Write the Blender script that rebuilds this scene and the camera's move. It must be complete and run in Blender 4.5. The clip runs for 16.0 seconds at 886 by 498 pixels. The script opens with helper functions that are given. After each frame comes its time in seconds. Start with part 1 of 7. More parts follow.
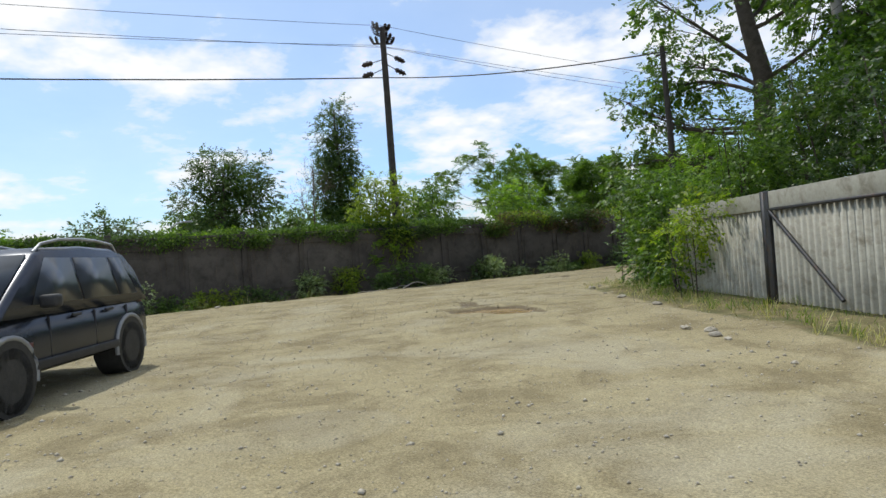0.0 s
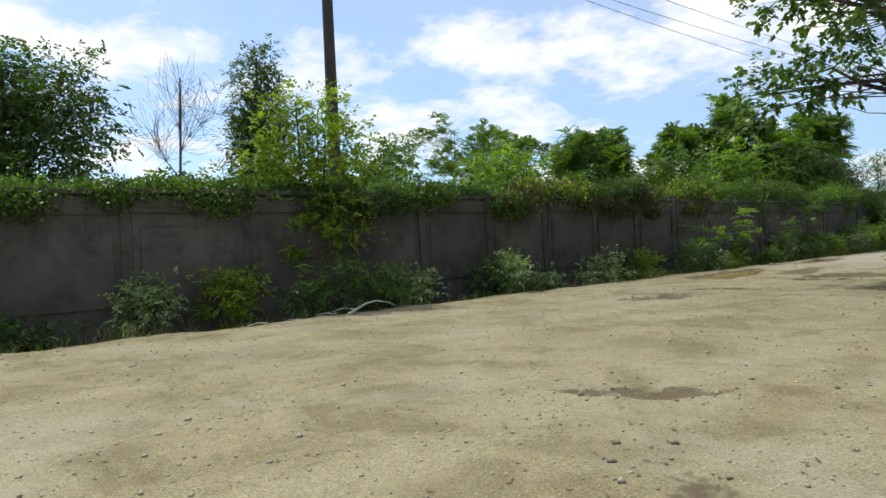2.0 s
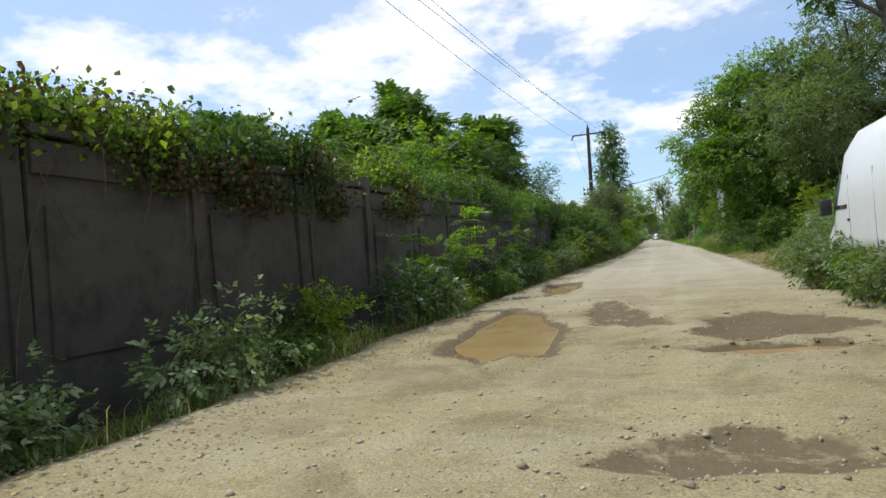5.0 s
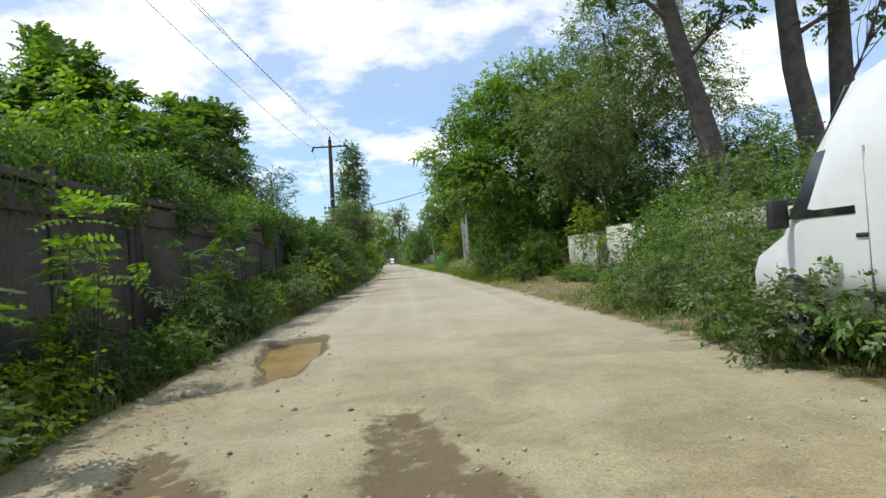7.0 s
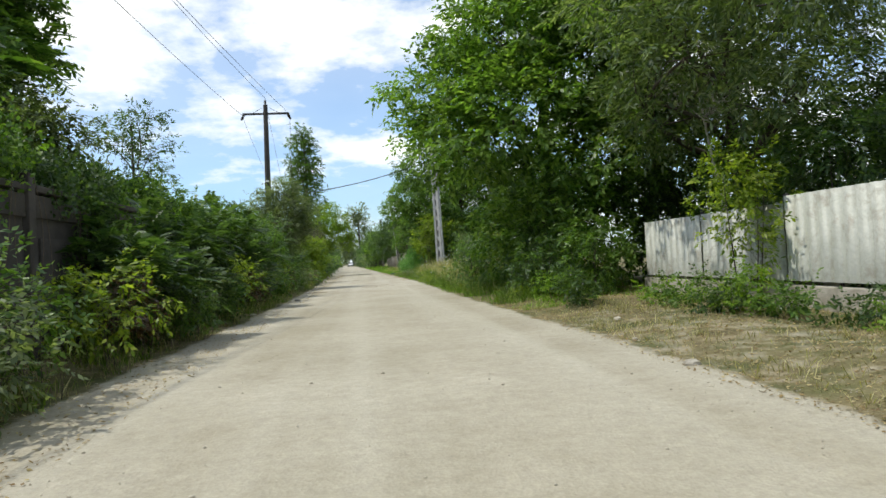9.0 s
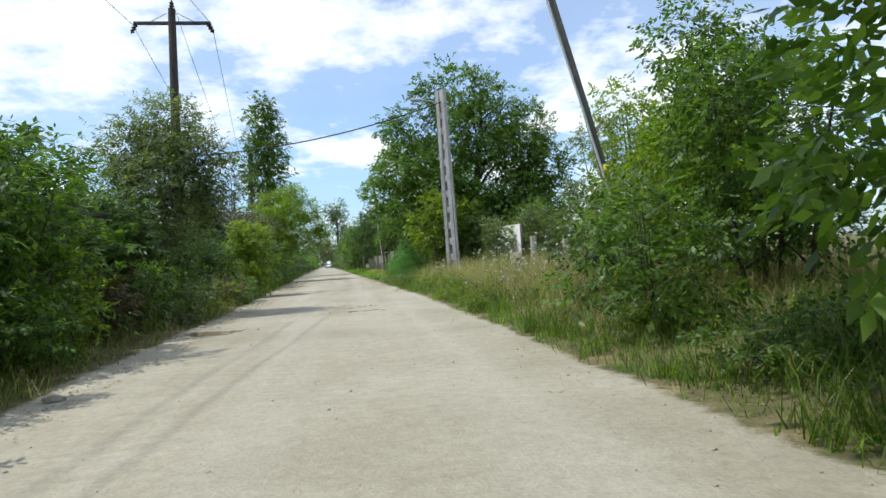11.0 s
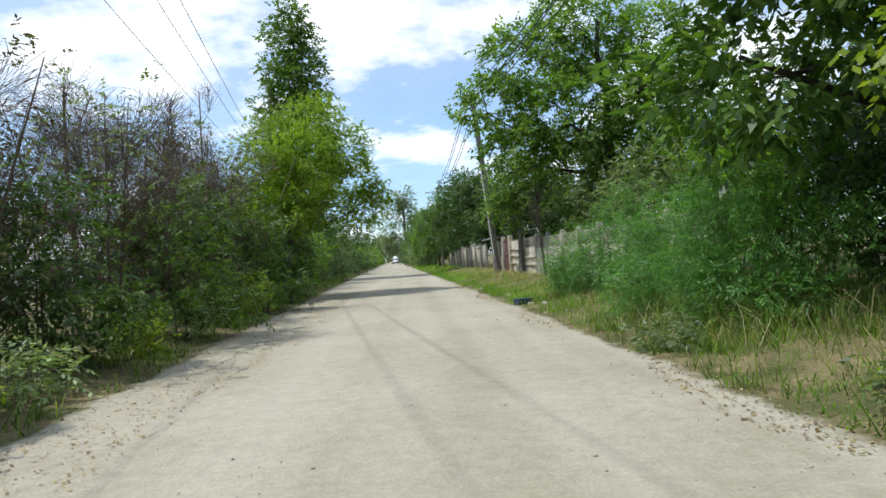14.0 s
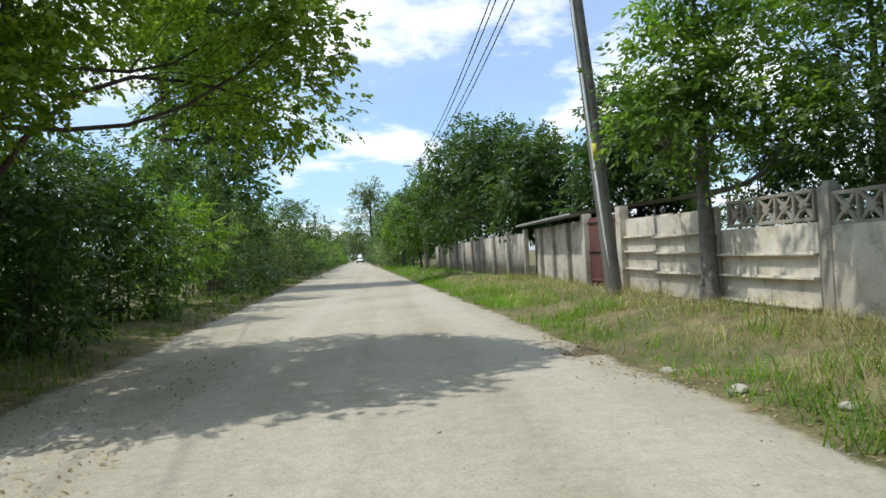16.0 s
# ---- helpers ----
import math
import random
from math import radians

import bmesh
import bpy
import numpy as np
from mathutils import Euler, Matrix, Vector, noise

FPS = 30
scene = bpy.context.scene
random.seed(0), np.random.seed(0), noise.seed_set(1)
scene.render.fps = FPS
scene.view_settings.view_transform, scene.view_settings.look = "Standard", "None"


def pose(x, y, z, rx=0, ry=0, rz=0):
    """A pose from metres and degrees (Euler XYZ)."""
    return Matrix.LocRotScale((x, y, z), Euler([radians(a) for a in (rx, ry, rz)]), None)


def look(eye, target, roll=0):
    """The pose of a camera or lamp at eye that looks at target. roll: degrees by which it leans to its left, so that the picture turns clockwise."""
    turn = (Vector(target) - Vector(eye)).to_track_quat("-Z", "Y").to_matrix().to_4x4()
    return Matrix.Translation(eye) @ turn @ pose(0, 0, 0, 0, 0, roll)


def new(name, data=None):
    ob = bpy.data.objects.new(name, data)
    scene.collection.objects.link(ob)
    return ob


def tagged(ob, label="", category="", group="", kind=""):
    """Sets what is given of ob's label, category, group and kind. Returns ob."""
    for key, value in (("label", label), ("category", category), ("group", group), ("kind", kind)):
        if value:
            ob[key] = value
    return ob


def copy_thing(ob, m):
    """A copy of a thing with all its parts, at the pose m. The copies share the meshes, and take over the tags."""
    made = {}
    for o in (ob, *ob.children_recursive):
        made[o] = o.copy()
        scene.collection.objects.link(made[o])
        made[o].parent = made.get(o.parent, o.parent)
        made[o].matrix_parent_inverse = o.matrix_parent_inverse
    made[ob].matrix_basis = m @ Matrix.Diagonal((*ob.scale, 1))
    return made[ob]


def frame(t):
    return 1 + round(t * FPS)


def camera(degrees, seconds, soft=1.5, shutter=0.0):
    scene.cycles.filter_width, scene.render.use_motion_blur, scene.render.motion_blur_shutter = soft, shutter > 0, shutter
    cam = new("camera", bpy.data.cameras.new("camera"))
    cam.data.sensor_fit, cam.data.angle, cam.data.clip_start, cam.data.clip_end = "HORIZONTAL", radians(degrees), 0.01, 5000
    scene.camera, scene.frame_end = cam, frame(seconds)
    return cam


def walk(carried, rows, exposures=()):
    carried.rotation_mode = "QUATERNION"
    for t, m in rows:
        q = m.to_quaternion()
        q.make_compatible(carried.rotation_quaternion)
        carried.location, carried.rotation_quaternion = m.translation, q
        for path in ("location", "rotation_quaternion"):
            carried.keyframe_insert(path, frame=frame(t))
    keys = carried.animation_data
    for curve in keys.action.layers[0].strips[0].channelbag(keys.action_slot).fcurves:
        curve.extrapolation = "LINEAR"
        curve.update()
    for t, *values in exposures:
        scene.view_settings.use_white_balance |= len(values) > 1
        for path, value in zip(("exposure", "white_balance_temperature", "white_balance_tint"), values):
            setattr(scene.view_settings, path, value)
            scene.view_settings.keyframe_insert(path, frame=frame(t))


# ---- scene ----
# camera and its way, at a driver's eye level above the lane
cam = camera(69.98, 16.0)
# seconds, eye, heading, pitch, lean to the left
PATH = [
    (0.0, (21.048, -0.001, 1.317), 56.889, 0.530, -4.241),
    (0.5, (17.214, 2.030, 1.290), 57.296, 0.000, -2.962),
    (1.0, (13.567, 3.800, 1.308), 56.400, 0.372, -2.117),
    (1.5, (10.800, 5.293, 1.311), 54.148, -0.147, -2.434),
    (2.0, (8.774, 6.689, 1.328), 51.259, -0.238, -2.641),
    (2.5, (6.865, 8.307, 1.335), 47.037, 0.400, -2.426),
    (3.0, (5.216, 9.868, 1.267), 42.495, -0.561, -3.816),
    (3.5, (3.887, 11.582, 1.318), 37.206, 1.124, -5.571),
    (4.0, (2.693, 13.490, 1.281), 31.443, 0.906, -4.888),
    (4.5, (1.785, 15.495, 1.267), 26.020, 0.453, -4.791),
    (5.0, (1.044, 17.415, 1.221), 19.844, 0.45, -4.498),
    (7.5, (-0.110, 27.802, 1.334), -6.064, 0.802, -3.127),
    (8.0, (0.032, 31.016, 1.288), -6.786, 0.777, -2.431),
    (8.5, (0.085, 34.403, 1.297), -7.182, 0.880, -2.765),
    (9.0, (0.199, 38.081, 1.300), -7.178, 0.859, -3.230),
    (11.5, (0.890, 59.932, 1.252), -9.086, 0.801, -3.453),
    (12.0, (1.066, 64.416, 1.303), -8.558, 0.622, -3.621),
    (12.5, (1.123, 69.122, 1.304), -5.836, 0.674, -3.604),
    (13.0, (0.884, 74.026, 1.319), -2.860, 0.789, -4.431),
    (13.5, (0.543, 79.008, 1.325), -2.278, 0.817, -3.883),
    (14.0, (0.247, 83.918, 1.328), -2.954, 0.715, -3.921),
    (14.5, (0.040, 88.739, 1.281), -3.765, 0.456, -3.466),
    (15.0, (-0.124, 93.225, 1.262), -4.723, 0.785, -3.009),
    (15.5, (-0.225, 97.800, 1.289), -5.586, 0.616, -4.193),
    (16.0, (-0.209, 102.385, 1.318), -6.086, 0.507, -3.047),
]


def aim(eye, yaw, pitch):
    a, p = radians(yaw), radians(pitch)
    return (eye[0] - math.sin(a) * math.cos(p), eye[1] + math.cos(a) * math.cos(p), eye[2] + math.sin(p))


walk(cam, [(t, look(eye, aim(eye, yaw, pitch), lean)) for t, eye, yaw, pitch, lean in PATH], [(0.0, -0.3, 6350, 9), (2.5, -0.18, 6400, 9), (5.0, -0.12, 6400, 9), (8.0, -0.05, 6400, 7), (9.0, -0.05, 6400, 7), (11.5, -0.04, 6100, 8), (16.0, 0.0, 6100, 8)])

# world, sun
SUN_DIR = Vector((-0.46, -0.06, 0.90)).normalized()      # from the ground towards the sun
world = bpy.data.worlds.new("sky")
scene.world = world
world.use_nodes = True


def nd(tree, kind, **sets):
    n = tree.nodes.new(kind)
    for k, v in sets.items():
        if k in n.inputs:
            n.inputs[k].default_value = v
        else:
            setattr(n, k, v)
    return n


def lk(tree, a, b):
    tree.links.new(a, b)


def ramp(tree, fac, stops, interp="LINEAR"):
    n = tree.nodes.new("ShaderNodeValToRGB")
    n.color_ramp.interpolation = interp
    el = n.color_ramp.elements
    while len(el) < len(stops):
        el.new(0.5)
    for e, (p, c) in zip(el, stops):
        e.position = p
        e.color = (*c, 1) if len(c) == 3 else c
    lk(tree, fac, n.inputs["Fac"])
    return n.outputs["Color"]


def math_node(tree, op, a, b=None, c=None, clamp=False):
    n = tree.nodes.new("ShaderNodeMath")
    n.operation = op
    n.use_clamp = clamp
    for i, v in enumerate((a, b, c)):
        if v is None:
            continue
        if isinstance(v, (int, float)):
            n.inputs[i].default_value = v
        else:
            lk(tree, v, n.inputs[i])
    return n.outputs[0]


def mixc(tree, fac, a, b, blend="MIX"):
    n = tree.nodes.new("ShaderNodeMix")
    n.data_type = "RGBA"
    n.blend_type = blend
    for idx, v in ((0, fac), (6, a), (7, b)):
        if isinstance(v, (int, float)):
            n.inputs[idx].default_value = v
        elif isinstance(v, tuple):
            n.inputs[idx].default_value = (*v, 1)
        else:
            lk(tree, v, n.inputs[idx])
    return n.outputs[2]


def noise_tex(tree, vec, scale, detail=4, rough=0.55, dist=0.0):
    n = nd(tree, "ShaderNodeTexNoise", Scale=scale, Detail=detail, Roughness=rough, Distortion=dist)
    if vec is not None:
        lk(tree, vec, n.inputs["Vector"])
    return n.outputs["Fac"]


def build_sky():
    t = world.node_tree
    bg = t.nodes["Background"]
    sky = t.nodes.new("ShaderNodeTexSky")
    sky.sky_type = "NISHITA"
    sky.sun_disc = False
    sky.sun_elevation = math.asin(SUN_DIR.z)
    sky.sun_rotation = math.atan2(SUN_DIR.x, SUN_DIR.y)
    sky.dust_density = 1.2
    sky.ozone_density = 0.6
    co = t.nodes.new("ShaderNodeTexCoord")
    sep = t.nodes.new("ShaderNodeSeparateXYZ")
    lk(t, co.outputs["Generated"], sep.inputs[0])
    z = math_node(t, "MAXIMUM", math_node(t, "ADD", sep.outputs[2], 0.22), 0.05)
    comb = t.nodes.new("ShaderNodeCombineXYZ")
    lk(t, math_node(t, "DIVIDE", sep.outputs[0], z), comb.inputs[0])
    lk(t, math_node(t, "DIVIDE", sep.outputs[1], z), comb.inputs[1])
    comb.inputs[2].default_value = CLOUD_SEED
    big = noise_tex(t, comb.outputs[0], 2.3, 10, 0.6, 0.0)
    cover = ramp(t, big, [(0.44, (0, 0, 0)), (0.51, (0.45, 0.45, 0.45)), (0.62, (1, 1, 1))])
    veil = noise_tex(t, comb.outputs[0], 0.28, 4, 0.5)
    thin = ramp(t, veil, [(0.35, (0.12, 0.12, 0.12)), (0.7, (0.5, 0.5, 0.5))])
    fac = math_node(t, "MAXIMUM", cover, thin)
    inner = noise_tex(t, comb.outputs[0], 2.3, 6, 0.6)
    cloud = ramp(t, inner, [(0.3, (8.6, 8.8, 9.1)), (0.65, (10.5, 10.5, 10.5))])
    clear = mixc(t, 1.0, sky.outputs[0], (1.08, 1.42, 1.72), "MULTIPLY")
    col = mixc(t, fac, clear, cloud)
    lk(t, col, bg.inputs["Color"])
    bg.inputs["Strength"].default_value = 0.12


CLOUD_SEED = 3.7
build_sky()
sun = new("sun", bpy.data.lights.new("sun", "SUN"))
sun.data.energy = 3.4
sun.data.angle = radians(0.6)
sun.data.color = (1.0, 0.95, 0.86)
sun.matrix_world = look(SUN_DIR * 100, (0, 0, 0))

# ---- materials ----


def material(name, rough=0.8, metal=0.0):
    m = bpy.data.materials.new(name)
    m.use_nodes = True
    b = m.node_tree.nodes["Principled BSDF"]
    b.inputs["Roughness"].default_value = rough
    b.inputs["Metallic"].default_value = metal
    return m, m.node_tree, b


def bump(t, b, height, strength=0.4, dist=0.02):
    n = nd(t, "ShaderNodeBump", Strength=strength, Distance=dist)
    lk(t, height, n.inputs["Height"])
    lk(t, n.outputs[0], b.inputs["Normal"])


def pos(t):
    return t.nodes.new("ShaderNodeNewGeometry").outputs["Position"]


def objco(t):
    return t.nodes.new("ShaderNodeTexCoord").outputs["Object"]


def two_tone(name, a, b2, stain, scale, rough=0.85, metal=0.0, grain=40, bstr=0.35, local=False, vary=0.0, spots=0.5):
    """Base colours mixed by large noise, fine grain, stains of a third colour."""
    m, t, b = material(name, rough, metal)
    p = objco(t) if local else pos(t)
    n1 = noise_tex(t, p, scale, 5, 0.6)
    c = ramp(t, n1, [(0.3, a), (0.7, b2)])
    n2 = noise_tex(t, p, grain, 4, 0.7)
    c = mixc(t, 0.35, c, ramp(t, n2, [(0.2, (0.25, 0.25, 0.25)), (0.8, (0.8, 0.8, 0.8))]), "OVERLAY")
    n3 = noise_tex(t, p, scale * 2.7, 6, 0.7, 0.4)
    c = mixc(t, ramp(t, n3, [(spots, (0, 0, 0)), (spots + 0.22, (0.85, 0.85, 0.85))]), c, stain)
    if vary:
        r = t.nodes.new("ShaderNodeObjectInfo").outputs["Random"]
        hv = nd(t, "ShaderNodeHueSaturation")
        lk(t, math_node(t, "MULTIPLY_ADD", r, 2 * vary, 1 - vary), hv.inputs["Value"])
        lk(t, c, hv.inputs["Color"])
        c = hv.outputs[0]
    lk(t, c, b.inputs["Base Color"])
    bump(t, b, n2, bstr, 0.01)
    return m


def leaf_mat(name, dark, mid, light, trans=0.38, rough=0.42):
    """Leaves: every one its own shade, light shining through."""
    m, t, b = material(name, rough)
    g = t.nodes.new("ShaderNodeNewGeometry")
    c = ramp(t, g.outputs["Random Per Island"], [(0.0, dark), (0.55, mid), (1.0, light)])
    n = noise_tex(t, g.outputs["Position"], 0.5, 3, 0.5)
    hv = nd(t, "ShaderNodeHueSaturation")
    lk(t, math_node(t, "MULTIPLY_ADD", n, 1.1, 0.34), hv.inputs["Value"])
    lk(t, c, hv.inputs["Color"])
    lk(t, hv.outputs[0], b.inputs["Base Color"])
    b.inputs["Specular IOR Level"].default_value = 0.35
    tr = nd(t, "ShaderNodeBsdfTranslucent")
    warm = mixc(t, 1.0, hv.outputs[0], (1.7, 1.9, 0.6), "MULTIPLY")
    lk(t, warm, tr.inputs["Color"])
    mx = nd(t, "ShaderNodeMixShader", Fac=trans)
    lk(t, b.outputs[0], mx.inputs[1])
    lk(t, tr.outputs[0], mx.inputs[2])
    lk(t, mx.outputs[0], t.nodes["Material Output"].inputs["Surface"])
    return m


LEAF = leaf_mat("leaf_green", (0.042, 0.084, 0.018), (0.096, 0.175, 0.035), (0.185, 0.27, 0.06), 0.4)
LEAF_DARK = leaf_mat("leaf_dark", (0.03, 0.06, 0.02), (0.062, 0.112, 0.034), (0.125, 0.185, 0.06), 0.4)
LEAF_WALNUT = leaf_mat("leaf_walnut", (0.06, 0.115, 0.025), (0.135, 0.225, 0.045), (0.25, 0.35, 0.09), 0.48)
LEAF_BRIGHT = leaf_mat("leaf_bright", (0.075, 0.145, 0.02), (0.16, 0.265, 0.034), (0.27, 0.38, 0.06), 0.48)
LEAF_YELLOW = leaf_mat("leaf_yellowish", (0.09, 0.145, 0.02), (0.2, 0.275, 0.034), (0.34, 0.39, 0.055), 0.48)
LEAF_GREY = leaf_mat("leaf_greyish", (0.085, 0.115, 0.058), (0.16, 0.2, 0.1), (0.28, 0.32, 0.18), 0.42)
LEAF_BROWN = leaf_mat("leaf_withered", (0.05, 0.035, 0.018), (0.1, 0.065, 0.03), (0.19, 0.12, 0.05), 0.25)
LEAF_PALE = leaf_mat("leaf_pale", (0.131, 0.189, 0.087), (0.246, 0.319, 0.145), (0.464, 0.551, 0.290), 0.3)
LEAF_WILLOW = leaf_mat("leaf_willow", (0.062, 0.095, 0.044), (0.13, 0.175, 0.08), (0.24, 0.28, 0.15), 0.42)
LEAF_MAPLE = leaf_mat("leaf_maple", (0.1, 0.17, 0.02), (0.225, 0.32, 0.036), (0.38, 0.47, 0.065), 0.44)
LEAF_DULL = leaf_mat("leaf_dull", (0.06, 0.052, 0.03), (0.115, 0.1, 0.06), (0.2, 0.185, 0.11), 0.3)
LEAF_SPRUCE = leaf_mat("spruce_needles", (0.014, 0.028, 0.016), (0.028, 0.05, 0.028), (0.06, 0.092, 0.05), 0.12, 0.8)
LEAF_FEATHER = leaf_mat("leaf_feathery", (0.06, 0.15, 0.035), (0.115, 0.26, 0.06), (0.2, 0.37, 0.1), 0.42)
GRASS = leaf_mat("grass_green", (0.055, 0.1, 0.014), (0.12, 0.19, 0.025), (0.2, 0.27, 0.045), 0.4, 0.6)
GRASS_LUSH = leaf_mat("grass_lush", (0.085, 0.175, 0.016), (0.165, 0.3, 0.03), (0.27, 0.41, 0.05), 0.45, 0.6)
GRASS_DRY = leaf_mat("grass_dry", (0.19, 0.175, 0.075), (0.36, 0.325, 0.155), (0.58, 0.52, 0.3), 0.3, 0.7)
BARK = two_tone("bark_brown", (0.055, 0.042, 0.032), (0.11, 0.09, 0.07), (0.03, 0.025, 0.02), 3.0, 0.95, grain=30, bstr=1.0)
BARK_POPLAR = two_tone("bark_poplar", (0.075, 0.062, 0.05), (0.15, 0.13, 0.11), (0.035, 0.03, 0.025), 2.2, 0.95, grain=18, bstr=1.0)
BARK_GREY = two_tone("bark_grey", (0.13, 0.115, 0.1), (0.24, 0.22, 0.19), (0.07, 0.06, 0.05), 3.0, 0.95, grain=24, bstr=1.0)
TWIG = two_tone("dead_twig", (0.085, 0.063, 0.042), (0.155, 0.12, 0.085), (0.055, 0.043, 0.032), 4.0, 0.95)
CONC_DARK = two_tone("weathered_dark_concrete", (0.055, 0.048, 0.042), (0.1, 0.088, 0.076), (0.035, 0.03, 0.026), 0.9, 0.95, vary=0.15, spots=0.48)
CONC = two_tone("concrete", (0.3, 0.27, 0.215), (0.44, 0.4, 0.33), (0.16, 0.14, 0.1), 0.8, 0.92, vary=0.12, spots=0.47)
CONC_LIGHT = two_tone("whitewashed_concrete", (0.48, 0.425, 0.335), (0.66, 0.6, 0.49), (0.24, 0.2, 0.14), 0.9, 0.9, vary=0.1, spots=0.48)
POLE_CONC = two_tone("pole_concrete", (0.3, 0.29, 0.275), (0.42, 0.405, 0.385), (0.2, 0.19, 0.17), 1.4, 0.9)
POLE_OLD = two_tone("old_pole_concrete", (0.13, 0.12, 0.105), (0.21, 0.195, 0.17), (0.085, 0.075, 0.06), 1.6, 0.92)
POLE_DARK = two_tone("tarred_pole", (0.035, 0.03, 0.026), (0.07, 0.06, 0.052), (0.022, 0.019, 0.017), 2.0, 0.9)
METAL_DARK = two_tone("dark_steel", (0.035, 0.036, 0.038), (0.07, 0.07, 0.072), (0.1, 0.06, 0.035), 3.0, 0.55, 0.6)
GALV = two_tone("galvanised_steel", (0.33, 0.34, 0.36), (0.47, 0.48, 0.5), (0.24, 0.24, 0.24), 2.5, 0.45, 0.7)
TX_GREY = two_tone("transformer_grey", (0.12, 0.135, 0.15), (0.18, 0.195, 0.21), (0.15, 0.13, 0.11), 2.0, 0.5, 0.1)
CERAMIC = two_tone("brown_porcelain", (0.03, 0.018, 0.014), (0.05, 0.03, 0.022), (0.02, 0.014, 0.012), 4.0, 0.25)
SHEET = two_tone("pale_sheet_metal", (0.36, 0.36, 0.31), (0.49, 0.49, 0.43), (0.23, 0.2, 0.15), 1.4, 0.6, 0.1, grain=14, bstr=0.1, spots=0.5)
SHEET_WHITE = two_tone("white_sheet_metal", (0.46, 0.455, 0.4), (0.58, 0.57, 0.51), (0.3, 0.27, 0.2), 1.2, 0.6, 0.05, grain=14, bstr=0.1, spots=0.55)
SHEET_DULL = two_tone("dull_beige_sheet_metal", (0.31, 0.297, 0.238), (0.41, 0.393, 0.32), (0.16, 0.14, 0.09), 1.3, 0.7, 0.1, grain=14, bstr=0.1, spots=0.5)
VAN_WHITE = two_tone("white_van_paint", (0.76, 0.77, 0.77), (0.8, 0.81, 0.81), (0.66, 0.65, 0.62), 1.2, 0.28, grain=6, bstr=0.02, spots=0.66)
CAR_PAINT = two_tone("dark_blue_grey_paint", (0.025, 0.03, 0.042), (0.033, 0.039, 0.054), (0.06, 0.058, 0.055), 1.6, 0.25, 0.35, grain=8, bstr=0.02, spots=0.6)
TRIM_GREY = two_tone("light_grey_trim", (0.24, 0.25, 0.26), (0.3, 0.31, 0.32), (0.3, 0.3, 0.29), 3.0, 0.45, 0.3)
RUBBER = two_tone("tyre_rubber", (0.018, 0.018, 0.018), (0.03, 0.03, 0.029), (0.07, 0.062, 0.05), 5.0, 0.9)
BLACK_PLASTIC = two_tone("black_plastic", (0.02, 0.02, 0.021), (0.032, 0.032, 0.033), (0.05, 0.048, 0.045), 6.0, 0.6)
RIM = two_tone("alloy_rim", (0.66, 0.66, 0.65), (0.76, 0.76, 0.75), (0.45, 0.42, 0.37), 6.0, 0.45, 0.2)
RED_BROWN = two_tone("red_brown_painted_door", (0.1, 0.035, 0.028), (0.15, 0.055, 0.04), (0.07, 0.05, 0.04), 2.0, 0.7)
ROOFING = two_tone("grey_fibre_cement", (0.2, 0.19, 0.18), (0.3, 0.285, 0.27), (0.12, 0.11, 0.1), 2.0, 0.9)
TAR_ROOF = two_tone("black_roofing_felt", (0.012, 0.012, 0.013), (0.022, 0.022, 0.023), (0.035, 0.034, 0.033), 2.0, 0.8)
WHITE_PLASTIC = two_tone("white_plastic", (0.72, 0.73, 0.74), (0.78, 0.79, 0.8), (0.55, 0.54, 0.52), 3.0, 0.45)
STONE = two_tone("gravel_stone", (0.34, 0.3, 0.225), (0.5, 0.45, 0.355), (0.22, 0.19, 0.14), 8.0, 0.9)
WOOD_PALE = two_tone("bleached_wood", (0.42, 0.38, 0.32), (0.56, 0.52, 0.46), (0.28, 0.24, 0.2), 5.0, 0.85)
YELLOW = two_tone("yellow_paint", (0.55, 0.5, 0.03), (0.66, 0.6, 0.06), (0.3, 0.28, 0.1), 6.0, 0.7)
WIRE = two_tone("black_cable", (0.015, 0.015, 0.016), (0.025, 0.025, 0.026), (0.035, 0.035, 0.035), 5.0, 0.6)


def glass_mat():
    m, t, b = material("dark_car_glass", 0.05)
    b.inputs["Base Color"].default_value = (0.03, 0.038, 0.048, 1)
    b.inputs["Roughness"].default_value = 0.28
    b.inputs["Specular IOR Level"].default_value = 0.35
    b.inputs["Transmission Weight"].default_value = 0.1
    b.inputs["IOR"].default_value = 1.45
    return m


def water_mat():
    m, t, b = material("muddy_water", 0.14)
    p = pos(t)
    c = ramp(t, noise_tex(t, p, 1.5, 4), [(0.3, (0.3, 0.2, 0.085)), (0.7, (0.38, 0.265, 0.125))])
    lk(t, c, b.inputs["Base Color"])
    b.inputs["Specular IOR Level"].default_value = 0.16
    bump(t, b, noise_tex(t, p, 7.0, 2), 0.03, 0.01)
    return m


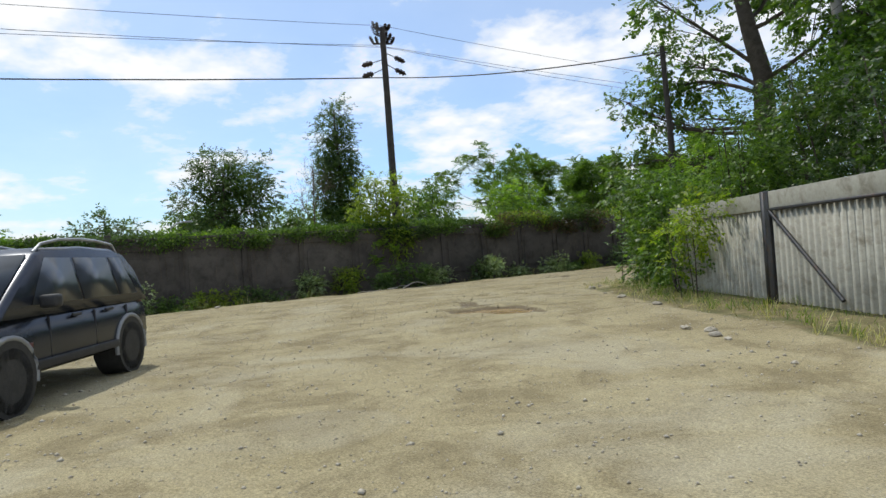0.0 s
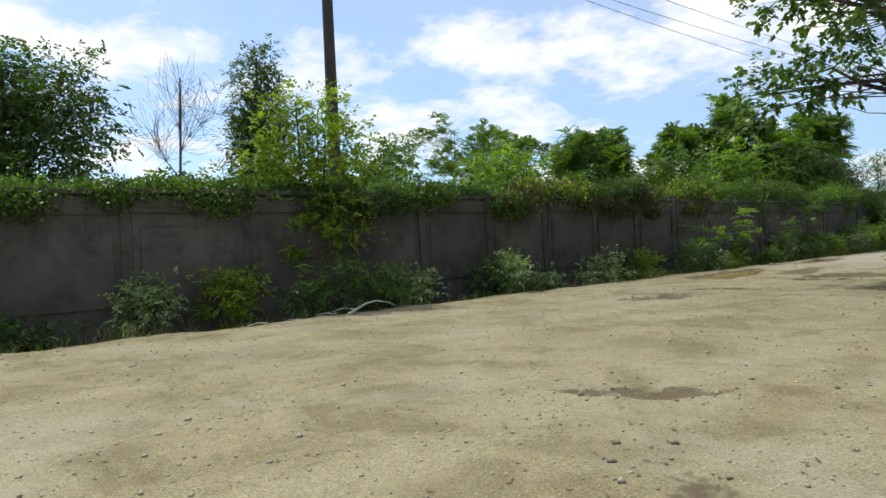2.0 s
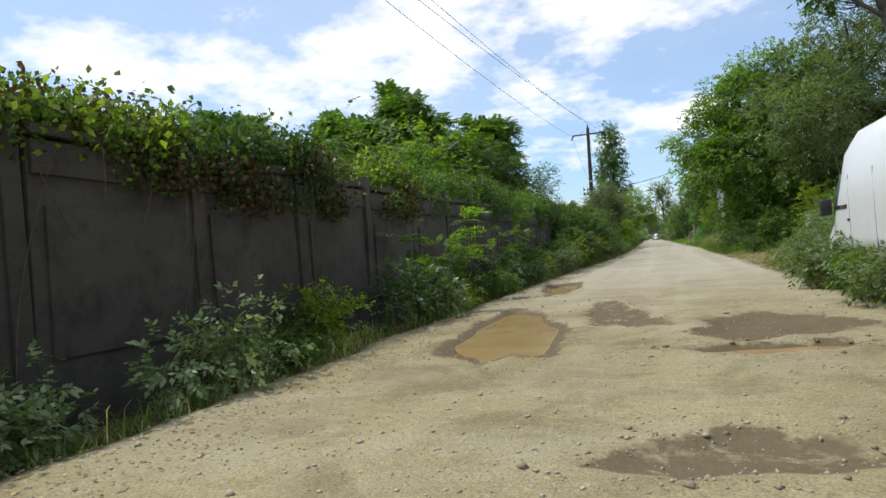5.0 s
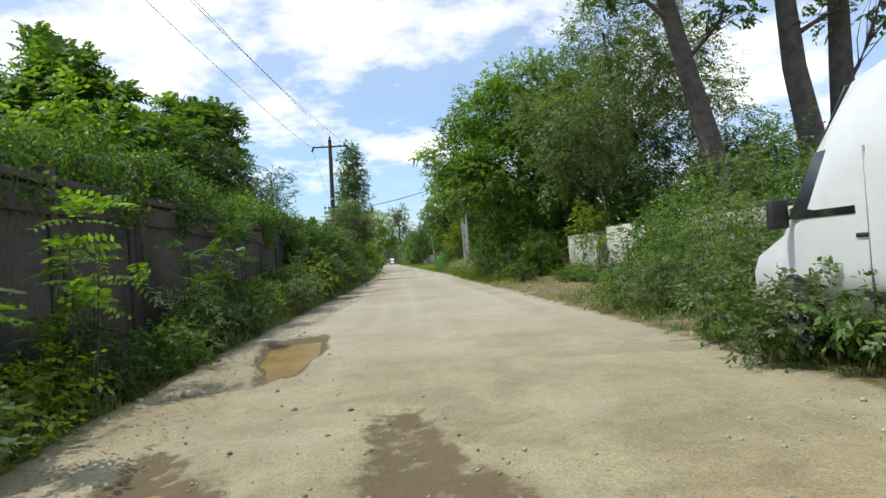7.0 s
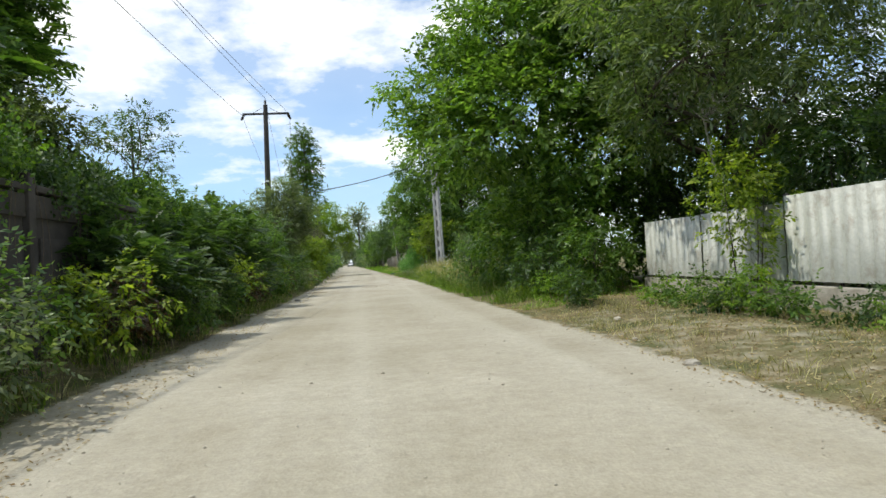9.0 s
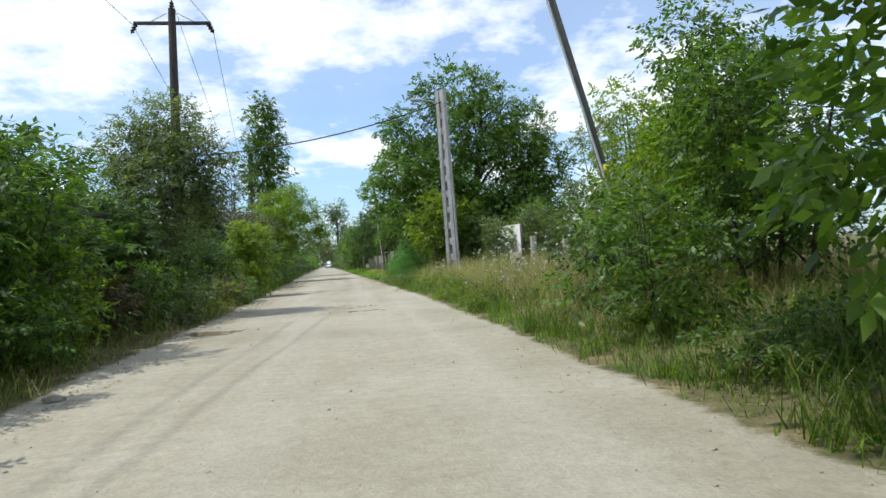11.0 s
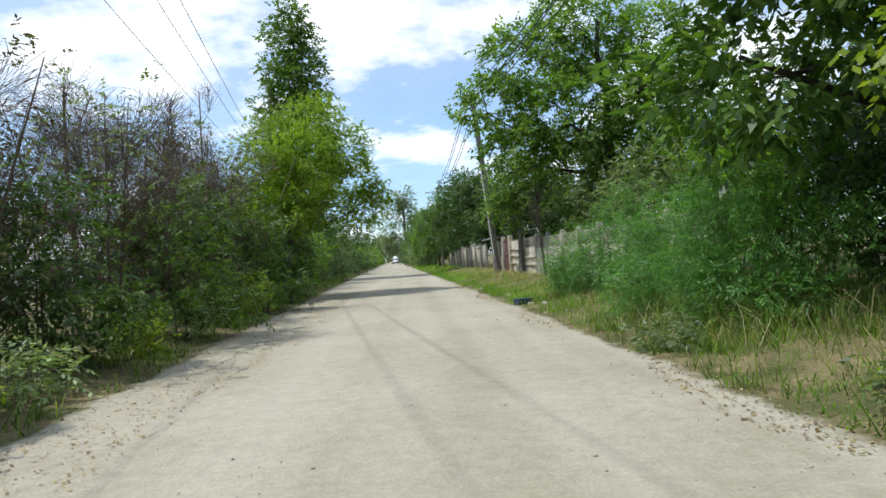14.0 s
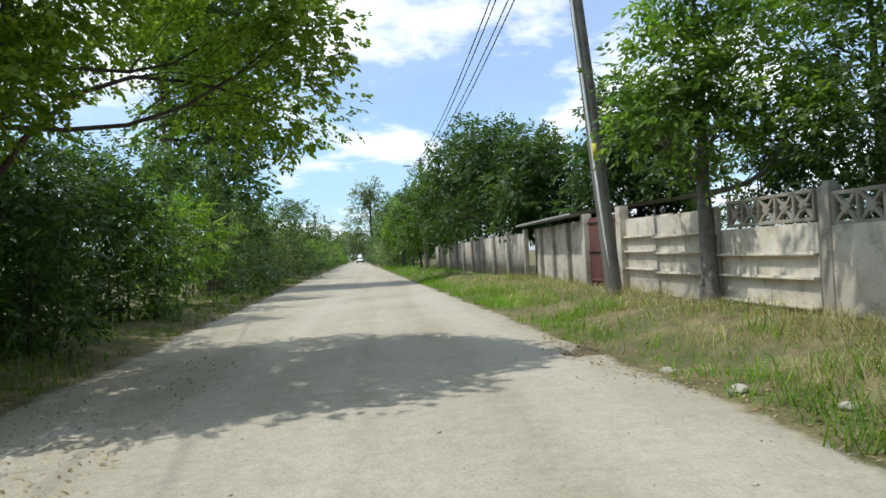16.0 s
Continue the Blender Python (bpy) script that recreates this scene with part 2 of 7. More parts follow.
def earth_mat():
    """Pale trodden dirt where 'dirt' is one, dry litter and soil elsewhere; damp mud where 'damp' is one."""
    m, t, b = material("dirt", 0.95)
    b.inputs["Specular IOR Level"].default_value = 0.15
    p = pos(t)
    dirt = nd(t, "ShaderNodeAttribute", attribute_name="dirt").outputs["Fac"]
    damp = nd(t, "ShaderNodeAttribute", attribute_name="damp").outputs["Fac"]
    n1 = noise_tex(t, p, 0.35, 6, 0.6)
    n2 = noise_tex(t, p, 2.6, 6, 0.65)
    n3 = noise_tex(t, p, 26, 5, 0.75)
    n4 = noise_tex(t, p, 7.5, 5, 0.7)
    vor = nd(t, "ShaderNodeTexVoronoi", Scale=38.0)
    lk(t, p, vor.inputs["Vector"])
    pale = ramp(t, n1, [(0.3, (0.32, 0.284, 0.205)), (0.5, (0.385, 0.345, 0.262)), (0.72, (0.445, 0.403, 0.315))])
    pale = mixc(t, ramp(t, n2, [(0.45, (0, 0, 0)), (0.75, (0.5, 0.5, 0.5))]), pale, (0.3, 0.265, 0.19))
    # wheel tracks run along the lane, paler and smoother
    st = nd(t, "ShaderNodeMapping")
    st.inputs["Scale"].default_value = (1.0, 0.028, 1.0)
    lk(t, p, st.inputs["Vector"])
    tracks = noise_tex(t, st.outputs[0], 1.0, 2, 0.5, 0.35)
    pale = mixc(t, ramp(t, tracks, [(0.42, (0, 0, 0)), (0.66, (0.55, 0.55, 0.55))]), pale, (0.475, 0.437, 0.352))
    pale = mixc(t, 0.3, pale, ramp(t, n3, [(0.25, (0.24, 0.24, 0.24)), (0.75, (0.76, 0.76, 0.76))]), "OVERLAY")
    pale = mixc(t, 0.28, pale, ramp(t, n4, [(0.3, (0.3, 0.3, 0.3)), (0.7, (0.68, 0.68, 0.68))]), "OVERLAY")
    soil = ramp(t, n2, [(0.3, (0.1, 0.082, 0.045)), (0.5, (0.2, 0.165, 0.085)), (0.7, (0.3, 0.24, 0.13))])
    soil = mixc(t, ramp(t, noise_tex(t, p, 1.1, 5, 0.6), [(0.42, (0, 0, 0)), (0.6, (0.75, 0.75, 0.75))]), soil, (0.085, 0.1, 0.035))
    soil = mixc(t, 0.6, soil, ramp(t, n3, [(0.25, (0.2, 0.2, 0.2)), (0.75, (0.8, 0.8, 0.8))]), "OVERLAY")
    edge = math_node(t, "ADD", dirt, math_node(t, "MULTIPLY_ADD", n2, 0.9, -0.45))
    fac = ramp(t, edge, [(0.38, (0, 0, 0)), (0.6, (1, 1, 1))])
    mud = nd(t, "ShaderNodeAttribute", attribute_name="mud").outputs["Fac"]
    brown = mixc(t, 1.0, pale, (0.79, 0.75, 0.56), "MULTIPLY")
    # scuffed, browner earth in uneven patches where the lane is muddy
    scuff = ramp(t, noise_tex(t, p, 0.8, 9, 0.7, 0.5), [(0.47, (0, 0, 0)), (0.6, (0.75, 0.75, 0.75))])
    brown = mixc(t, scuff, brown, (0.19, 0.155, 0.085))
    worn = ramp(t, noise_tex(t, p, 0.45, 6, 0.6, 0.8), [(0.5, (0, 0, 0)), (0.64, (0.6, 0.6, 0.6))])
    brown = mixc(t, worn, brown, (0.37, 0.335, 0.23))
    gravelly = ramp(t, noise_tex(t, p, 60, 3, 0.8), [(0.36, (0.2, 0.2, 0.2)), (0.64, (0.8, 0.8, 0.8))])
    brown = mixc(t, 0.5, brown, gravelly, "OVERLAY")
    pale = mixc(t, mud, pale, brown)
    c = mixc(t, fac, soil, pale)
    wetness = ramp(t, math_node(t, "ADD", damp, math_node(t, "ADD", math_node(t, "MULTIPLY_ADD", n2, 1.3, -0.65), math_node(t, "MULTIPLY_ADD", n4, 1.0, -0.5))), [(0.4, (0, 0, 0)), (0.62, (1, 1, 1))])
    c = mixc(t, wetness, c, mixc(t, n4, (0.1, 0.078, 0.045), (0.19, 0.15, 0.09)))
    lk(t, c, b.inputs["Base Color"])
    lk(t, math_node(t, "MULTIPLY_ADD", wetness, -0.1, 0.98), b.inputs["Roughness"])
    h = math_node(t, "ADD", n3, math_node(t, "MULTIPLY", vor.outputs["Distance"], 0.6))
    h = math_node(t, "ADD", h, math_node(t, "MULTIPLY", n4, math_node(t, "MULTIPLY_ADD", mud, 2.6, 0.9)))
    bump(t, b, h, 0.45, 0.02)
    return m


GLASS, WATER, EARTH = glass_mat(), water_mat(), earth_mat()
# ---- mesh tools ----
RNG = np.random.default_rng(7)


class Geo:
    """Gathers vertices and faces of one part."""

    def __init__(self):
        self.v, self.f, self.n = [], [], 0

    def add(self, verts, faces):
        verts = np.asarray(verts, dtype=float).reshape(-1, 3)
        self.v.append(verts)
        self.f.append(np.asarray(faces, dtype=np.int64) + self.n)
        self.n += len(verts)
        return self

    def box(self, c, s, rz=0.0, rx=0.0, ry=0.0, taper=1.0):
        x, y, z = (k / 2 for k in s)
        p = np.array([(-x, -y, -z), (x, -y, -z), (x, y, -z), (-x, y, -z),
                      (-x * taper, -y * taper, z), (x * taper, -y * taper, z), (x * taper, y * taper, z), (-x * taper, y * taper, z)])
        m = np.array(Euler((radians(rx), radians(ry), radians(rz))).to_matrix())
        return self.add(p @ m.T + np.array(c), [(0, 3, 2, 1), (4, 5, 6, 7), (0, 1, 5, 4), (1, 2, 6, 5), (2, 3, 7, 6), (3, 0, 4, 7)])

    def tube(self, pts, radii, k=6, cap=True):
        pts = np.asarray(pts, dtype=float)
        n = len(pts)
        radii = np.broadcast_to(np.asarray(radii, dtype=float), (n,))
        d = np.gradient(pts, axis=0)
        d /= np.linalg.norm(d, axis=1, keepdims=True) + 1e-9
        ref = np.where(np.abs(d[:, 2:3]) > 0.9, np.array([[1.0, 0, 0]]), np.array([[0, 0, 1.0]]))
        u = np.cross(d, ref)
        u /= np.linalg.norm(u, axis=1, keepdims=True) + 1e-9
        w = np.cross(d, u)
        a = np.arange(k) * 2 * math.pi / k
        ring = pts[:, None] + radii[:, None, None] * (np.cos(a)[None, :, None] * u[:, None] + np.sin(a)[None, :, None] * w[:, None])
        i, j = np.meshgrid(np.arange(n - 1), np.arange(k), indexing="ij")
        q = np.stack([i * k + j, i * k + (j + 1) % k, (i + 1) * k + (j + 1) % k, (i + 1) * k + j], -1).reshape(-1, 4)
        self.add(ring.reshape(-1, 3), q)
        if cap and radii[0] > 0.004:
            ends = np.concatenate([ring[0], ring[-1], [pts[0], pts[-1]]])
            f = [(2 * k, j2, (j2 + 1) % k, (j2 + 1) % k) for j2 in range(k)] + [(2 * k + 1, k + (j2 + 1) % k, k + j2, k + j2) for j2 in range(k)]
            self.add(ends, f)
        return self

    def disc(self, c, axis, r, h, k=24, r2=None):
        c, axis = np.array(c, float), np.array(axis, float)
        return self.tube([c - axis * h / 2, c + axis * h / 2], [r, r if r2 is None else r2], k)

    def sweep(self, profile, x0, x1):
        """A closed profile of (y, z) pushed along x."""
        p = np.array(profile, float)
        n = len(p)
        v = np.concatenate([np.c_[np.full(n, x0), p], np.c_[np.full(n, x1), p]])
        f = [(i, (i + 1) % n, n + (i + 1) % n, n + i) for i in range(n)]
        return self.add(v, f)

    def mesh(self, name, mat, smooth=False, bevel=0.0):
        me = bpy.data.meshes.new(name)
        v = np.concatenate(self.v) if self.v else np.zeros((0, 3))
        flat, tot = [], []
        for f in self.f:
            if f.shape[1] == 4:
                tri = f[:, 2] == f[:, 3]
                if tri.any():
                    flat.append(f[tri][:, :3].ravel())
                    tot.append(np.full(tri.sum(), 3))
                    f = f[~tri]
                flat.append(f.ravel())
                tot.append(np.full(len(f), 4))
            else:
                flat.append(f.ravel())
                tot.append(np.full(len(f), f.shape[1]))
        flat, tot = np.concatenate(flat), np.concatenate(tot)
        me.vertices.add(len(v))
        me.vertices.foreach_set("co", v.ravel())
        me.loops.add(len(flat))
        me.loops.foreach_set("vertex_index", flat.astype(np.int32))
        me.polygons.add(len(tot))
        me.polygons.foreach_set("loop_start", np.concatenate([[0], np.cumsum(tot)[:-1]]).astype(np.int32))
        me.update(calc_edges=True)
        me.validate()
        if bevel:
            bm = bmesh.new()
            bm.from_mesh(me)
            bmesh.ops.remove_doubles(bm, verts=bm.verts, dist=1e-5)
            bmesh.ops.bevel(bm, geom=[e for e in bm.edges if len(e.link_faces) == 2 and e.calc_face_angle(0) > 0.5], offset=bevel, segments=2, affect="EDGES", profile=0.6)
            bm.to_mesh(me)
            bm.free()
        if smooth:
            me.polygons.foreach_set("use_smooth", np.ones(len(me.polygons), dtype=bool))
        me.materials.append(mat)
        return me

    def part(self, name, mat, parent=None, label="", smooth=False, bevel=0.0):
        ob = new(name, self.mesh(name, mat, smooth, bevel))
        if parent is not None:
            ob.parent = parent
        return tagged(ob, label)


def thing(name, at=(0, 0, 0), label="", category="", group="", kind="", rz=0.0):
    ob = new(name)
    ob.matrix_world = pose(*at, 0, 0, rz)
    ob.empty_display_size = 0.3
    return tagged(ob, label, category, group, kind)


def unit(v):
    return v / (np.linalg.norm(v, axis=-1, keepdims=True) + 1e-9)


def leaf_geo(g, c, size, aspect=0.5, hang=0.3, rng=RNG):
    """Folded diamond leaves of mixed sizes at the points c."""
    n = len(c)
    d = unit(rng.normal(size=(n, 3)) + np.array([0, 0, -hang]))
    s = unit(np.cross(d, rng.normal(size=(n, 3))))
    up = np.cross(s, d)
    ln = size * rng.uniform(0.6, 1.3, (n, 1))
    w = ln * aspect * rng.uniform(0.8, 1.15, (n, 1))
    a = c - d * ln / 2
    m = c - d * ln * 0.08 + up * ln * 0.1
    v = np.stack([a, m + s * w / 2, c + d * ln / 2, m - s * w / 2], 1).reshape(-1, 3)
    i = np.arange(n)[:, None] * 4
    g.add(v, np.concatenate([i + [[0, 1, 2, 2]], i + [[0, 2, 3, 3]]]))


def frond_geo(g, c, out, length=0.6, pairs=6, rng=RNG):
    """Feather-shaped compound leaves: leaflets in pairs along a drooping stalk."""
    n = len(c)
    d = unit(out + rng.normal(size=(n, 3)) * 0.45)
    side = unit(np.cross(d, np.array([[0, 0, 1.0]]) + rng.normal(size=(n, 3)) * 0.25))
    ln = length * rng.uniform(0.65, 1.25, (n, 1))
    for k in range(pairs):
        f = (k + 0.6) / pairs
        base = c + d * ln * f + np.array([[0, 0, -1.0]]) * ln * 0.35 * f * f
        size = ln * 0.34 * (1 - 0.55 * abs(f - 0.45))
        for sgn in (-1, 1):
            t = unit(side * sgn + d * 0.45 + np.array([[0, 0, -0.35]]))
            wdt = d * size * 0.2
            mid = base + t * size * 0.45
            v = np.stack([base, mid + wdt, base + t * size, mid - wdt], 1).reshape(-1, 3)
            i = np.arange(n)[:, None] * 4
            g.add(v, i + [[0, 1, 2, 3]])


def spray_geo(g, c, out, length, leaf, aspect=0.5, n_leaf=7, rng=RNG):
    """Leafy twig ends: leaves set alternately along a drooping axis, most of them facing the light."""
    n = len(c)
    d = unit(out + rng.normal(size=(n, 3)) * 0.55 + np.array([0, 0, 0.1]))
    nrm = unit(np.array([[0, 0, 1.0]]) + rng.normal(size=(n, 3)) * 0.4 + d * 0.15)
    side = unit(np.cross(d, nrm))
    ln = length * rng.uniform(0.6, 1.3, (n, 1))
    down = np.array([[0, 0, -1.0]])
    for k in range(n_leaf):
        f = (k + 0.5) / n_leaf
        base = c + d * ln * f + down * ln * 0.3 * f * f
        sgn = -1.0 if k % 2 else 1.0
        t = unit(side * (sgn * 0.95 if k < n_leaf - 1 else 0.0) + d * (0.5 + 0.4 * f) + down * 0.3 + rng.normal(size=(n, 3)) * 0.22)
        size = leaf * rng.uniform(0.7, 1.25, (n, 1)) * (1 - 0.3 * abs(f - 0.5))
        across = unit(np.cross(t, unit(nrm + rng.normal(size=(n, 3)) * 0.3))) * size * aspect * 0.5
        mid = base + t * size * 0.42 + down * size * 0.06
        v = np.stack([base, mid + across, base + t * size + down * size * 0.14, mid - across], 1).reshape(-1, 3)
        i = np.arange(n)[:, None] * 4
        g.add(v, np.concatenate([i + [[0, 1, 2, 2]], i + [[0, 2, 3, 3]]]))


def clumps(lobes, count, rng, inner=0.5):
    """Points in the outer part of ellipsoids (x, y, z, rx, ry, rz), with uneven density."""
    lobes = np.array(lobes, float)
    w = (lobes[:, 3] * lobes[:, 4] * lobes[:, 5]) ** (2 / 3)
    pick = rng.choice(len(lobes), count, p=w / w.sum())
    d = unit(rng.normal(size=(count, 3)))
    r = rng.uniform(inner ** 3, 1.0, (count, 1)) ** (1 / 3) * rng.uniform(0.82, 1.12, (count, 1))
    return lobes[pick, :3] + d * r * lobes[pick, 3:], d, pick


def bend(a, b, n, sag, rng):
    t = np.linspace(0, 1, n)[:, None]
    p = np.array(a) * (1 - t) + np.array(b) * t
    off = rng.normal(size=3) * sag * np.linalg.norm(np.array(b) - np.array(a))
    return p + np.sin(t * math.pi) * off


def tree(at, lobes, label, leaf=LEAF, bark=BARK, trunk=0.18, leaves=9000, size=0.12, per=26, spread=0.32, aspect=0.5,
         style="leaf", fork=0.35, lean=(0, 0), seed=1, name="tree", category="tree", group="", stems=1, twigs=26, inner=0.5, top=None, splay=1.0, tip=None):
    """A tapered trunk, limbs to every lobe, twigs, and a crown of leaf clumps. Lobes are relative to the foot."""
    rng = np.random.default_rng(seed)
    ob = thing(name, at, label, category, group)
    lobes = np.array(lobes, float)
    zt = float(lobes[:, 2].max()) if top is None else top
    wood = Geo()
    cx, cy = (lobes[:, :2] * lobes[:, 3:4]).sum(0) / lobes[:, 3].sum()
    for s in range(stems):
        off = rng.normal(size=2) * (0.0 if stems == 1 else min(0.35, 0.3 * float(lobes[:, 3].mean())))
        t = np.linspace(0, 1, 9)[:, None]
        end = np.array([[cx * 0.8 + lean[0] + off[0] * (1.2 + splay), cy * 0.8 + lean[1] + off[1] * (1.2 + splay), zt]])
        if tip is not None:
            end = np.array([[*tip, zt]])
        path = np.array([[off[0], off[1], -0.25]]) * (1 - t) + end * t
        path[:, :2] += np.cumsum(rng.normal(size=(9, 2)) * trunk * 0.32, axis=0) * np.minimum(1, t * 3)
        rad = trunk * (1 - 0.78 * t[:, 0]) * np.where(t[:, 0] < 0.06, 1.35, 1.0)
        wood.tube(path, rad, 10)
        mine = range(s, len(lobes), stems)
        for j in mine:
            c = lobes[j, :3]
            f = np.clip((c[2] - lobes[j, 5] * 0.8) / max(zt, 0.1), fork * 0.6, 0.9) * rng.uniform(0.75, 1.0)
            k = min(7, int(f * 8))
            a = path[k] * (1 - (f * 8 - k)) + path[k + 1] * (f * 8 - k)
            r0 = min(trunk * (1 - 0.78 * f) * 0.55, 0.1)
            limb = bend(a, c + rng.normal(size=3) * lobes[j, 3:] * 0.15, 6, 0.09, rng)
            wood.tube(limb, np.linspace(r0, r0 * 0.3, 6), 6)
            tips, _, _ = clumps([lobes[j]], max(3, twigs // max(1, len(lobes) // 3)), rng, 0.6)
            for q in tips:
                st = limb[rng.integers(2, 6)]
                wood.tube(bend(st, q, 4, 0.08, rng), np.linspace(r0 * 0.26, 0.004, 4), 3, cap=False)
    wood.part("trunk", bark, ob, smooth=True)
    if leaves:
        n = max(1, leaves // per)
        cc, out, _ = clumps(lobes, n, rng, inner)
        g = Geo()
        k = rng.integers(int(per * 0.5), int(per * 1.5) + 1, n)
        idx = np.repeat(np.arange(n), k)
        pts = cc[idx] + np.clip(rng.normal(size=(len(idx), 3)), -1.5, 1.5) * spread * np.array([1, 1, 0.75])
        if style == "frond":
            # shoots end in rosettes of feathery leaves
            turn = rng.uniform(0, 2 * math.pi, len(idx))
            ray = np.stack([np.cos(turn), np.sin(turn), rng.uniform(-0.1, 0.9, len(idx))], 1)
            far_out = cc + out * rng.uniform(-0.1, 0.5, (n, 1)) * size
            frond_geo(g, far_out[idx] + rng.normal(size=(len(idx), 3)) * 0.05, unit(ray + out[idx] * 0.55), size, 6, rng)
        else:
            pick = rng.random(len(pts)) < 1 / 7
            spray_geo(g, pts[pick], unit(out[idx][pick] + np.array([0, 0, 0.15])), size * 2.4, size * 1.12, aspect, 7, rng)
        g.part("crown", leaf, ob)
    return ob


def grass(name, xs, ys, count, height, mat, label, zf, mask=None, width=0.008, lean=0.35, seed=3, kind="stuff", category="grass", tuft=7):
    """Bent blades in tufts over a field; zf gives the ground's height."""
    rng = np.random.default_rng(seed)
    m = count // tuft
    x, y = rng.uniform(*xs, m), rng.uniform(*ys, m)
    if mask is not None:
        keep = mask(x, y, rng)
        x, y = x[keep], y[keep]
    x, y = np.repeat(x, tuft) + rng.normal(size=len(x) * tuft) * 0.06, np.repeat(y, tuft) + rng.normal(size=len(y) * tuft) * 0.06
    n = len(x)
    patch = np.clip(0.5 + 0.6 * np.sin(x * 1.9 + 1.3 * np.sin(y * 0.8)) * np.sin(y * 1.15 + x * 0.7) + 0.35 * np.sin(y * 3.1 + x * 2.3), 0, 1)
    keep = rng.random(n) < 0.25 + 0.75 * patch
    x, y, patch = x[keep], y[keep], patch[keep]
    n = len(x)
    h = height * np.clip(rng.gamma(3.0, 0.22, n), 0.15, 1.15) * (0.5 + 0.6 * patch)
    a = rng.uniform(0, 2 * math.pi, n)
    l = h * lean * rng.uniform(0.3, 2.0, n)
    w = width * rng.uniform(0.6, 1.6, n)
    base = np.stack([x, y, zf(x, y) - 0.01], 1)
    dirn = np.stack([np.cos(a), np.sin(a), np.zeros(n)], 1)
    tw = a + rng.normal(size=n) * 0.8
    side = np.stack([-np.sin(tw), np.cos(tw), np.zeros(n)], 1) * w[:, None]
    up = np.array([[0, 0, 1.0]]) * h[:, None]
    mid = base + up * 0.6 + dirn * (l * 0.3)[:, None]
    tip = base + up * (1.0 - 0.25 * np.minimum(1.5, l / h))[:, None] + dirn * l[:, None]
    v = np.stack([base - side, base + side, mid + side * 0.75, mid - side * 0.75, tip], 1).reshape(-1, 3)
    i = np.arange(n)[:, None] * 5
    g = Geo()
    g.add(v, np.concatenate([i + [[0, 1, 2, 3]], i + [[3, 2, 4, 4]]]))
    return tagged(new(name, g.mesh(name, mat)), label, category, "", kind)
# ---- ground and lane ----
# puddles and potholes: x, y, rx, ry, turn, depth, water level
HOLES = [(10.0, 8.5, 1.05, 0.7, 20, 0.11, True), (7.9, 9.3, 1.1, 0.3, -25, 0.05, False), (-1.3, 26.6, 0.72, 2.7, 10, 0.12, True), (-1.95, 35.2, 0.5, 2.2, 4, 0.1, True), (0.1, 28.4, 0.5, 2.0, 12, 0.045, False), (2.15, 26.3, 0.85, 1.1, -15, 0.085, False),
         (1.95, 24.6, 0.8, 0.26, 12, 0.13, True), (1.0, 18.9, 0.5, 0.9, -10, 0.06, False), (1.35, 21.2, 0.75, 0.4, 15, 0.05, False), (5.6, 11.4, 0.7, 0.22, 40, 0.05, False), (1.2, 72.0, 0.62, 0.2, -14, 0.09, False), (0.95, 73.6, 0.4, 0.13, 8, 0.08, False), (0.55, 74.6, 0.24, 0.12, 0, 0.06, False),
         (-2.0, 69.0, 0.6, 0.5, 0, 0.06, False), (-0.9, 87.0, 0.7, 0.22, 5, 0.05, False), (2.6, 110.2, 0.5, 0.3, 0, 0.08, False)]


def lane_mid(y):
    return np.interp(y, [-50, 75, 90, 110, 150, 320, 3000], [0.35, 0.3, -0.15, -0.7, -2.0, -6.5, -75])


def lane_half(y):
    return np.interp(y, [0, 30, 45, 60, 90, 110, 150, 320], [3.2, 3.4, 3.4, 3.0, 3.1, 3.15, 3.2, 3.3])


def soft(v, a, b):
    t = np.clip((v - a) / (b - a), 0, 1)
    return t * t * (3 - 2 * t)


FENCE_A, FENCE_B = np.array([7.4, 15.6]), np.array([22.4, 6.4])     # foot of the fence by the side lane


def fence_side(x, y):
    """Distance beyond the fence line by the side lane (positive behind the fence)."""
    d = unit(FENCE_B - FENCE_A)
    nrm = np.array([-d[1], d[0]])
    nrm = nrm if nrm[1] > 0 else -nrm
    return (x - FENCE_A[0]) * nrm[0] + (y - FENCE_A[1]) * nrm[1]


def dirt_mask(x, y):
    u = np.abs(x - lane_mid(y)) - lane_half(y)
    lane = 1 - soft(u, -0.45, 0.45)
    behind = fence_side(x, y)
    side = (1 - soft(behind, -2.0, -0.9)) * soft(x, -3.4, -2.4) * (1 - soft(y, 17.5, 20.5)) * (1 - soft(x, 60, 70)) * soft(y, -40, -30)
    corner = (1 - soft(np.hypot(x - 4.0, y - 17.0), 4.2, 5.6)) * soft(x, -3.4, -2.6)
    mouth = (1 - soft(np.hypot((x - 4.6) / 2.3, (y - 46.5) / 5.0), 0.6, 1.1)) * 0.4
    return np.maximum.reduce([lane * soft(y, -45, -35), side, corner, mouth])


def fbm(x, y, s):
    """Cheap smooth unevenness."""
    return (np.sin(x * s + 1.3 * np.sin(y * s * 0.7)) + np.sin(y * s * 1.1 + 1.7 * np.sin(x * s * 0.6 + 2)) + 0.5 * np.sin((x + y) * s * 2.3)) / 2.5


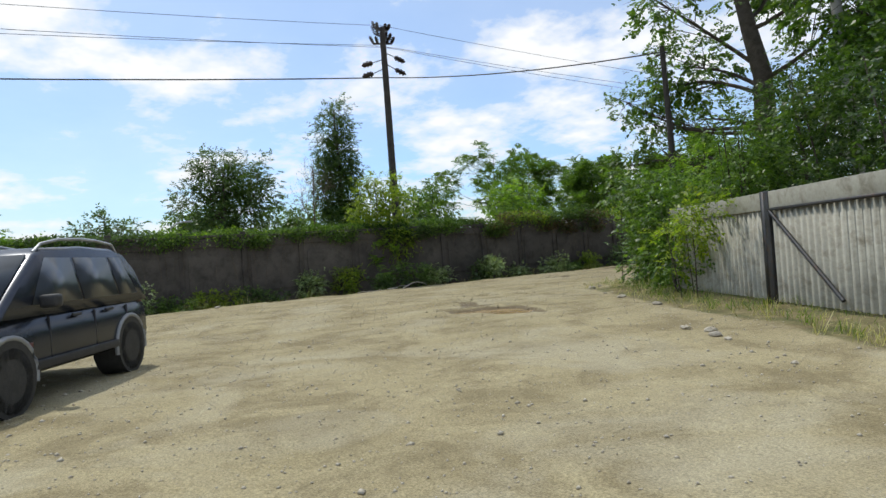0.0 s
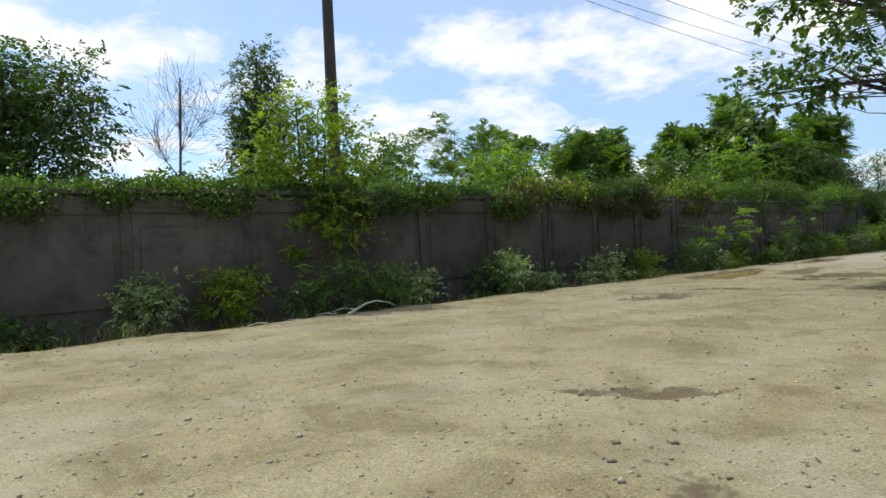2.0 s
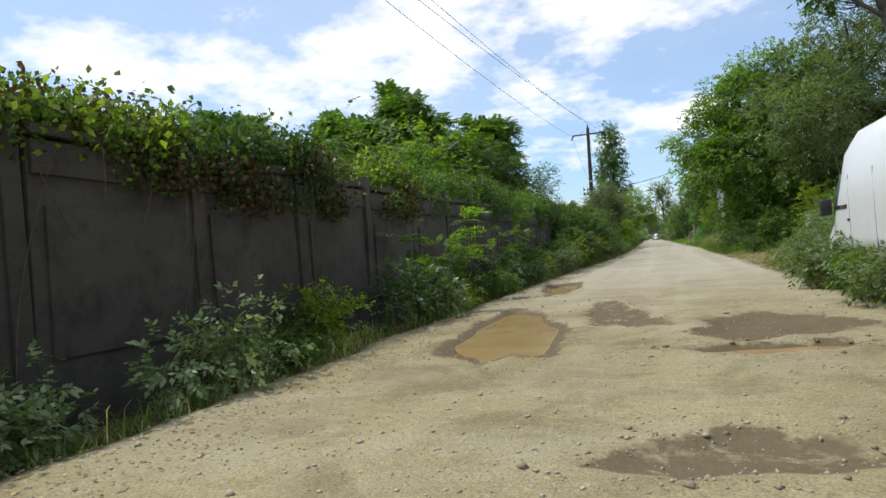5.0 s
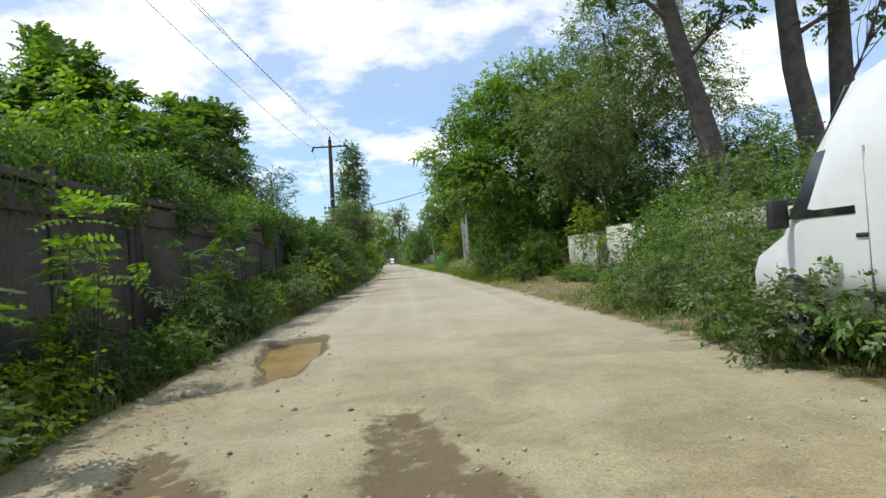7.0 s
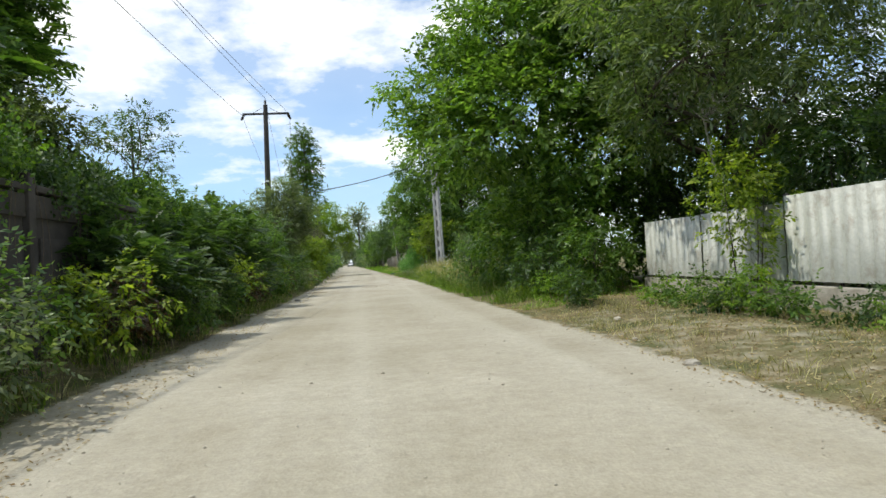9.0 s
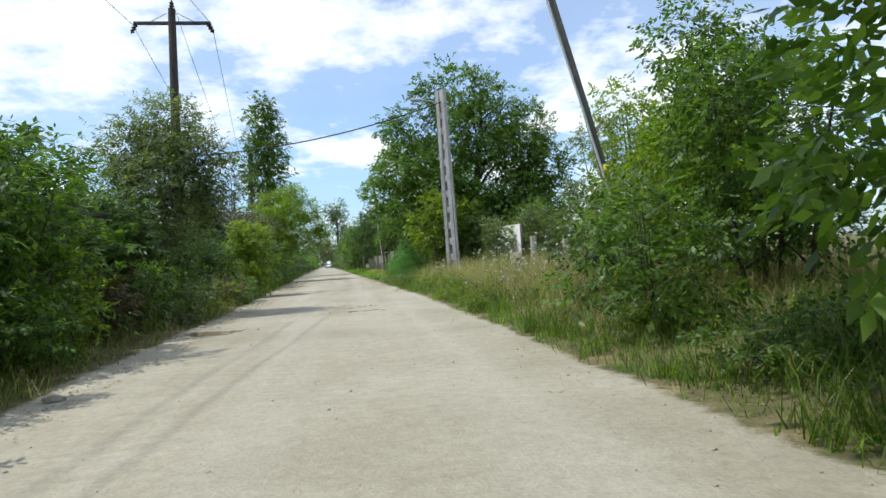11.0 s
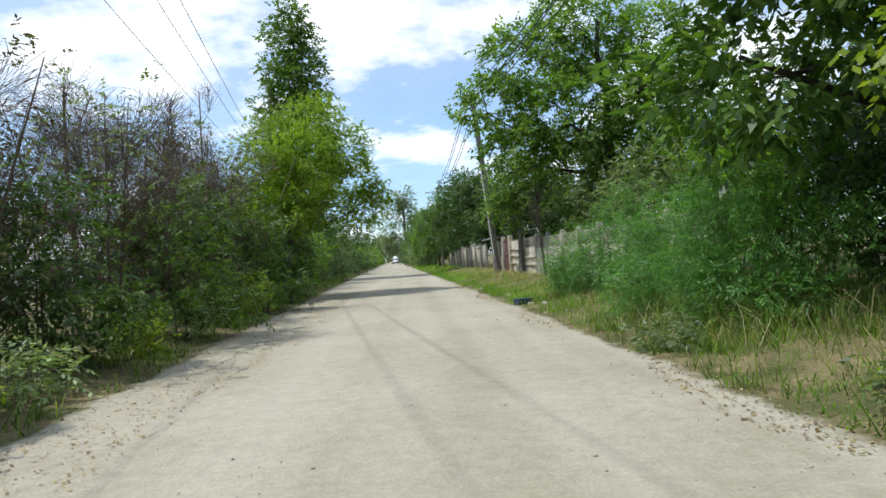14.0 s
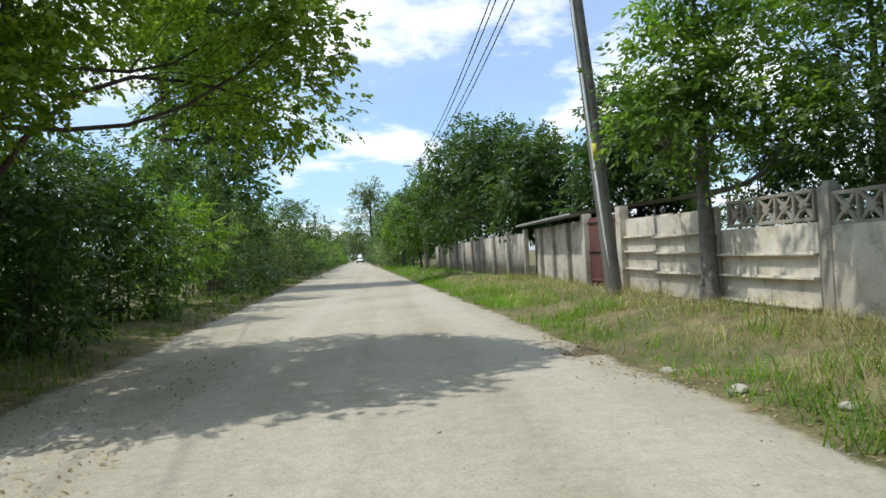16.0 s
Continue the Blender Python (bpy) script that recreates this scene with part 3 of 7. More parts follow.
def holes_at(x, y):
    dep, damp = np.zeros_like(x), np.zeros_like(x)
    for hx, hy, rx, ry, rot, depth, wet in HOLES:
        c, s = math.cos(radians(rot)), math.sin(radians(rot))
        u, v = ((x - hx) * c + (y - hy) * s) / rx, (-(x - hx) * s + (y - hy) * c) / ry
        r = np.hypot(u, v) * (1 + 0.14 * np.sin(3 * np.arctan2(v, u) + hx * 5) + 0.09 * np.sin(7 * np.arctan2(v, u) + hy * 3))
        dep += depth * (1 - soft(r, 0.6, 1.08)) - 0.22 * depth * soft(r, 0.95, 1.2) * (1 - soft(r, 1.25, 1.75))
        damp = np.maximum(damp, (1 - soft(r, 0.8, 1.35)) * (1.0 if wet or depth > 0.07 else 0.7))
    return dep, damp


def ground_z(x, y):
    x, y = np.asarray(x, float), np.asarray(y, float)
    m = dirt_mask(x, y)
    z = 0.018 * fbm(x, y, 0.9) + 0.008 * fbm(x + 9, y, 3.1)
    rough = 1 - 0.75 * soft(y, 27, 45)
    z = z + rough * m * (0.011 * fbm(x + 3, y, 6.3) + 0.007 * fbm(x, y + 4, 11.7) + 0.012 * np.abs(fbm(x * 0.7, y, 4.1)))
    u = x - lane_mid(y)
    h = lane_half(y)
    bank = 0.32 * soft(u - h, 0.3, 2.2) * soft(y, 52, 60) + 0.12 * soft(u - h, 0.2, 1.5) * soft(y, 28, 36) * (1 - soft(y, 52, 60))
    ditch = -0.35 * soft(-u - h, 0.0, 0.9) * (1 - soft(-u - h, 1.3, 2.4)) * (1 - soft(y, 34, 42))
    left = 0.15 * soft(-u - h, 0.2, 1.5) * soft(y, 38, 46)
    far = np.hypot(x, y - 60)
    z = z + bank + ditch + left + (1 - m) * 0.05 * fbm(x, y, 2.1) * (far < 400)
    dep, _ = holes_at(x, y)
    return z - dep


def axis(parts):
    out = []
    for a, b, n in parts:
        out.append(np.linspace(a, b, n, endpoint=False))
    return np.concatenate(out + [[parts[-1][1]]])


def build_ground():
    xs = axis([(-4000, -400, 6), (-400, -60, 10), (-60, -8, 30), (-8, 9, 150), (9, 26, 90), (26, 60, 16), (60, 400, 10), (400, 4000, 6)])
    ys = axis([(-4000, -400, 6), (-400, -40, 10), (-40, -2, 26), (-2, 30, 260), (30, 66, 160), (66, 76, 110), (76, 126, 160), (126, 200, 60), (200, 400, 24), (400, 4000, 8)])
    X, Y = np.meshgrid(xs, ys, indexing="ij")
    Z = ground_z(X, Y)
    n, m = X.shape
    i, j = np.meshgrid(np.arange(n - 1), np.arange(m - 1), indexing="ij")
    q = np.stack([i * m + j, (i + 1) * m + j, (i + 1) * m + j + 1, i * m + j + 1], -1).reshape(-1, 4)
    v = np.stack([X, Y, Z], -1).reshape(-1, 3)
    mask = dirt_mask(v[:, 0], v[:, 1])
    damp = holes_at(v[:, 0], v[:, 1])[1]
    on_lane = mask[q].mean(1) > 0.5
    for name, sel, label in (("ground", ~on_lane, "dry soil with leaf litter beside the lane"), ("road", on_lane, "pale rutted dirt and gravel lane with potholes")):
        f = q[sel]
        used, inv = np.unique(f, return_inverse=True)
        g = Geo()
        g.add(v[used], inv.reshape(-1, 4))
        me = g.mesh(name, EARTH, True)
        mud = 1 - soft(v[used, 1], 24, 44)
        for key, val in (("dirt", mask[used]), ("damp", damp[used]), ("mud", mud)):
            at = me.attributes.new(key, "FLOAT", "POINT")
            at.data.foreach_set("value", val.astype(np.float32))
        tagged(new(name, me), label, name, "", "structure")


build_ground()


def puddle(hx, hy, rx, ry, rot, depth):
    a = np.linspace(0, 2 * math.pi, 40, endpoint=False)
    r = 1.0 + 0.06 * np.sin(3 * a + hx) + 0.03 * np.sin(7 * a + hy)
    c, s = math.cos(radians(rot)), math.sin(radians(rot))
    u, w = rx * r * np.cos(a), ry * r * np.sin(a)
    x, y = hx + u * c - w * s, hy + u * s + w * c
    rim = float(np.percentile(ground_z(hx + (x - hx) * 1.12, hy + (y - hy) * 1.12), 12))
    z = min(float(ground_z(np.array([hx]), np.array([hy]))[0]) + depth * 0.6, rim - 0.008)
    top = np.stack([x, y, np.full(40, z)], 1)
    low = top - [0, 0, 0.05]
    g = Geo()
    g.add(np.concatenate([top, [[hx, hy, z]]]), [(40, k, (k + 1) % 40, (k + 1) % 40) for k in range(40)])
    g.add(np.concatenate([top, low]), [(k, 40 + k, 40 + (k + 1) % 40, (k + 1) % 40) for k in range(40)])
    tagged(new("puddle", g.mesh("puddle", WATER)), "shallow brown muddy puddle in a pothole of the lane", "puddle", "puddles", "stuff")


for hx, hy, rx, ry, rot, depth, wet in HOLES:
    if wet:
        puddle(hx, hy, rx, ry, rot, depth)
# ---- walls and fences ----


def west_wall():
    """Dark precast wall along the lane: posts, panels with a raised band, coping."""
    wall = thing("wall_west", (-4.7, 0, 0), "dark weathered precast concrete wall, overgrown along its top", "wall", "", "structure")
    step = 2.4
    post = Geo().box((0, 0, 1.3), (0.22, 0.2, 3.1)).mesh("post", CONC_DARK, bevel=0.015)
    pan = Geo()
    pan.box((0, 0, 1.15), (0.1, step - 0.2, 2.9))
    pan.box((0.07, 0, 2.42), (0.06, step - 0.24, 0.34))
    pan.box((0.065, 0, 1.2), (0.05, step - 0.5, 1.5))
    pan.box((0.02, 0, 2.68), (0.24, step - 0.18, 0.1))
    pane = pan.mesh("panel", CONC_DARK, bevel=0.012)
    rng = np.random.default_rng(5)
    for k in range(-12, 32):
        y = k * step
        for name, me, yy in (("post", post, y), ("panel", pane, y + step / 2)):
            o = new(name, me)
            o.parent = wall
            o.matrix_local = pose(rng.normal() * 0.02, yy, rng.normal() * 0.02 + (0.02 if name == "post" else 0), rng.normal() * 0.4, rng.normal() * 0.6, 0)
    return wall


west_wall()


def lattice_panel():
    """Openwork concrete top: a frame with crossed bars and rings."""
    g = Geo()
    w, h, d = 2.0, 0.42, 0.07
    g.box((0, 0, 0.025), (d, w, 0.05)).box((0, 0, h - 0.025), (d, w, 0.05))
    n = 5
    for k in range(n):
        y0 = -w / 2 + k * w / n
        yc = y0 + w / n / 2
        for s in (-1, 1):
            g.box((0, yc, h / 2), (d * 0.8, 0.045, 0.47), rx=s * 44)
        g.box((0, y0, h / 2), (d, 0.04, h))
        g.box((0, yc, h / 2), (d, 0.13, 0.13), rx=45)
    g.box((0, w / 2, h / 2), (d, 0.04, h))
    return g.mesh("openwork_panel", CONC, bevel=0.006)


def east_wall():
    wall = thing("wall_east", (5.45, 0, 0), "pale concrete fence with openwork top panels and posts", "wall", "", "structure")
    post = Geo().box((0, 0, 0.95), (0.2, 0.2, 1.95)).box((0, 0, 1.95), (0.16, 0.16, 0.08), taper=0.6).mesh("post", CONC, bevel=0.012)
    slab = Geo().box((0, 0, 0.72), (0.08, 2.02, 1.42)).mesh("slab", CONC_LIGHT, bevel=0.01)
    old = Geo()
    old.box((0, 0, 0.85), (0.09, 2.3, 1.75))
    for z in (0.62, 1.0, 1.32):
        old.box((-0.08, 0, z), (0.1, 2.3, 0.045), ry=8)
    oldm = old.mesh("ribbed_slab", CONC_LIGHT, bevel=0.008)
    lat = lattice_panel()
    rng = np.random.default_rng(9)

    def put(name, me, y, z=0.0, x=0.0):
        o = new(name, me)
        o.parent = wall
        o.matrix_local = pose(x + rng.normal() * 0.012, y, z, rng.normal() * 0.5, rng.normal() * 0.7, 0)

    y = 94.2
    while y < 109.0:
        put("post", post, y)
        put("slab", slab, y + 1.11)
        put("openwork_panel", lat, y + 1.11, 1.42)
        y += 2.22
    put("post", post, y)
    put("ribbed_slab", oldm, y + 1.3, -0.25)
    put("openwork_panel", lat, y + 1.25, 1.5)
    put("ribbed_slab", oldm, y + 3.65, 0.12)
    put("ribbed_slab", oldm, y + 5.45, 0.16, 0.06)
    return wall


east_wall()


def gate_and_shed():
    """Dark red door between pale jambs and the low shed behind it."""
    shed = thing("shed", (5.5, 121.9, 0.25), "low concrete shed with overhanging corrugated roof sheets", "shed")
    Geo().box((1.6, 0, 0.85), (3.2, 5.6, 1.9)).part("wall", CONC_LIGHT, shed, bevel=0.015)
    for yy in (-2.85, -1.4, 0.2, 1.7):
        Geo().box((-0.06, yy, 0.85), (0.14, 0.12, 1.9)).part("pilaster", CONC, shed, bevel=0.01)
    g = Geo()
    n = 34
    ys = np.linspace(-3.2, 3.3, n * 2 + 1)
    zz = 2.08 + 0.035 * np.cos(np.arange(n * 2 + 1) * math.pi)
    for th in (0.0,):
        a = np.stack([np.full_like(ys, -0.55), ys, zz - 0.12], 1)
        b = np.stack([np.full_like(ys, 3.5), ys, zz + 0.3], 1)
        v = np.concatenate([a, b, a - [0, 0, 0.02], b - [0, 0, 0.02]])
        m = len(ys)
        i = np.arange(m - 1)
        g.add(v, np.concatenate([np.stack([i, i + 1, m + i + 1, m + i], 1), np.stack([2 * m + i, 3 * m + i, 3 * m + i + 1, 2 * m + i + 1], 1),
                                 np.stack([i, 2 * m + i, 2 * m + i + 1, i + 1], 1)]))
    g.part("roof", ROOFING, shed)
    gate = thing("gate", (5.45, 117.55, 0.25), "dark red-brown painted metal door between whitewashed jambs", "gate")
    for yy in (-1.25, 1.25):
        Geo().box((-0.04, yy, 0.95), (0.22, 0.26, 2.0)).part("jamb", CONC_LIGHT, gate, bevel=0.012)
    Geo().box((0.02, 0, 0.92), (0.05, 2.22, 1.8)).part("door_leaf", RED_BROWN, gate, bevel=0.008)
    for z in (0.2, 0.95, 1.7):
        Geo().box((-0.02, 0, z), (0.04, 2.22, 0.06)).part("rail", RED_BROWN, gate)
    Geo().tube([(-0.05, 0.55, 0.9), (-0.1, 0.55, 0.92), (-0.1, 0.55, 1.05), (-0.05, 0.55, 1.07)], 0.012, 6).part("handle", METAL_DARK, gate)


gate_and_shed()


def far_fence(y0, y1, x0, label, mat, step=2.6, h=1.7):
    w = thing("fence", (0, 0, 0), label, "fence")
    y = y0
    rng = np.random.default_rng(int(y0))
    while y < y1:
        x = x0 + float(lane_mid(y)) + 0.7
        z = float(ground_z([x], [y])[0])
        Geo().box((x, y, z + h / 2), (0.16, 0.16, h + 0.15)).part("post", mat, w, bevel=0.01)
        Geo().box((x, y + step / 2, z + h * 0.48), (0.07, step - 0.16, h * rng.uniform(0.86, 1.0))).part("panel", mat, w)
        y += step


far_fence(124.5, 150, 5.6, "greyish concrete panel fence under trees", CONC)


def sheet_wall():
    """White sheet panels on a low concrete base, in front of the big trees."""
    w = thing("sheet_fence", (7.5, 0, 0), "white-painted sheet metal fence on a low concrete base, dappled with shade", "fence")
    rng = np.random.default_rng(3)
    for k in range(7):
        y = 34.5 + k * 2.76
        g = Geo()
        n = 110
        yy = np.linspace(0, 2.7, n)
        xx = 0.02 * np.clip(np.sin(yy * 2 * math.pi / 0.27) * 2.0, -1, 1) + rng.normal() * 0.015
        h0, h1 = 0.58, 1.95 + rng.normal() * 0.03
        a = np.stack([xx, yy + y, np.full(n, h0)], 1)
        b = np.stack([xx, yy + y, np.full(n, h1)], 1)
        v = np.concatenate([a, b, a + [0.012, 0, 0], b + [0.012, 0, 0]])
        i = np.arange(n - 1)
        g.add(v, np.concatenate([np.stack([i + 1, i, n + i, n + i + 1], 1), np.stack([2 * n + i, 2 * n + i + 1, 3 * n + i + 1, 3 * n + i], 1), np.stack([n + i + 1, n + i, 3 * n + i, 3 * n + i + 1], 1)]))
        g.part("sheet", SHEET, w)
        Geo().box((0.09, y + 0.02, 1.0), (0.07, 0.07, 2.2)).part("post", METAL_DARK, w)
        Geo().box((0.0, y + 1.37, 0.2), (0.2, 2.7, 0.62)).part("base_block", CONC, w, bevel=0.02)


sheet_wall()


def side_gate():
    """Corrugated sheet gate and fence along the side lane."""
    d = unit(FENCE_B - FENCE_A)
    ang = math.degrees(math.atan2(d[1], d[0]))

    def span(s0, s1, z0, z1, name, label, mat, off=0.0, cat="fence"):
        o = thing(name, (*(FENCE_A + d * s0), 0), label, cat, rz=ang)
        ln = s1 - s0
        n = int(ln / 0.0165)
        xx = np.linspace(0, ln, n)
        yy = off + 0.026 * np.clip(np.sin(xx * 2 * math.pi / 0.165) * 1.6, -1, 1)
        a = np.stack([xx, yy, np.full(n, z0)], 1)
        b = np.stack([xx, yy, np.full(n, z1)], 1)
        g = Geo()
        i = np.arange(n - 1)
        v = np.concatenate([a, b, a + [0, 0.012, 0], b + [0, 0.012, 0]])
        g.add(v, np.concatenate([np.stack([i, i + 1, n + i + 1, n + i], 1), np.stack([2 * n + i + 1, 2 * n + i, 3 * n + i, 3 * n + i + 1], 1), np.stack([n + i, n + i + 1, 3 * n + i + 1, 3 * n + i], 1)]))
        g.part("sheet", mat, o)
        return o, ln

    o, ln = span(8.7, 12.6, 0.06, 2.0, "sheet_gate", "off-white corrugated sheet gate with a dark diagonal brace", SHEET_DULL, 0.0, "gate")
    Geo().box((ln / 2, -0.03, 1.86), (ln, 0.05, 0.3)).part("top_band", SHEET_DULL, o, bevel=0.006)
    Geo().box((ln / 2, -0.05, 1.69), (ln, 0.05, 0.05)).part("rail", METAL_DARK, o)
    Geo().tube([(0.08, -0.06, 1.66), (1.9, -0.06, 0.2)], 0.035, 6).part("brace", METAL_DARK, o)
    Geo().box((0.0, 0, 0.95), (0.14, 0.14, 2.15)).part("gate_post", METAL_DARK, o, bevel=0.01)
    Geo().box((ln, 0, 0.95), (0.14, 0.14, 2.15)).part("gate_post", METAL_DARK, o, bevel=0.01)
    o, ln = span(4.2, 8.55, 0.08, 1.8, "sheet_fence", "grey sheet fence with a pale top band, half covered in creepers", SHEET_DULL)
    Geo().box((ln / 2, -0.03, 1.85), (ln, 0.05, 0.32)).part("top_band", SHEET_DULL, o, bevel=0.006)
    for s in (0.0, ln):
        Geo().box((s, 0, 0.95), (0.12, 0.12, 2.15)).part("post", METAL_DARK, o)
    o, ln = span(12.75, 19.0, 0.06, 2.0, "sheet_fence", "off-white corrugated sheet fence by the side lane", SHEET_DULL)
    for s in (0.2, ln / 2, ln):
        Geo().box((s, 0.06, 0.95), (0.1, 0.1, 2.1)).part("post", METAL_DARK, o)


side_gate()
# ---- trees and shrubs ----


def crown(h, r, base, n, seed, squash=1.0, jitter=0.55, lump=1.0):
    """Lobes of a round, uneven crown between base and h."""
    rng = np.random.default_rng(seed)
    out = []
    for k in range(n):
        f = (k + 0.5) / n
        z = base + (h - base) * (0.12 + 0.8 * f)
        env = r * math.sin(math.pi * min(0.97, 0.2 + 0.72 * f)) ** 0.7
        a = k * 2.4 + rng.uniform(-0.5, 0.5)
        rad = env * rng.uniform(0.25, jitter + 0.2)
        s = r * rng.uniform(0.34, 0.55) * lump
        out.append((math.cos(a) * rad, math.sin(a) * rad * squash, z, s, s * squash, min(s * 0.8, (h - base) * 0.3)))
    return out


# beyond the west wall
tree((-11.0, 8.2, 0), crown(7.0, 2.5, 1.6, 13, 1, jitter=0.8), "dense dark green broadleaf tree behind the wall", LEAF_DARK, trunk=0.16, leaves=26000, size=0.14, spread=0.26, seed=11)
tree((-8.2, 11.7, 0), [(0, -0.5, 4.6, 0.9, 1.0, 1.0), (0.2, 0.7, 5.2, 0.8, 0.9, 1.0), (0, 0, 6.0, 0.7, 0.9, 0.9)], "bare dead tree with thin pale branches", leaves=0, bark=TWIG, trunk=0.07, twigs=60, seed=12, fork=0.5)
tree((-40, 27.3, 0), [(0, 0, 4 + 1.6 * k, 2.9 - 0.2 * k + 0.5 * math.sin(k * 2.1), 2.9 - 0.2 * k, 1.7) for k in range(8)] + [(0.6, 0.4, 17.0, 1.0, 1.0, 1.4)], "tall dark cypress-like conifer far behind the wall", LEAF_DARK, trunk=0.3, leaves=30000, size=0.3, per=30, aspect=0.4, spread=0.5, seed=13)
tree((-5.4, 13.9, 0), [(0, 0, 3.0, 0.9, 1.1, 1.0), (0.3, 0.7, 3.9, 0.7, 0.8, 0.9), (0.2, -0.6, 4.3, 0.6, 0.7, 0.9), (0.7, 0.3, 2.2, 0.6, 0.9, 0.8), (0.2, -0.9, 3.2, 0.7, 0.7, 0.8), (0.3, 0.1, 4.9, 0.5, 0.6, 0.6)], "yellow-green young maple leaning over the wall", LEAF_YELLOW, trunk=0.05, leaves=11000, size=0.11, aspect=0.55, spread=0.22, seed=14, stems=3)
for k, (x, y, h, r) in enumerate([(-43, 50, 14.4, 7.5), (-33, 47, 11.6, 5.5), (-20, 43.4, 9.2, 3.4), (-24, 50, 9.2, 4.0), (-12.4, 49.0, 10.6, 2.0), (-14.2, 47.0, 8.8, 2.2), (-10.0, 51.5, 7.8, 2.2), (-8.9, 54.0, 9.2, 1.7)]):
    tree((x, y, 0), crown(h, r * 1.1, h * 0.35, 13, 20 + k, jitter=0.95, lump=0.55), "tree of heaven with feathery compound leaves behind the wall", LEAF, trunk=0.12, leaves=2700, size=0.85, per=10, spread=0.45, style="frond", seed=30 + k, group="trees of heaven")

for k, (x, y, h, r) in enumerate([(-36, -4, 6.2, 4.0), (-33, 5, 5.4, 3.4), (-28, 10.5, 5.2, 2.6), (-45, 14, 7.0, 4.0), (-24, 16, 5.4, 2.2)]):
    tree((x, y, 0), crown(h, r, 1.0, 10, 140 + k), "dark distant broadleaf tree beyond the wall", LEAF_DARK if k % 2 else LEAF, trunk=0.16, leaves=5000, size=0.32, per=18, spread=0.5, seed=150 + k, group="distant trees beyond the wall")
for k, (x, y, h, r) in enumerate([(-17, 24, 6.4, 2.6), (-14, 29, 6.0, 2.4), (-18, 33, 6.8, 2.8), (-9.5, 36, 5.6, 2.2), (-9, 42, 6.4, 2.6), (-13, 20, 5.4, 2.0)]):
    tree((x, y, 0), crown(h, r, 0.8, 9, 160 + k), "leafy green tree just behind the wall", (LEAF, LEAF_BRIGHT, LEAF)[k % 3], trunk=0.12, leaves=5600, size=0.24, per=18, spread=0.4, seed=170 + k, group="trees behind the wall")


def shrub(at, lobes, label, leaf, leaves, size, seed, **kw):
    if kw.get("name") == "weed":
        kw.setdefault("bark", GRASS)
    kw.setdefault("trunk", 0.018)
    kw.setdefault("stems", min(4, len(lobes)))
    kw.setdefault("twigs", 12)
    kw.setdefault("spread", 0.2)
    return tree((at[0], at[1], float(ground_z([at[0]], [at[1]])[0])), lobes, label, leaf, leaves=leaves, size=size, seed=seed, name=kw.pop("name", "shrub"), category="shrub", **kw)


def hedge_along_wall():
    """Creepers heaped on the wall's top and hanging down its face, in lengths of four metres."""
    rng = np.random.default_rng(21)
    for k, y in enumerate(np.arange(-14, 62, 4.0)):
        n = 7
        brown = 19 < y < 31
        rise = float(np.interp(y, [-14, 4, 10, 16, 20, 24, 30, 36, 42, 60], [0.3, 0.22, 0.28, 0.36, 0.5, 0.85, 1.05, 1.4, 1.25, 0.9]))
        lobes = [(rng.uniform(-0.65, 0.0), rng.uniform(-2.1, 2.1), 2.62 + rise * rng.uniform(0.0, 0.55), rng.uniform(0.3, 0.5), rng.uniform(0.5, 1.0), max(0.14, rise * rng.uniform(0.28, 0.5))) for _ in range(n)]
        lobes += [(rng.uniform(0.12, 0.2), rng.uniform(-2, 2), rng.uniform(2.3, 2.62), 0.13, rng.uniform(0.4, 0.9), rng.uniform(0.12, 0.34)) for _ in range(3 + (k % 3) if y < 30 else 2)]
        ob = thing("creeper_hedge", (-4.7, y, 0), "partly withered brown and green creeper heaped over the wall" if brown else "green creeper hedge heaped over the wall's top", "hedge", "creepers on the wall")
        g = Geo()
        nn = 300 if brown else 480
        cc, out, _ = clumps(lobes, nn, rng, 0.6)
        idx = np.repeat(np.arange(nn), 22)
        leaf_geo(g, cc[idx] + np.clip(rng.normal(size=(len(idx), 3)), -1.6, 1.6) * [0.12, 0.18, 0.12], 0.075, 0.8, 0.7, rng)
        g.part("foliage", (LEAF, LEAF_DARK, LEAF)[k % 3], ob)
        if brown:
            g = Geo()
            cc, out, _ = clumps(lobes[2:6] + lobes[n:n + 3], 330, rng, 0.75)
            idx = np.repeat(np.arange(330), 22)
            leaf_geo(g, cc[idx] + np.clip(rng.normal(size=(len(idx), 3)), -1.6, 1.6) * [0.13, 0.16, 0.12], 0.075, 0.8, 0.7, rng)
            g.part("withered_leaves", LEAF_BROWN, ob, "withered reddish-brown leaves")
        if brown or k % 2:
            g = Geo()
            m = 170 if brown else 90
            cc, out, _ = clumps(lobes[:n], m, rng, 0.85)
            idx = np.repeat(np.arange(m), 16)
            leaf_geo(g, cc[idx] + rng.normal(size=(len(idx), 3)) * 0.16, 0.1, 0.7, 0.6, rng)
            g.part("fresh_growth", (LEAF, LEAF_YELLOW)[k % 2] if brown else LEAF_BRIGHT, ob, "fresh bright green shoots")
        st = Geo()
        for _ in range(9):
            a = np.array([rng.uniform(-0.1, 0.25), rng.uniform(-2, 2), rng.uniform(2.4, 2.9)])
            b = a + [rng.uniform(0, 0.15), rng.uniform(-0.5, 0.5), -rng.uniform(0.5, 2.2)]
            a[0] = max(a[0], 0.2)
            b[0] = max(b[0], 0.2)
            st.tube(bend(a, b, 5, 0.04, rng), 0.006, 3, cap=False)
        tagged(st.part("stem", TWIG, ob), kind="stuff")


hedge_along_wall()

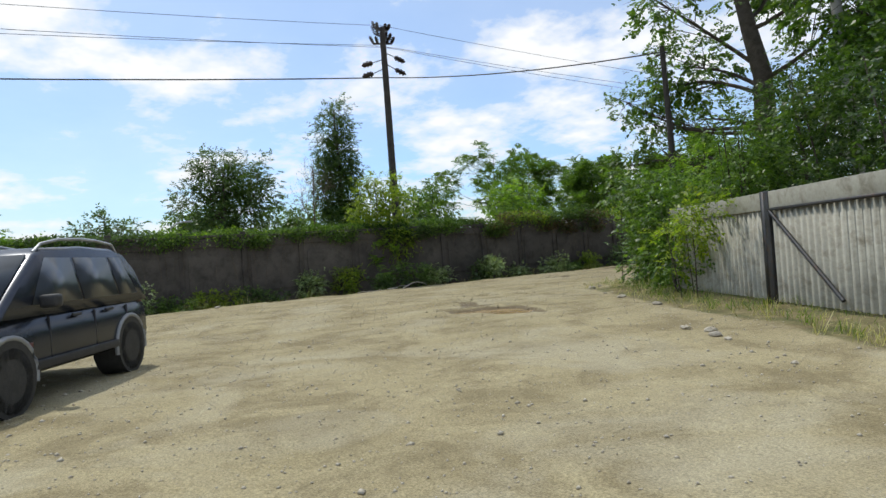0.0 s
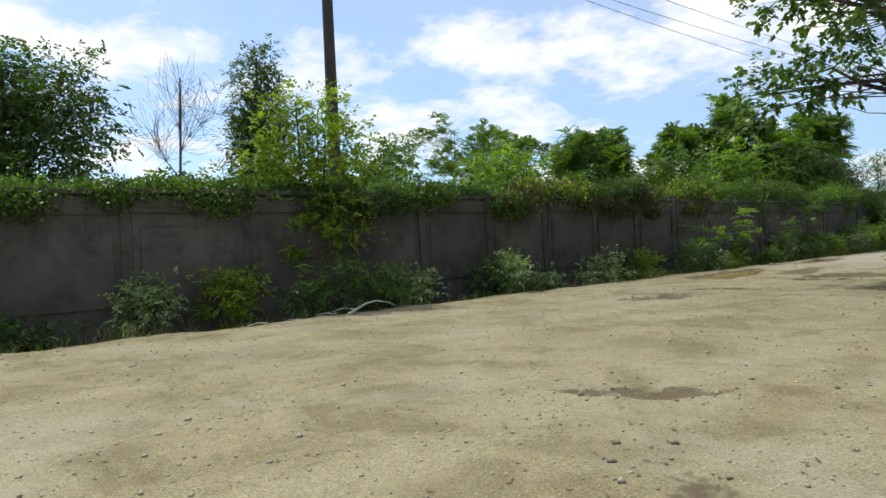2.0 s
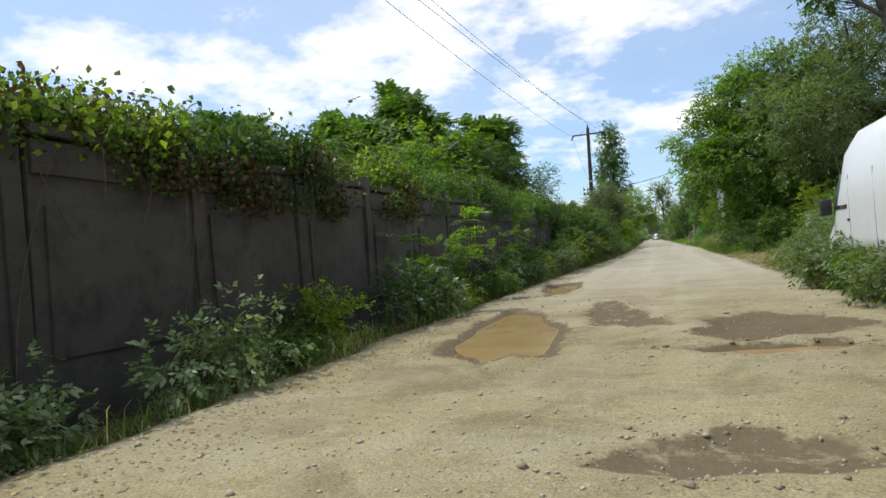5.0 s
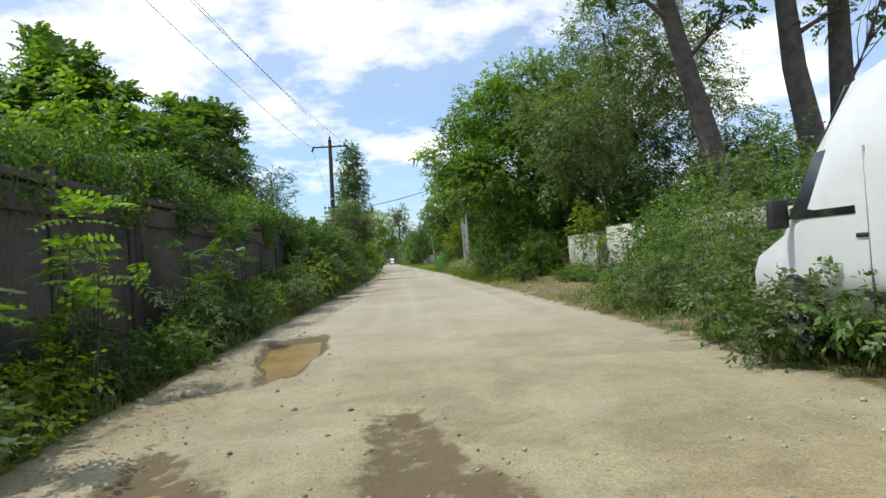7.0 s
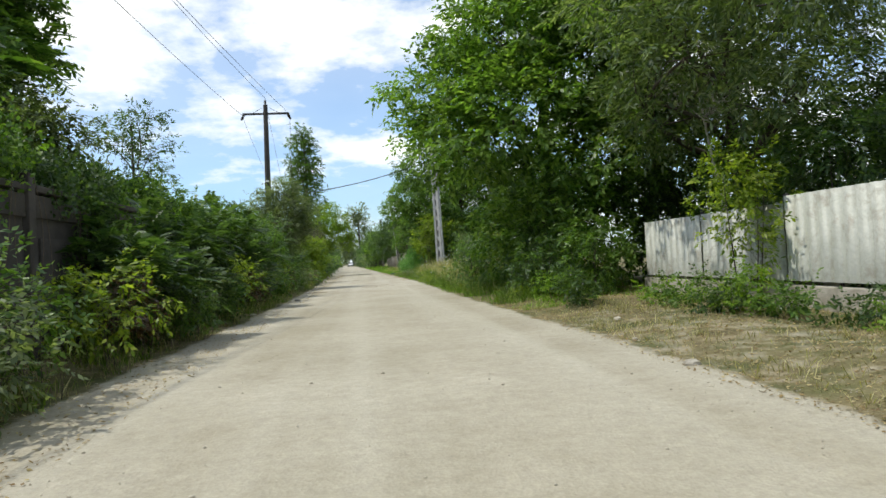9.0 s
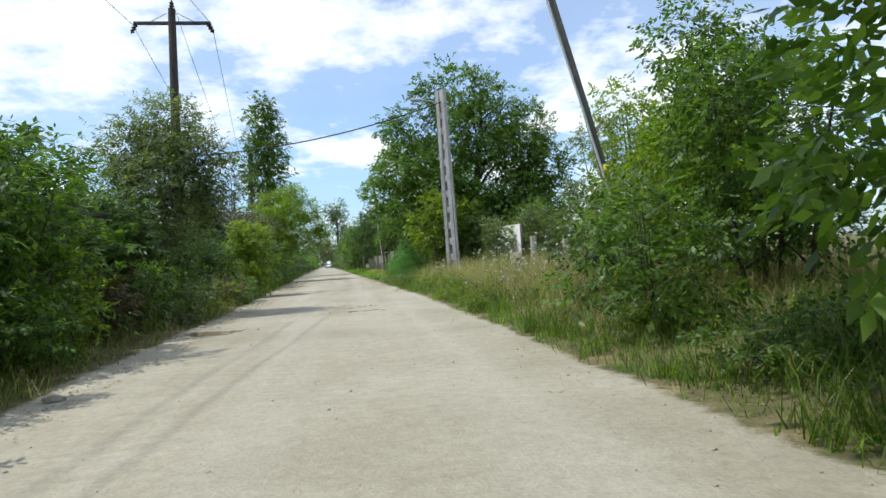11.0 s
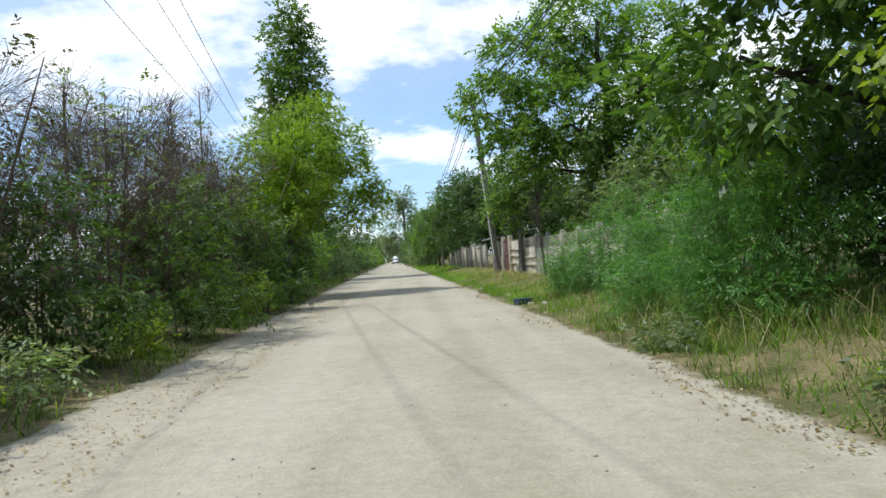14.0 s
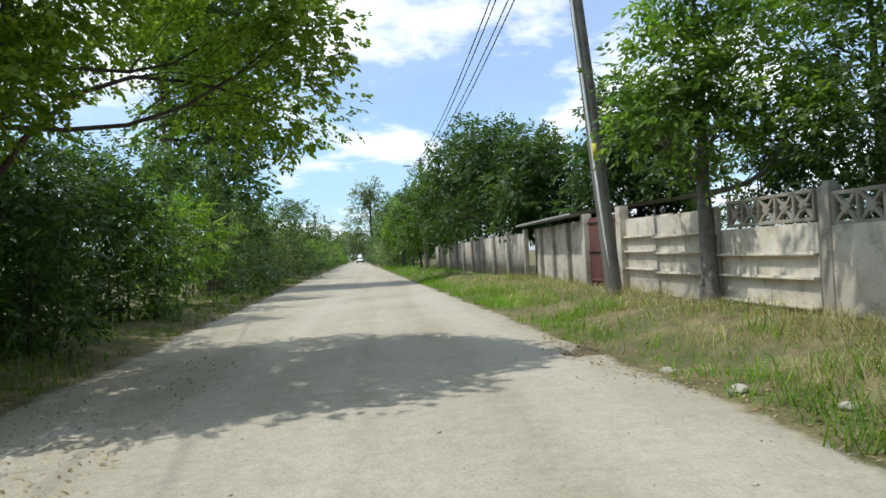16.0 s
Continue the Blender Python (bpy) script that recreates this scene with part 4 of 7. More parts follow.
# weeds and shrubs in the ditch before the wall
rng_b = np.random.default_rng(77)
for k, y in enumerate(np.arange(-6, 46, 1.7)):
    x = -3.75 + rng_b.uniform(-0.35, 0.3)
    h = rng_b.uniform(0.65, 1.3)
    lobes = [(rng_b.uniform(-0.35, 0.35), rng_b.uniform(-0.7, 0.7), h * rng_b.uniform(0.45, 0.85), 0.34, 0.48, h * 0.35) for _ in range(4)]
    pale = k % 4 == 1 or 15 <= k <= 17
    shrub((x, y + rng_b.uniform(-0.3, 0.3)), lobes, "low pale-leaved weedy bush in the ditch" if pale else "low green weedy bush in the ditch", LEAF_PALE if pale else (LEAF, LEAF_YELLOW, LEAF_DARK)[k % 3], 2100, 0.085, 300 + k, group="weeds below the wall", per=16, spread=0.13, aspect=0.55, trunk=0.006)
for k, (x, y, h) in enumerate([(-3.6, 29.4, 1.9), (-3.7, 32.2, 2.2), (-3.9, 36.5, 2.0), (-4.1, 13.6, 2.2), (-3.9, 40.0, 2.6)]):
    lobes = [(rng_b.uniform(-0.25, 0.25), rng_b.uniform(-0.4, 0.4), h * f, 0.4, 0.5, 0.4) for f in (0.35, 0.55, 0.75, 0.92)]
    shrub((x, y), lobes, "young sapling with feathery leaves before the wall", LEAF_BRIGHT if k % 2 else LEAF, 110, 0.4, 340 + k, style="frond", per=8, trunk=0.02, group="saplings before the wall")

tree((-8.4, 48.6, 0), crown(6.8, 2.0, 2.4, 9, 398), "young tree of heaven behind the wall's end", LEAF, trunk=0.1, leaves=900, size=0.75, per=8, spread=0.35, style="frond", seed=399)
# shrub belt on the west side, from the wall's gap to the transformer pole
belt = [(-7.4, 48.0, 6.0, 1.9), (-4.4, 50.0, 2.2, 1.2), (-7.0, 52.5, 5.4, 1.7), (-4.3, 54.0, 2.3, 1.2), (-5.6, 57.0, 3.4, 1.4), (-4.4, 59.2, 2.8, 1.3), (-5.3, 62.0, 3.6, 1.6), (-4.6, 65.0, 3.2, 1.5),
        (-5.4, 68.0, 3.6, 1.7), (-4.9, 71.5, 3.0, 1.5), (-6.4, 80.0, 2.6, 1.4), (-5.6, 73.4, 2.4, 1.3), (-4.6, 80.6, 2.2, 1.2)]
for k, (x, y, h, r) in enumerate(belt):
    frond = k in (1, 3, 5, 6, 8)
    shrub((x, y), crown(h, r, 0.2, 10, 400 + k, jitter=0.75), "tall roadside shrub with feathery leaves" if frond else "dense tall roadside shrub", (LEAF_DARK, LEAF, LEAF_GREY)[k % 3] if not frond else (LEAF, LEAF_DARK)[k % 2],
          int(900 + 260 * h) if frond else int(2400 * h * r * (1.5 if k >= 8 else 1.0)), 0.5 if frond else 0.12, 420 + k, style="frond" if frond else "leaf", per=9 if frond else 24, spread=0.3, trunk=0.028, group="shrub belt along the lane")
for k, y in enumerate(np.arange(43.5, 82, 1.9)):
    x = -3.45 + rng_b.uniform(-0.25, 0.25)
    h = rng_b.uniform(0.8, 1.7)
    lobes = [(rng_b.uniform(-0.35, 0.3), rng_b.uniform(-0.7, 0.7), h * rng_b.uniform(0.4, 0.85), 0.4, 0.55, h * 0.33) for _ in range(4)]
    shrub((x, y), lobes, "low weedy bush at the lane's edge", (LEAF_GREY, LEAF, LEAF_YELLOW, LEAF_BROWN, LEAF)[k % 5], 1700, 0.085, 450 + k, group="weeds along the lane", per=16, spread=0.15, trunk=0.006)

tree((-6.7, 58.6, 0), crown(6.5, 1.5, 2.2, 11, 396, jitter=0.8), "slender dark ash tree rising above the shrub belt", LEAF_DARK, trunk=0.1, leaves=7000, size=0.12, aspect=0.4, spread=0.2, seed=397)
tree((-4.3, 74.2, 0), [(0.25, 0.0, 5.5, 0.9, 0.9, 0.7), (-0.8, 0.3, 4.7, 1.0, 0.9, 0.8), (1.2, -0.3, 4.5, 0.8, 0.9, 0.6), (0.3, -0.6, 3.9, 1.1, 0.8, 0.8), (-1.2, -0.3, 3.4, 0.9, 0.8, 0.7), (1.3, 0.2, 3.6, 0.7, 0.7, 0.5), (0.2, 0.5, 3.0, 1.1, 0.8, 0.7), (-0.5, -0.4, 2.3, 1.0, 0.8, 0.6)],
     "grey-green willow-leaved tree leaning towards the lane", LEAF_GREY, trunk=0.1, leaves=34000, size=0.12, aspect=0.36, spread=0.24, seed=395, twigs=60)
# round the transformer pole and on to the maple
spruce = [(0, 0, 6.0, 0.16, 0.16, 0.32)]
for k in range(9):
    reach = 2.1 * (1 - k / 9.6)
    for a in range(7):
        t = a * 0.898 + k * 0.5
        spruce.append((math.cos(t) * reach * 0.62, math.sin(t) * reach * 0.62, 0.9 + 0.57 * k - reach * 0.12 + 0.12 * (a % 2), reach * (0.36 + 0.1 * (a % 3)), reach * (0.36 + 0.1 * (a % 3)), 0.27))
tree((-6.4, 89.4, 0), spruce, "dark pointed spruce behind the shrubs", LEAF_SPRUCE, trunk=0.11, leaves=84000, size=0.11, aspect=0.26, per=30, spread=0.12, seed=501, top=6.2, inner=0.1, tip=(0, 0))
shrub((-3.6, 85.0), crown(3.4, 1.1, 0.2, 13, 502, jitter=0.85), "yellow-green box elder bush by the lane", LEAF_YELLOW, 9000, 0.13, 503, aspect=0.5, spread=0.16)
for k, (x, y, h, r) in enumerate([(-5.7, 82.8, 2.8, 1.4), (-7.8, 87.8, 3.6, 1.8), (-8.8, 82.5, 3.4, 1.9), (-10.5, 89.0, 4.4, 2.2), (-11.0, 84.0, 4.0, 2.2)]):
    shrub((x, y), crown(h, r, 0.0, 9, 1290 + k), "dark green bush beside the transformer pole", (LEAF_DARK, LEAF)[k % 2], 8000, 0.12, 1300 + k, group="bushes by the transformer pole")
shrub((-5.4, 88.5), crown(3.2, 1.5, 0.2, 8, 504), "dense green roadside shrub", LEAF, 6000, 0.11, 505)
for k, (x, y, h, r) in enumerate([(-6.2, 92.5, 4.6, 2.0), (-5.4, 96.0, 5.0, 2.1), (-6.4, 99.5, 5.6, 2.2), (-5.6, 103.0, 5.4, 2.2), (-7.6, 106.5, 6.4, 2.5), (-9.5, 97, 5.6, 2.4), (-9.5, 103, 6.2, 2.6)]):
    shrub((x, y), crown(h, r, 0.3, 10, 510 + k, jitter=0.75), "tall half-withered greyish thicket with bare branches", (LEAF_DULL, LEAF_GREY, LEAF_DULL)[k % 3], 3000, 0.085, 520 + k, twigs=620, trunk=0.035, bark=TWIG, per=14, spread=0.2, stems=7, splay=4.0, group="half-withered thicket")
    shrub((x + 1.2, y + 0.5), crown(h * 0.6, r * 0.7, 0.1, 7, 530 + k), "dark green undergrowth below the thicket", (LEAF_DARK, LEAF)[k % 2], 4200, 0.11, 540 + k, group="undergrowth")
for k, (x, y, h) in enumerate([(-8.3, 112.0, 9.8), (-7.2, 104.5, 7.2), (-8.0, 100, 6.6)]):
    tree((x, y, 0), [(0.2, -0.5, h * 0.62, 0.9, 1.0, 1.0), (-0.3, 0.7, h * 0.75, 0.8, 0.9, 1.0), (0.1, 0, h * 0.95, 0.7, 0.9, 0.6)], "dead bare tree above the thicket", leaves=0, bark=TWIG, trunk=0.09, twigs=70, seed=550 + k, fork=0.5)
for k, y in enumerate(np.arange(83, 108, 2.0)):
    h = rng_b.uniform(0.5, 1.1)
    x = float(lane_mid(y) - lane_half(y)) - 0.75 + rng_b.uniform(-0.2, 0.2)
    lobes = [(rng_b.uniform(-0.35, 0.3), rng_b.uniform(-0.7, 0.7), h * rng_b.uniform(0.4, 0.85), 0.36, 0.5, h * 0.33) for _ in range(4)]
    shrub((x, y), lobes, "low weedy bush at the lane's edge", (LEAF_YELLOW, LEAF_PALE, LEAF)[k % 3], 1300, 0.085, 560 + k, group="weeds along the lane", per=16, spread=0.15, trunk=0.006)
maple = [(0.2, 0.0, 7.3, 1.5, 1.5, 0.9), (-1.5, 0.4, 6.5, 1.5, 1.5, 1.1), (1.3, -0.1, 5.9, 1.2, 1.3, 1.0), (1.7, 0.6, 4.7, 1.1, 1.2, 0.9), (0.1, -1.4, 5.6, 1.5, 1.2, 1.0), (-1.8, -1.1, 5.0, 1.6, 1.4, 1.1),
         (-0.1, -1.6, 4.1, 1.4, 1.1, 0.8), (1.9, 1.2, 3.6, 1.1, 1.3, 0.8), (-0.8, 1.4, 5.2, 1.7, 1.5, 1.3), (-2.6, 0.4, 4.0, 1.3, 1.4, 1.1), (2.6, 0.0, 4.0, 0.7, 0.8, 0.35), (-0.6, -1.8, 3.1, 1.2, 1.0, 0.7), (-2.4, -2.2, 3.0, 1.2, 1.1, 0.9)]
tree((-5.0, 110.2, 0.1), [(x + 1.4, *r) for x, *r in maple], "round-crowned bright green maple overhanging the lane", LEAF_MAPLE, trunk=0.12, leaves=92000, size=0.072, aspect=0.8, per=60, spread=0.2, seed=560, top=5.5, inner=0.55)
# shrubs added to close the bright gap below the maple, every other one dark-leaved
for k, (x, y, h, r) in enumerate([(-5.6, 112.5, 3.0, 1.6), (-6.8, 109.5, 3.4, 1.8), (-7.0, 114.5, 4.2, 2.0), (-9.0, 111.0, 4.6, 2.2), (-6.3, 117.5, 3.8, 1.9), (-9.2, 117.0, 5.0, 2.4), (-9.4, 122.5, 5.0, 2.4), (-12.0, 114.0, 5.0, 2.6)]):
    shrub((x, y), crown(h, r, 0.0, 9, 1200 + k), "added shrub closing the bright gap below the maple", (LEAF_DARK, LEAF)[k % 2], 9500, 0.12, 1210 + k, group="shrubs below the maple")
# added shrub; its dark leaf colour stands in for a dark windscreen reflection
shrub((-5.6, 107.4), crown(2.8, 1.6, 0.0, 9, 563), "added dark-leaved shrub in place of a dark reflection below the maple", LEAF_DARK, 9000, 0.12, 564)
pop = [(0.25 * math.sin(k * 1.9), 0.25 * math.cos(k * 2.3), 3.5 + 1.75 * k, 2.9 * math.sin(math.pi * (0.28 + 0.62 * k / 11)) + 0.15, 2.9 * math.sin(math.pi * (0.28 + 0.62 * k / 11)) + 0.15, 1.35) for k in range(11)]
tree((-7.9, 133.6, 0), pop, "tall narrow Lombardy poplar with a thinning top", LEAF, trunk=0.3, leaves=24000, size=0.26, aspect=0.7, per=24, spread=0.4, seed=570, twigs=60, inner=0.3)
tree((-9.6, 133.0, 0), [(0, 0, 5 + 2.4 * k, 0.7, 0.7, 1.6) for k in range(6)], "half-bare slender poplar beside the taller one", LEAF_GREY, trunk=0.14, leaves=1500, size=0.24, seed=571, twigs=80, bark=TWIG)

# further along the lane, both sides: a few forms, set again and again
FAR = []
for k, (h, r, mat) in enumerate([(4.4, 2.0, LEAF), (3.4, 1.8, LEAF_BRIGHT), (5.4, 2.3, LEAF_DARK), (3.0, 1.6, LEAF_GREY)]):
    FAR.append(shrub((float(lane_mid(118.0 + 4 * k)) - 5.2, 118.0 + 4 * k), crown(h, r, 0.1, 9, 600 + k, jitter=0.75), ("dense green hedge bush by the lane", "bright green hedge bush by the lane", "tall dark green hedge bush by the lane", "greyish hedge bush by the lane")[k], mat, 5200, 0.15, 610 + k, trunk=0.025, group="hedge along the lane", spread=0.26))
y, k = 134.0, 0
rng_f = np.random.default_rng(5)
while y < 330:
    for side in (-1, 1):
        if side == 1 and y < 168:
            continue
        x = float(lane_mid(y)) + side * (3.3 + rng_f.uniform(1.6, 2.6))
        o = copy_thing(FAR[rng_f.integers(0, 4)], pose(x, y + rng_f.uniform(-1, 1), 0.05, 0, 0, rng_f.uniform(0, 360)))
        s = rng_f.uniform(0.9, 1.35)
        o.scale = (s, s, s * rng_f.uniform(0.9, 1.2))
    y += rng_f.uniform(3.4, 4.6) * (1 if y < 200 else 1.6)
shrub((-7.6, 128.5), crown(3.4, 1.3, 0.4, 8, 620), "orange-red flowering shrub in the hedge", LEAF_BROWN, 3600, 0.12, 621)

# east side: gate corner
shrub((7.6, 15.9), [(0.5, 0.2, 0.7, 0.9, 0.9, 0.7), (0.4, 0.3, 1.7, 0.8, 0.8, 0.7), (1.5, -0.6, 1.0, 1.1, 0.9, 0.9), (1.7, -0.7, 2.1, 1.0, 0.8, 0.7), (0.9, -0.2, 2.8, 0.9, 0.8, 0.6), (0.0, 1.1, 0.8, 0.6, 0.8, 0.6), (2.9, -1.6, 1.2, 0.8, 0.7, 0.9), (-0.2, 2.2, 1.4, 0.9, 1.2, 1.1), (3.4, -2.6, 1.1, 0.8, 0.7, 1.0), (3.0, -2.3, 2.1, 0.8, 0.7, 0.7), (4.3, -3.2, 0.8, 0.6, 0.5, 0.7), (2.2, -1.6, 2.6, 0.8, 0.7, 0.6)],
      "big rounded green bush at the lane's corner", LEAF, 26000, 0.095, 700, trunk=0.014, aspect=0.65)
shrub((12.6, 11.9), [(0, 0, 1.6, 0.7, 0.5, 0.5), (0.9, -0.6, 1.9, 0.4, 0.35, 0.35), (-0.8, 0.5, 1.0, 0.6, 0.4, 0.7)], "yellow-green creeper over the sheet fence", LEAF_YELLOW, 2600, 0.09, 701)
for k, (x, y, h, r) in enumerate([(6.6, 21.0, 3.4, 1.6), (8.6, 19.5, 4.4, 2.0), (8.6, 25.0, 4.4, 1.8), (10.5, 17.5, 5.0, 2.2), (9.4, 28.5, 4.6, 1.8), (11.5, 20.5, 6.6, 2.6), (13.8, 17.2, 5.4, 2.2), (9.9, 22.6, 7.0, 2.6), (16.5, 15.0, 5.6, 2.2)]):
    shrub((x, y), crown(h, r, 0.1, 9, 710 + k), "dense green bush behind the corner fence", (LEAF, LEAF_BRIGHT, LEAF_DARK)[k % 3] if k < 5 else LEAF_DARK, 8000 if k < 5 else 15000, 0.12, 720 + k, trunk=0.05, group="bushes behind the corner fence")


def big_poplar(at, h, lean, seed, lobes, label, leaves=15000, trunk=0.42, tip=None):
    return tree(at, lobes, label, LEAF, BARK, trunk=trunk, leaves=leaves, size=0.15, aspect=0.8, per=24, spread=0.26, seed=seed, lean=lean, top=h, twigs=60, fork=0.45, tip=tip)


big_poplar((8.2, 24.6, 0), 15, (-1.5, 0), 730, [(-3.5, -1.0, 8.5, 2.2, 1.8, 1.6), (-1.0, 1.5, 12.0, 2.6, 2.4, 1.8), (2.6, -1.5, 9.5, 2.4, 2.0, 1.6), (1.0, 1.5, 7.2, 2.4, 2.0, 1.4), (-4.6, 1.5, 6.6, 1.8, 1.4, 0.9), (3.5, 1.5, 12, 2.4, 2.2, 1.8), (-2.2, 0.0, 15, 2.6, 2.4, 1.6), (-3.0, -3.0, 10.8, 1.8, 1.6, 1.1), (-6.2, -1.8, 4.7, 1.2, 1.2, 0.7), (-5.5, -0.8, 5.2, 1.2, 1.1, 0.7), (-4.8, -1.6, 6.4, 1.4, 1.3, 0.8), (-6.3, -1.4, 7.4, 1.2, 1.2, 0.8), (-3.8, -1.2, 7.8, 1.3, 1.3, 0.9)],
           "large spreading poplar behind the sheet gate", 25000, 0.58, (-3.2, 0))
big_poplar((13.0, 21.0, 0), 13, (0.5, 0), 731, [(0, 0, 8.0, 2.8, 2.6, 2.0), (1.8, 1.5, 10.5, 2.6, 2.6, 1.8), (-1.8, -1, 11.5, 2.4, 2.4, 1.8), (1.5, -1.5, 6.0, 2.2, 2.0, 1.2)], "large dark tree behind the sheet gate", 22000, 0.3)
for k, (x, y, tx, r) in enumerate([(11.4, 45.7, -3.9, 0.46), (14.5, 45.7, -2.1, 0.54), (15.6, 45.9, -0.9, 0.54)]):
    tree((x, y, 0), [(tx - 1.5, 0, 14.0, 2.6, 2.4, 1.8), (tx + 1.2, 1.2, 12.4, 2.2, 2.2, 1.4), (tx - 0.5, 1.2, 17.0, 2.8, 2.6, 2.0), (tx + 1.6, -1.8, 15.5, 2.4, 2.4, 1.8), (tx * 0.5 + 1.5, -0.6, 8.8, 0.8, 0.7, 0.6), (tx * 0.6 - 1.6, 0.4, 10.6, 1.2, 1.2, 0.8)],
         "tall old poplar with a thick leaning grey trunk", LEAF, BARK_POPLAR, trunk=r, leaves=15000 if k == 0 else 9000, size=0.16, aspect=0.8, per=26, spread=0.3, seed=740 + k, top=19.0, tip=(tx, 0.3), twigs=60, fork=0.55, group="old poplars")
# undergrowth between the lane and the van
for k, (x, y, h, r) in enumerate([(6.0, 34.6, 1.3, 1.1), (6.2, 36.6, 1.8, 1.2), (6.7, 38.8, 2.3, 1.4), (6.2, 40.8, 1.6, 1.2), (8.4, 40.5, 3.4, 1.6), (9.8, 38.5, 3.0, 1.5), (7.9, 42.6, 2.6, 1.3), (8.6, 34.5, 2.6, 1.4), (10.4, 41.5, 4.2, 1.8)]):
    shrub((x, y), crown(h, r, 0.0, 8, 750 + k, jitter=0.8), "weedy green thicket beside the lane", (LEAF, LEAF_GREY, LEAF)[k % 3], 5600, 0.095, 760 + k, group="thicket by the sheet fence", spread=0.22)
for k, (x, y, h, r) in enumerate([(4.7, 34.2, 1.2, 0.8), (5.1, 35.4, 1.6, 0.9), (4.6, 36.5, 1.1, 0.7), (5.5, 37.0, 1.7, 1.0), (5.3, 33.0, 1.3, 0.8), (4.5, 38.0, 0.8, 0.6)]):
    shrub((x, y), crown(h, r, 0.0, 8, 1250 + k, jitter=0.8), "rounded greyish green weedy bush beside the lane", (LEAF_GREY, LEAF)[k % 2], 4200, 0.075, 1260 + k, group="weedy bushes beside the lane", spread=0.16, aspect=0.3)
shrub((7.0, 48.6), [(0, 0, 1.7, 0.55, 0.6, 0.6), (0.1, 0.3, 2.4, 0.45, 0.5, 0.5), (0.2, -0.2, 1.0, 0.4, 0.4, 0.5)], "yellowish bush before the sheet fence", LEAF_YELLOW, 2600, 0.1, 770)
# walnut and its dark neighbour
waln = [(-3.2, -2.2, 5.0, 1.8, 1.8, 1.4), (-3.0, -0.5, 6.8, 2.3, 2.2, 1.7), (-1.4, -1.8, 8.6, 2.5, 2.3, 1.7), (0.8, -1.0, 10.2, 2.6, 2.4, 1.7), (1.2, -2.6, 7.0, 2.5, 2.2, 1.9), (-1.5, -3.0, 5.4, 2.4, 2.0, 1.7), (-0.5, 1.5, 9.2, 2.6, 2.4, 1.8), (-0.6, -2.6, 2.8, 2.1, 2.0, 1.5),
        (1.2, -3.2, 4.2, 2.4, 2.0, 1.8), (-0.9, -1.0, 2.0, 1.7, 1.9, 1.4), (2.6, -1.2, 8.6, 2.3, 2.2, 1.7), (0.6, -3.4, 1.6, 2.2, 1.6, 1.2), (3.4, -2.0, 6.2, 2.0, 1.9, 1.6), (3.2, -2.6, 3.6, 1.9, 1.7, 1.5)]
tree((6.6, 60.0, 0.1), waln, "large walnut tree with a dense crown down to the ground", LEAF_WALNUT, trunk=0.3, leaves=78000, size=0.19, aspect=0.52, per=28, spread=0.24, seed=780, inner=0.5)
low = [(-3.9, -4.2, 5.4, 1.7, 1.7, 0.9), (-3.4, -1.6, 4.8, 1.6, 1.6, 0.9), (-3.4, -6.6, 6.4, 1.8, 1.7, 1.1), (-4.4, -3.0, 7.2, 1.8, 1.8, 1.1), (-2.6, -5.4, 4.3, 1.2, 1.3, 0.6)]
for k, (x, y, h, r) in enumerate([(11.2, 55.0, 12.5, 4.4), (15.5, 52.5, 6.2, 2.8), (20.5, 49.0, 5.0, 2.8)]):
    tree((x, y, 0), crown(h, r, 2.4, 13, 790 + k, jitter=0.8) + (low if k == 0 else []), "dark grey-green willow-like tree behind the sheet fence", LEAF_WILLOW if k == 0 else LEAF, trunk=0.26, leaves=64000 if k == 0 else 16000, size=0.2, aspect=0.32, per=34, spread=0.3, seed=795 + k, group="trees behind the sheet fence", twigs=50)
for k, (x, y, h, r) in enumerate([(9.6, 49.5, 3.6, 1.8), (10.2, 53.0, 4.2, 2.0), (9.4, 56.2, 4.0, 1.9), (12.8, 50.5, 4.6, 2.2), (12.4, 56.0, 5.0, 2.4), (11.0, 46.2, 3.8, 1.8), (14.5, 46.5, 5.0, 2.4)]):
    shrub((x, y), crown(h, r, 0.2, 9, 1270 + k), "dark leafy bush behind the sheet fence", (LEAF_DARK, LEAF)[k % 2], 8000, 0.13, 1280 + k, group="bushes behind the sheet fence")
tree((9.3, 53.0, 2.2), [(-0.4, -0.6, 2.6, 0.9, 0.8, 0.8), (-1.2, 0.3, 3.3, 0.9, 0.8, 0.8)], "dead bare branches in the dark trees", leaves=0, bark=WOOD_PALE, trunk=0.05, twigs=50, seed=799)
for k, (x, y, h, r) in enumerate([(5.0, 54.8, 1.5, 1.1), (6.2, 54.2, 1.9, 1.1), (5.4, 57.0, 1.4, 1.2), (4.6, 63.0, 1.8, 1.3), (5.2, 65.5, 1.6, 1.2)]):
    shrub((x, y), crown(h, r, 0.0, 7, 800 + k), "dark green undergrowth below the walnut tree", (LEAF_DARK, LEAF)[k % 2], 3600, 0.1, 810 + k, group="undergrowth")
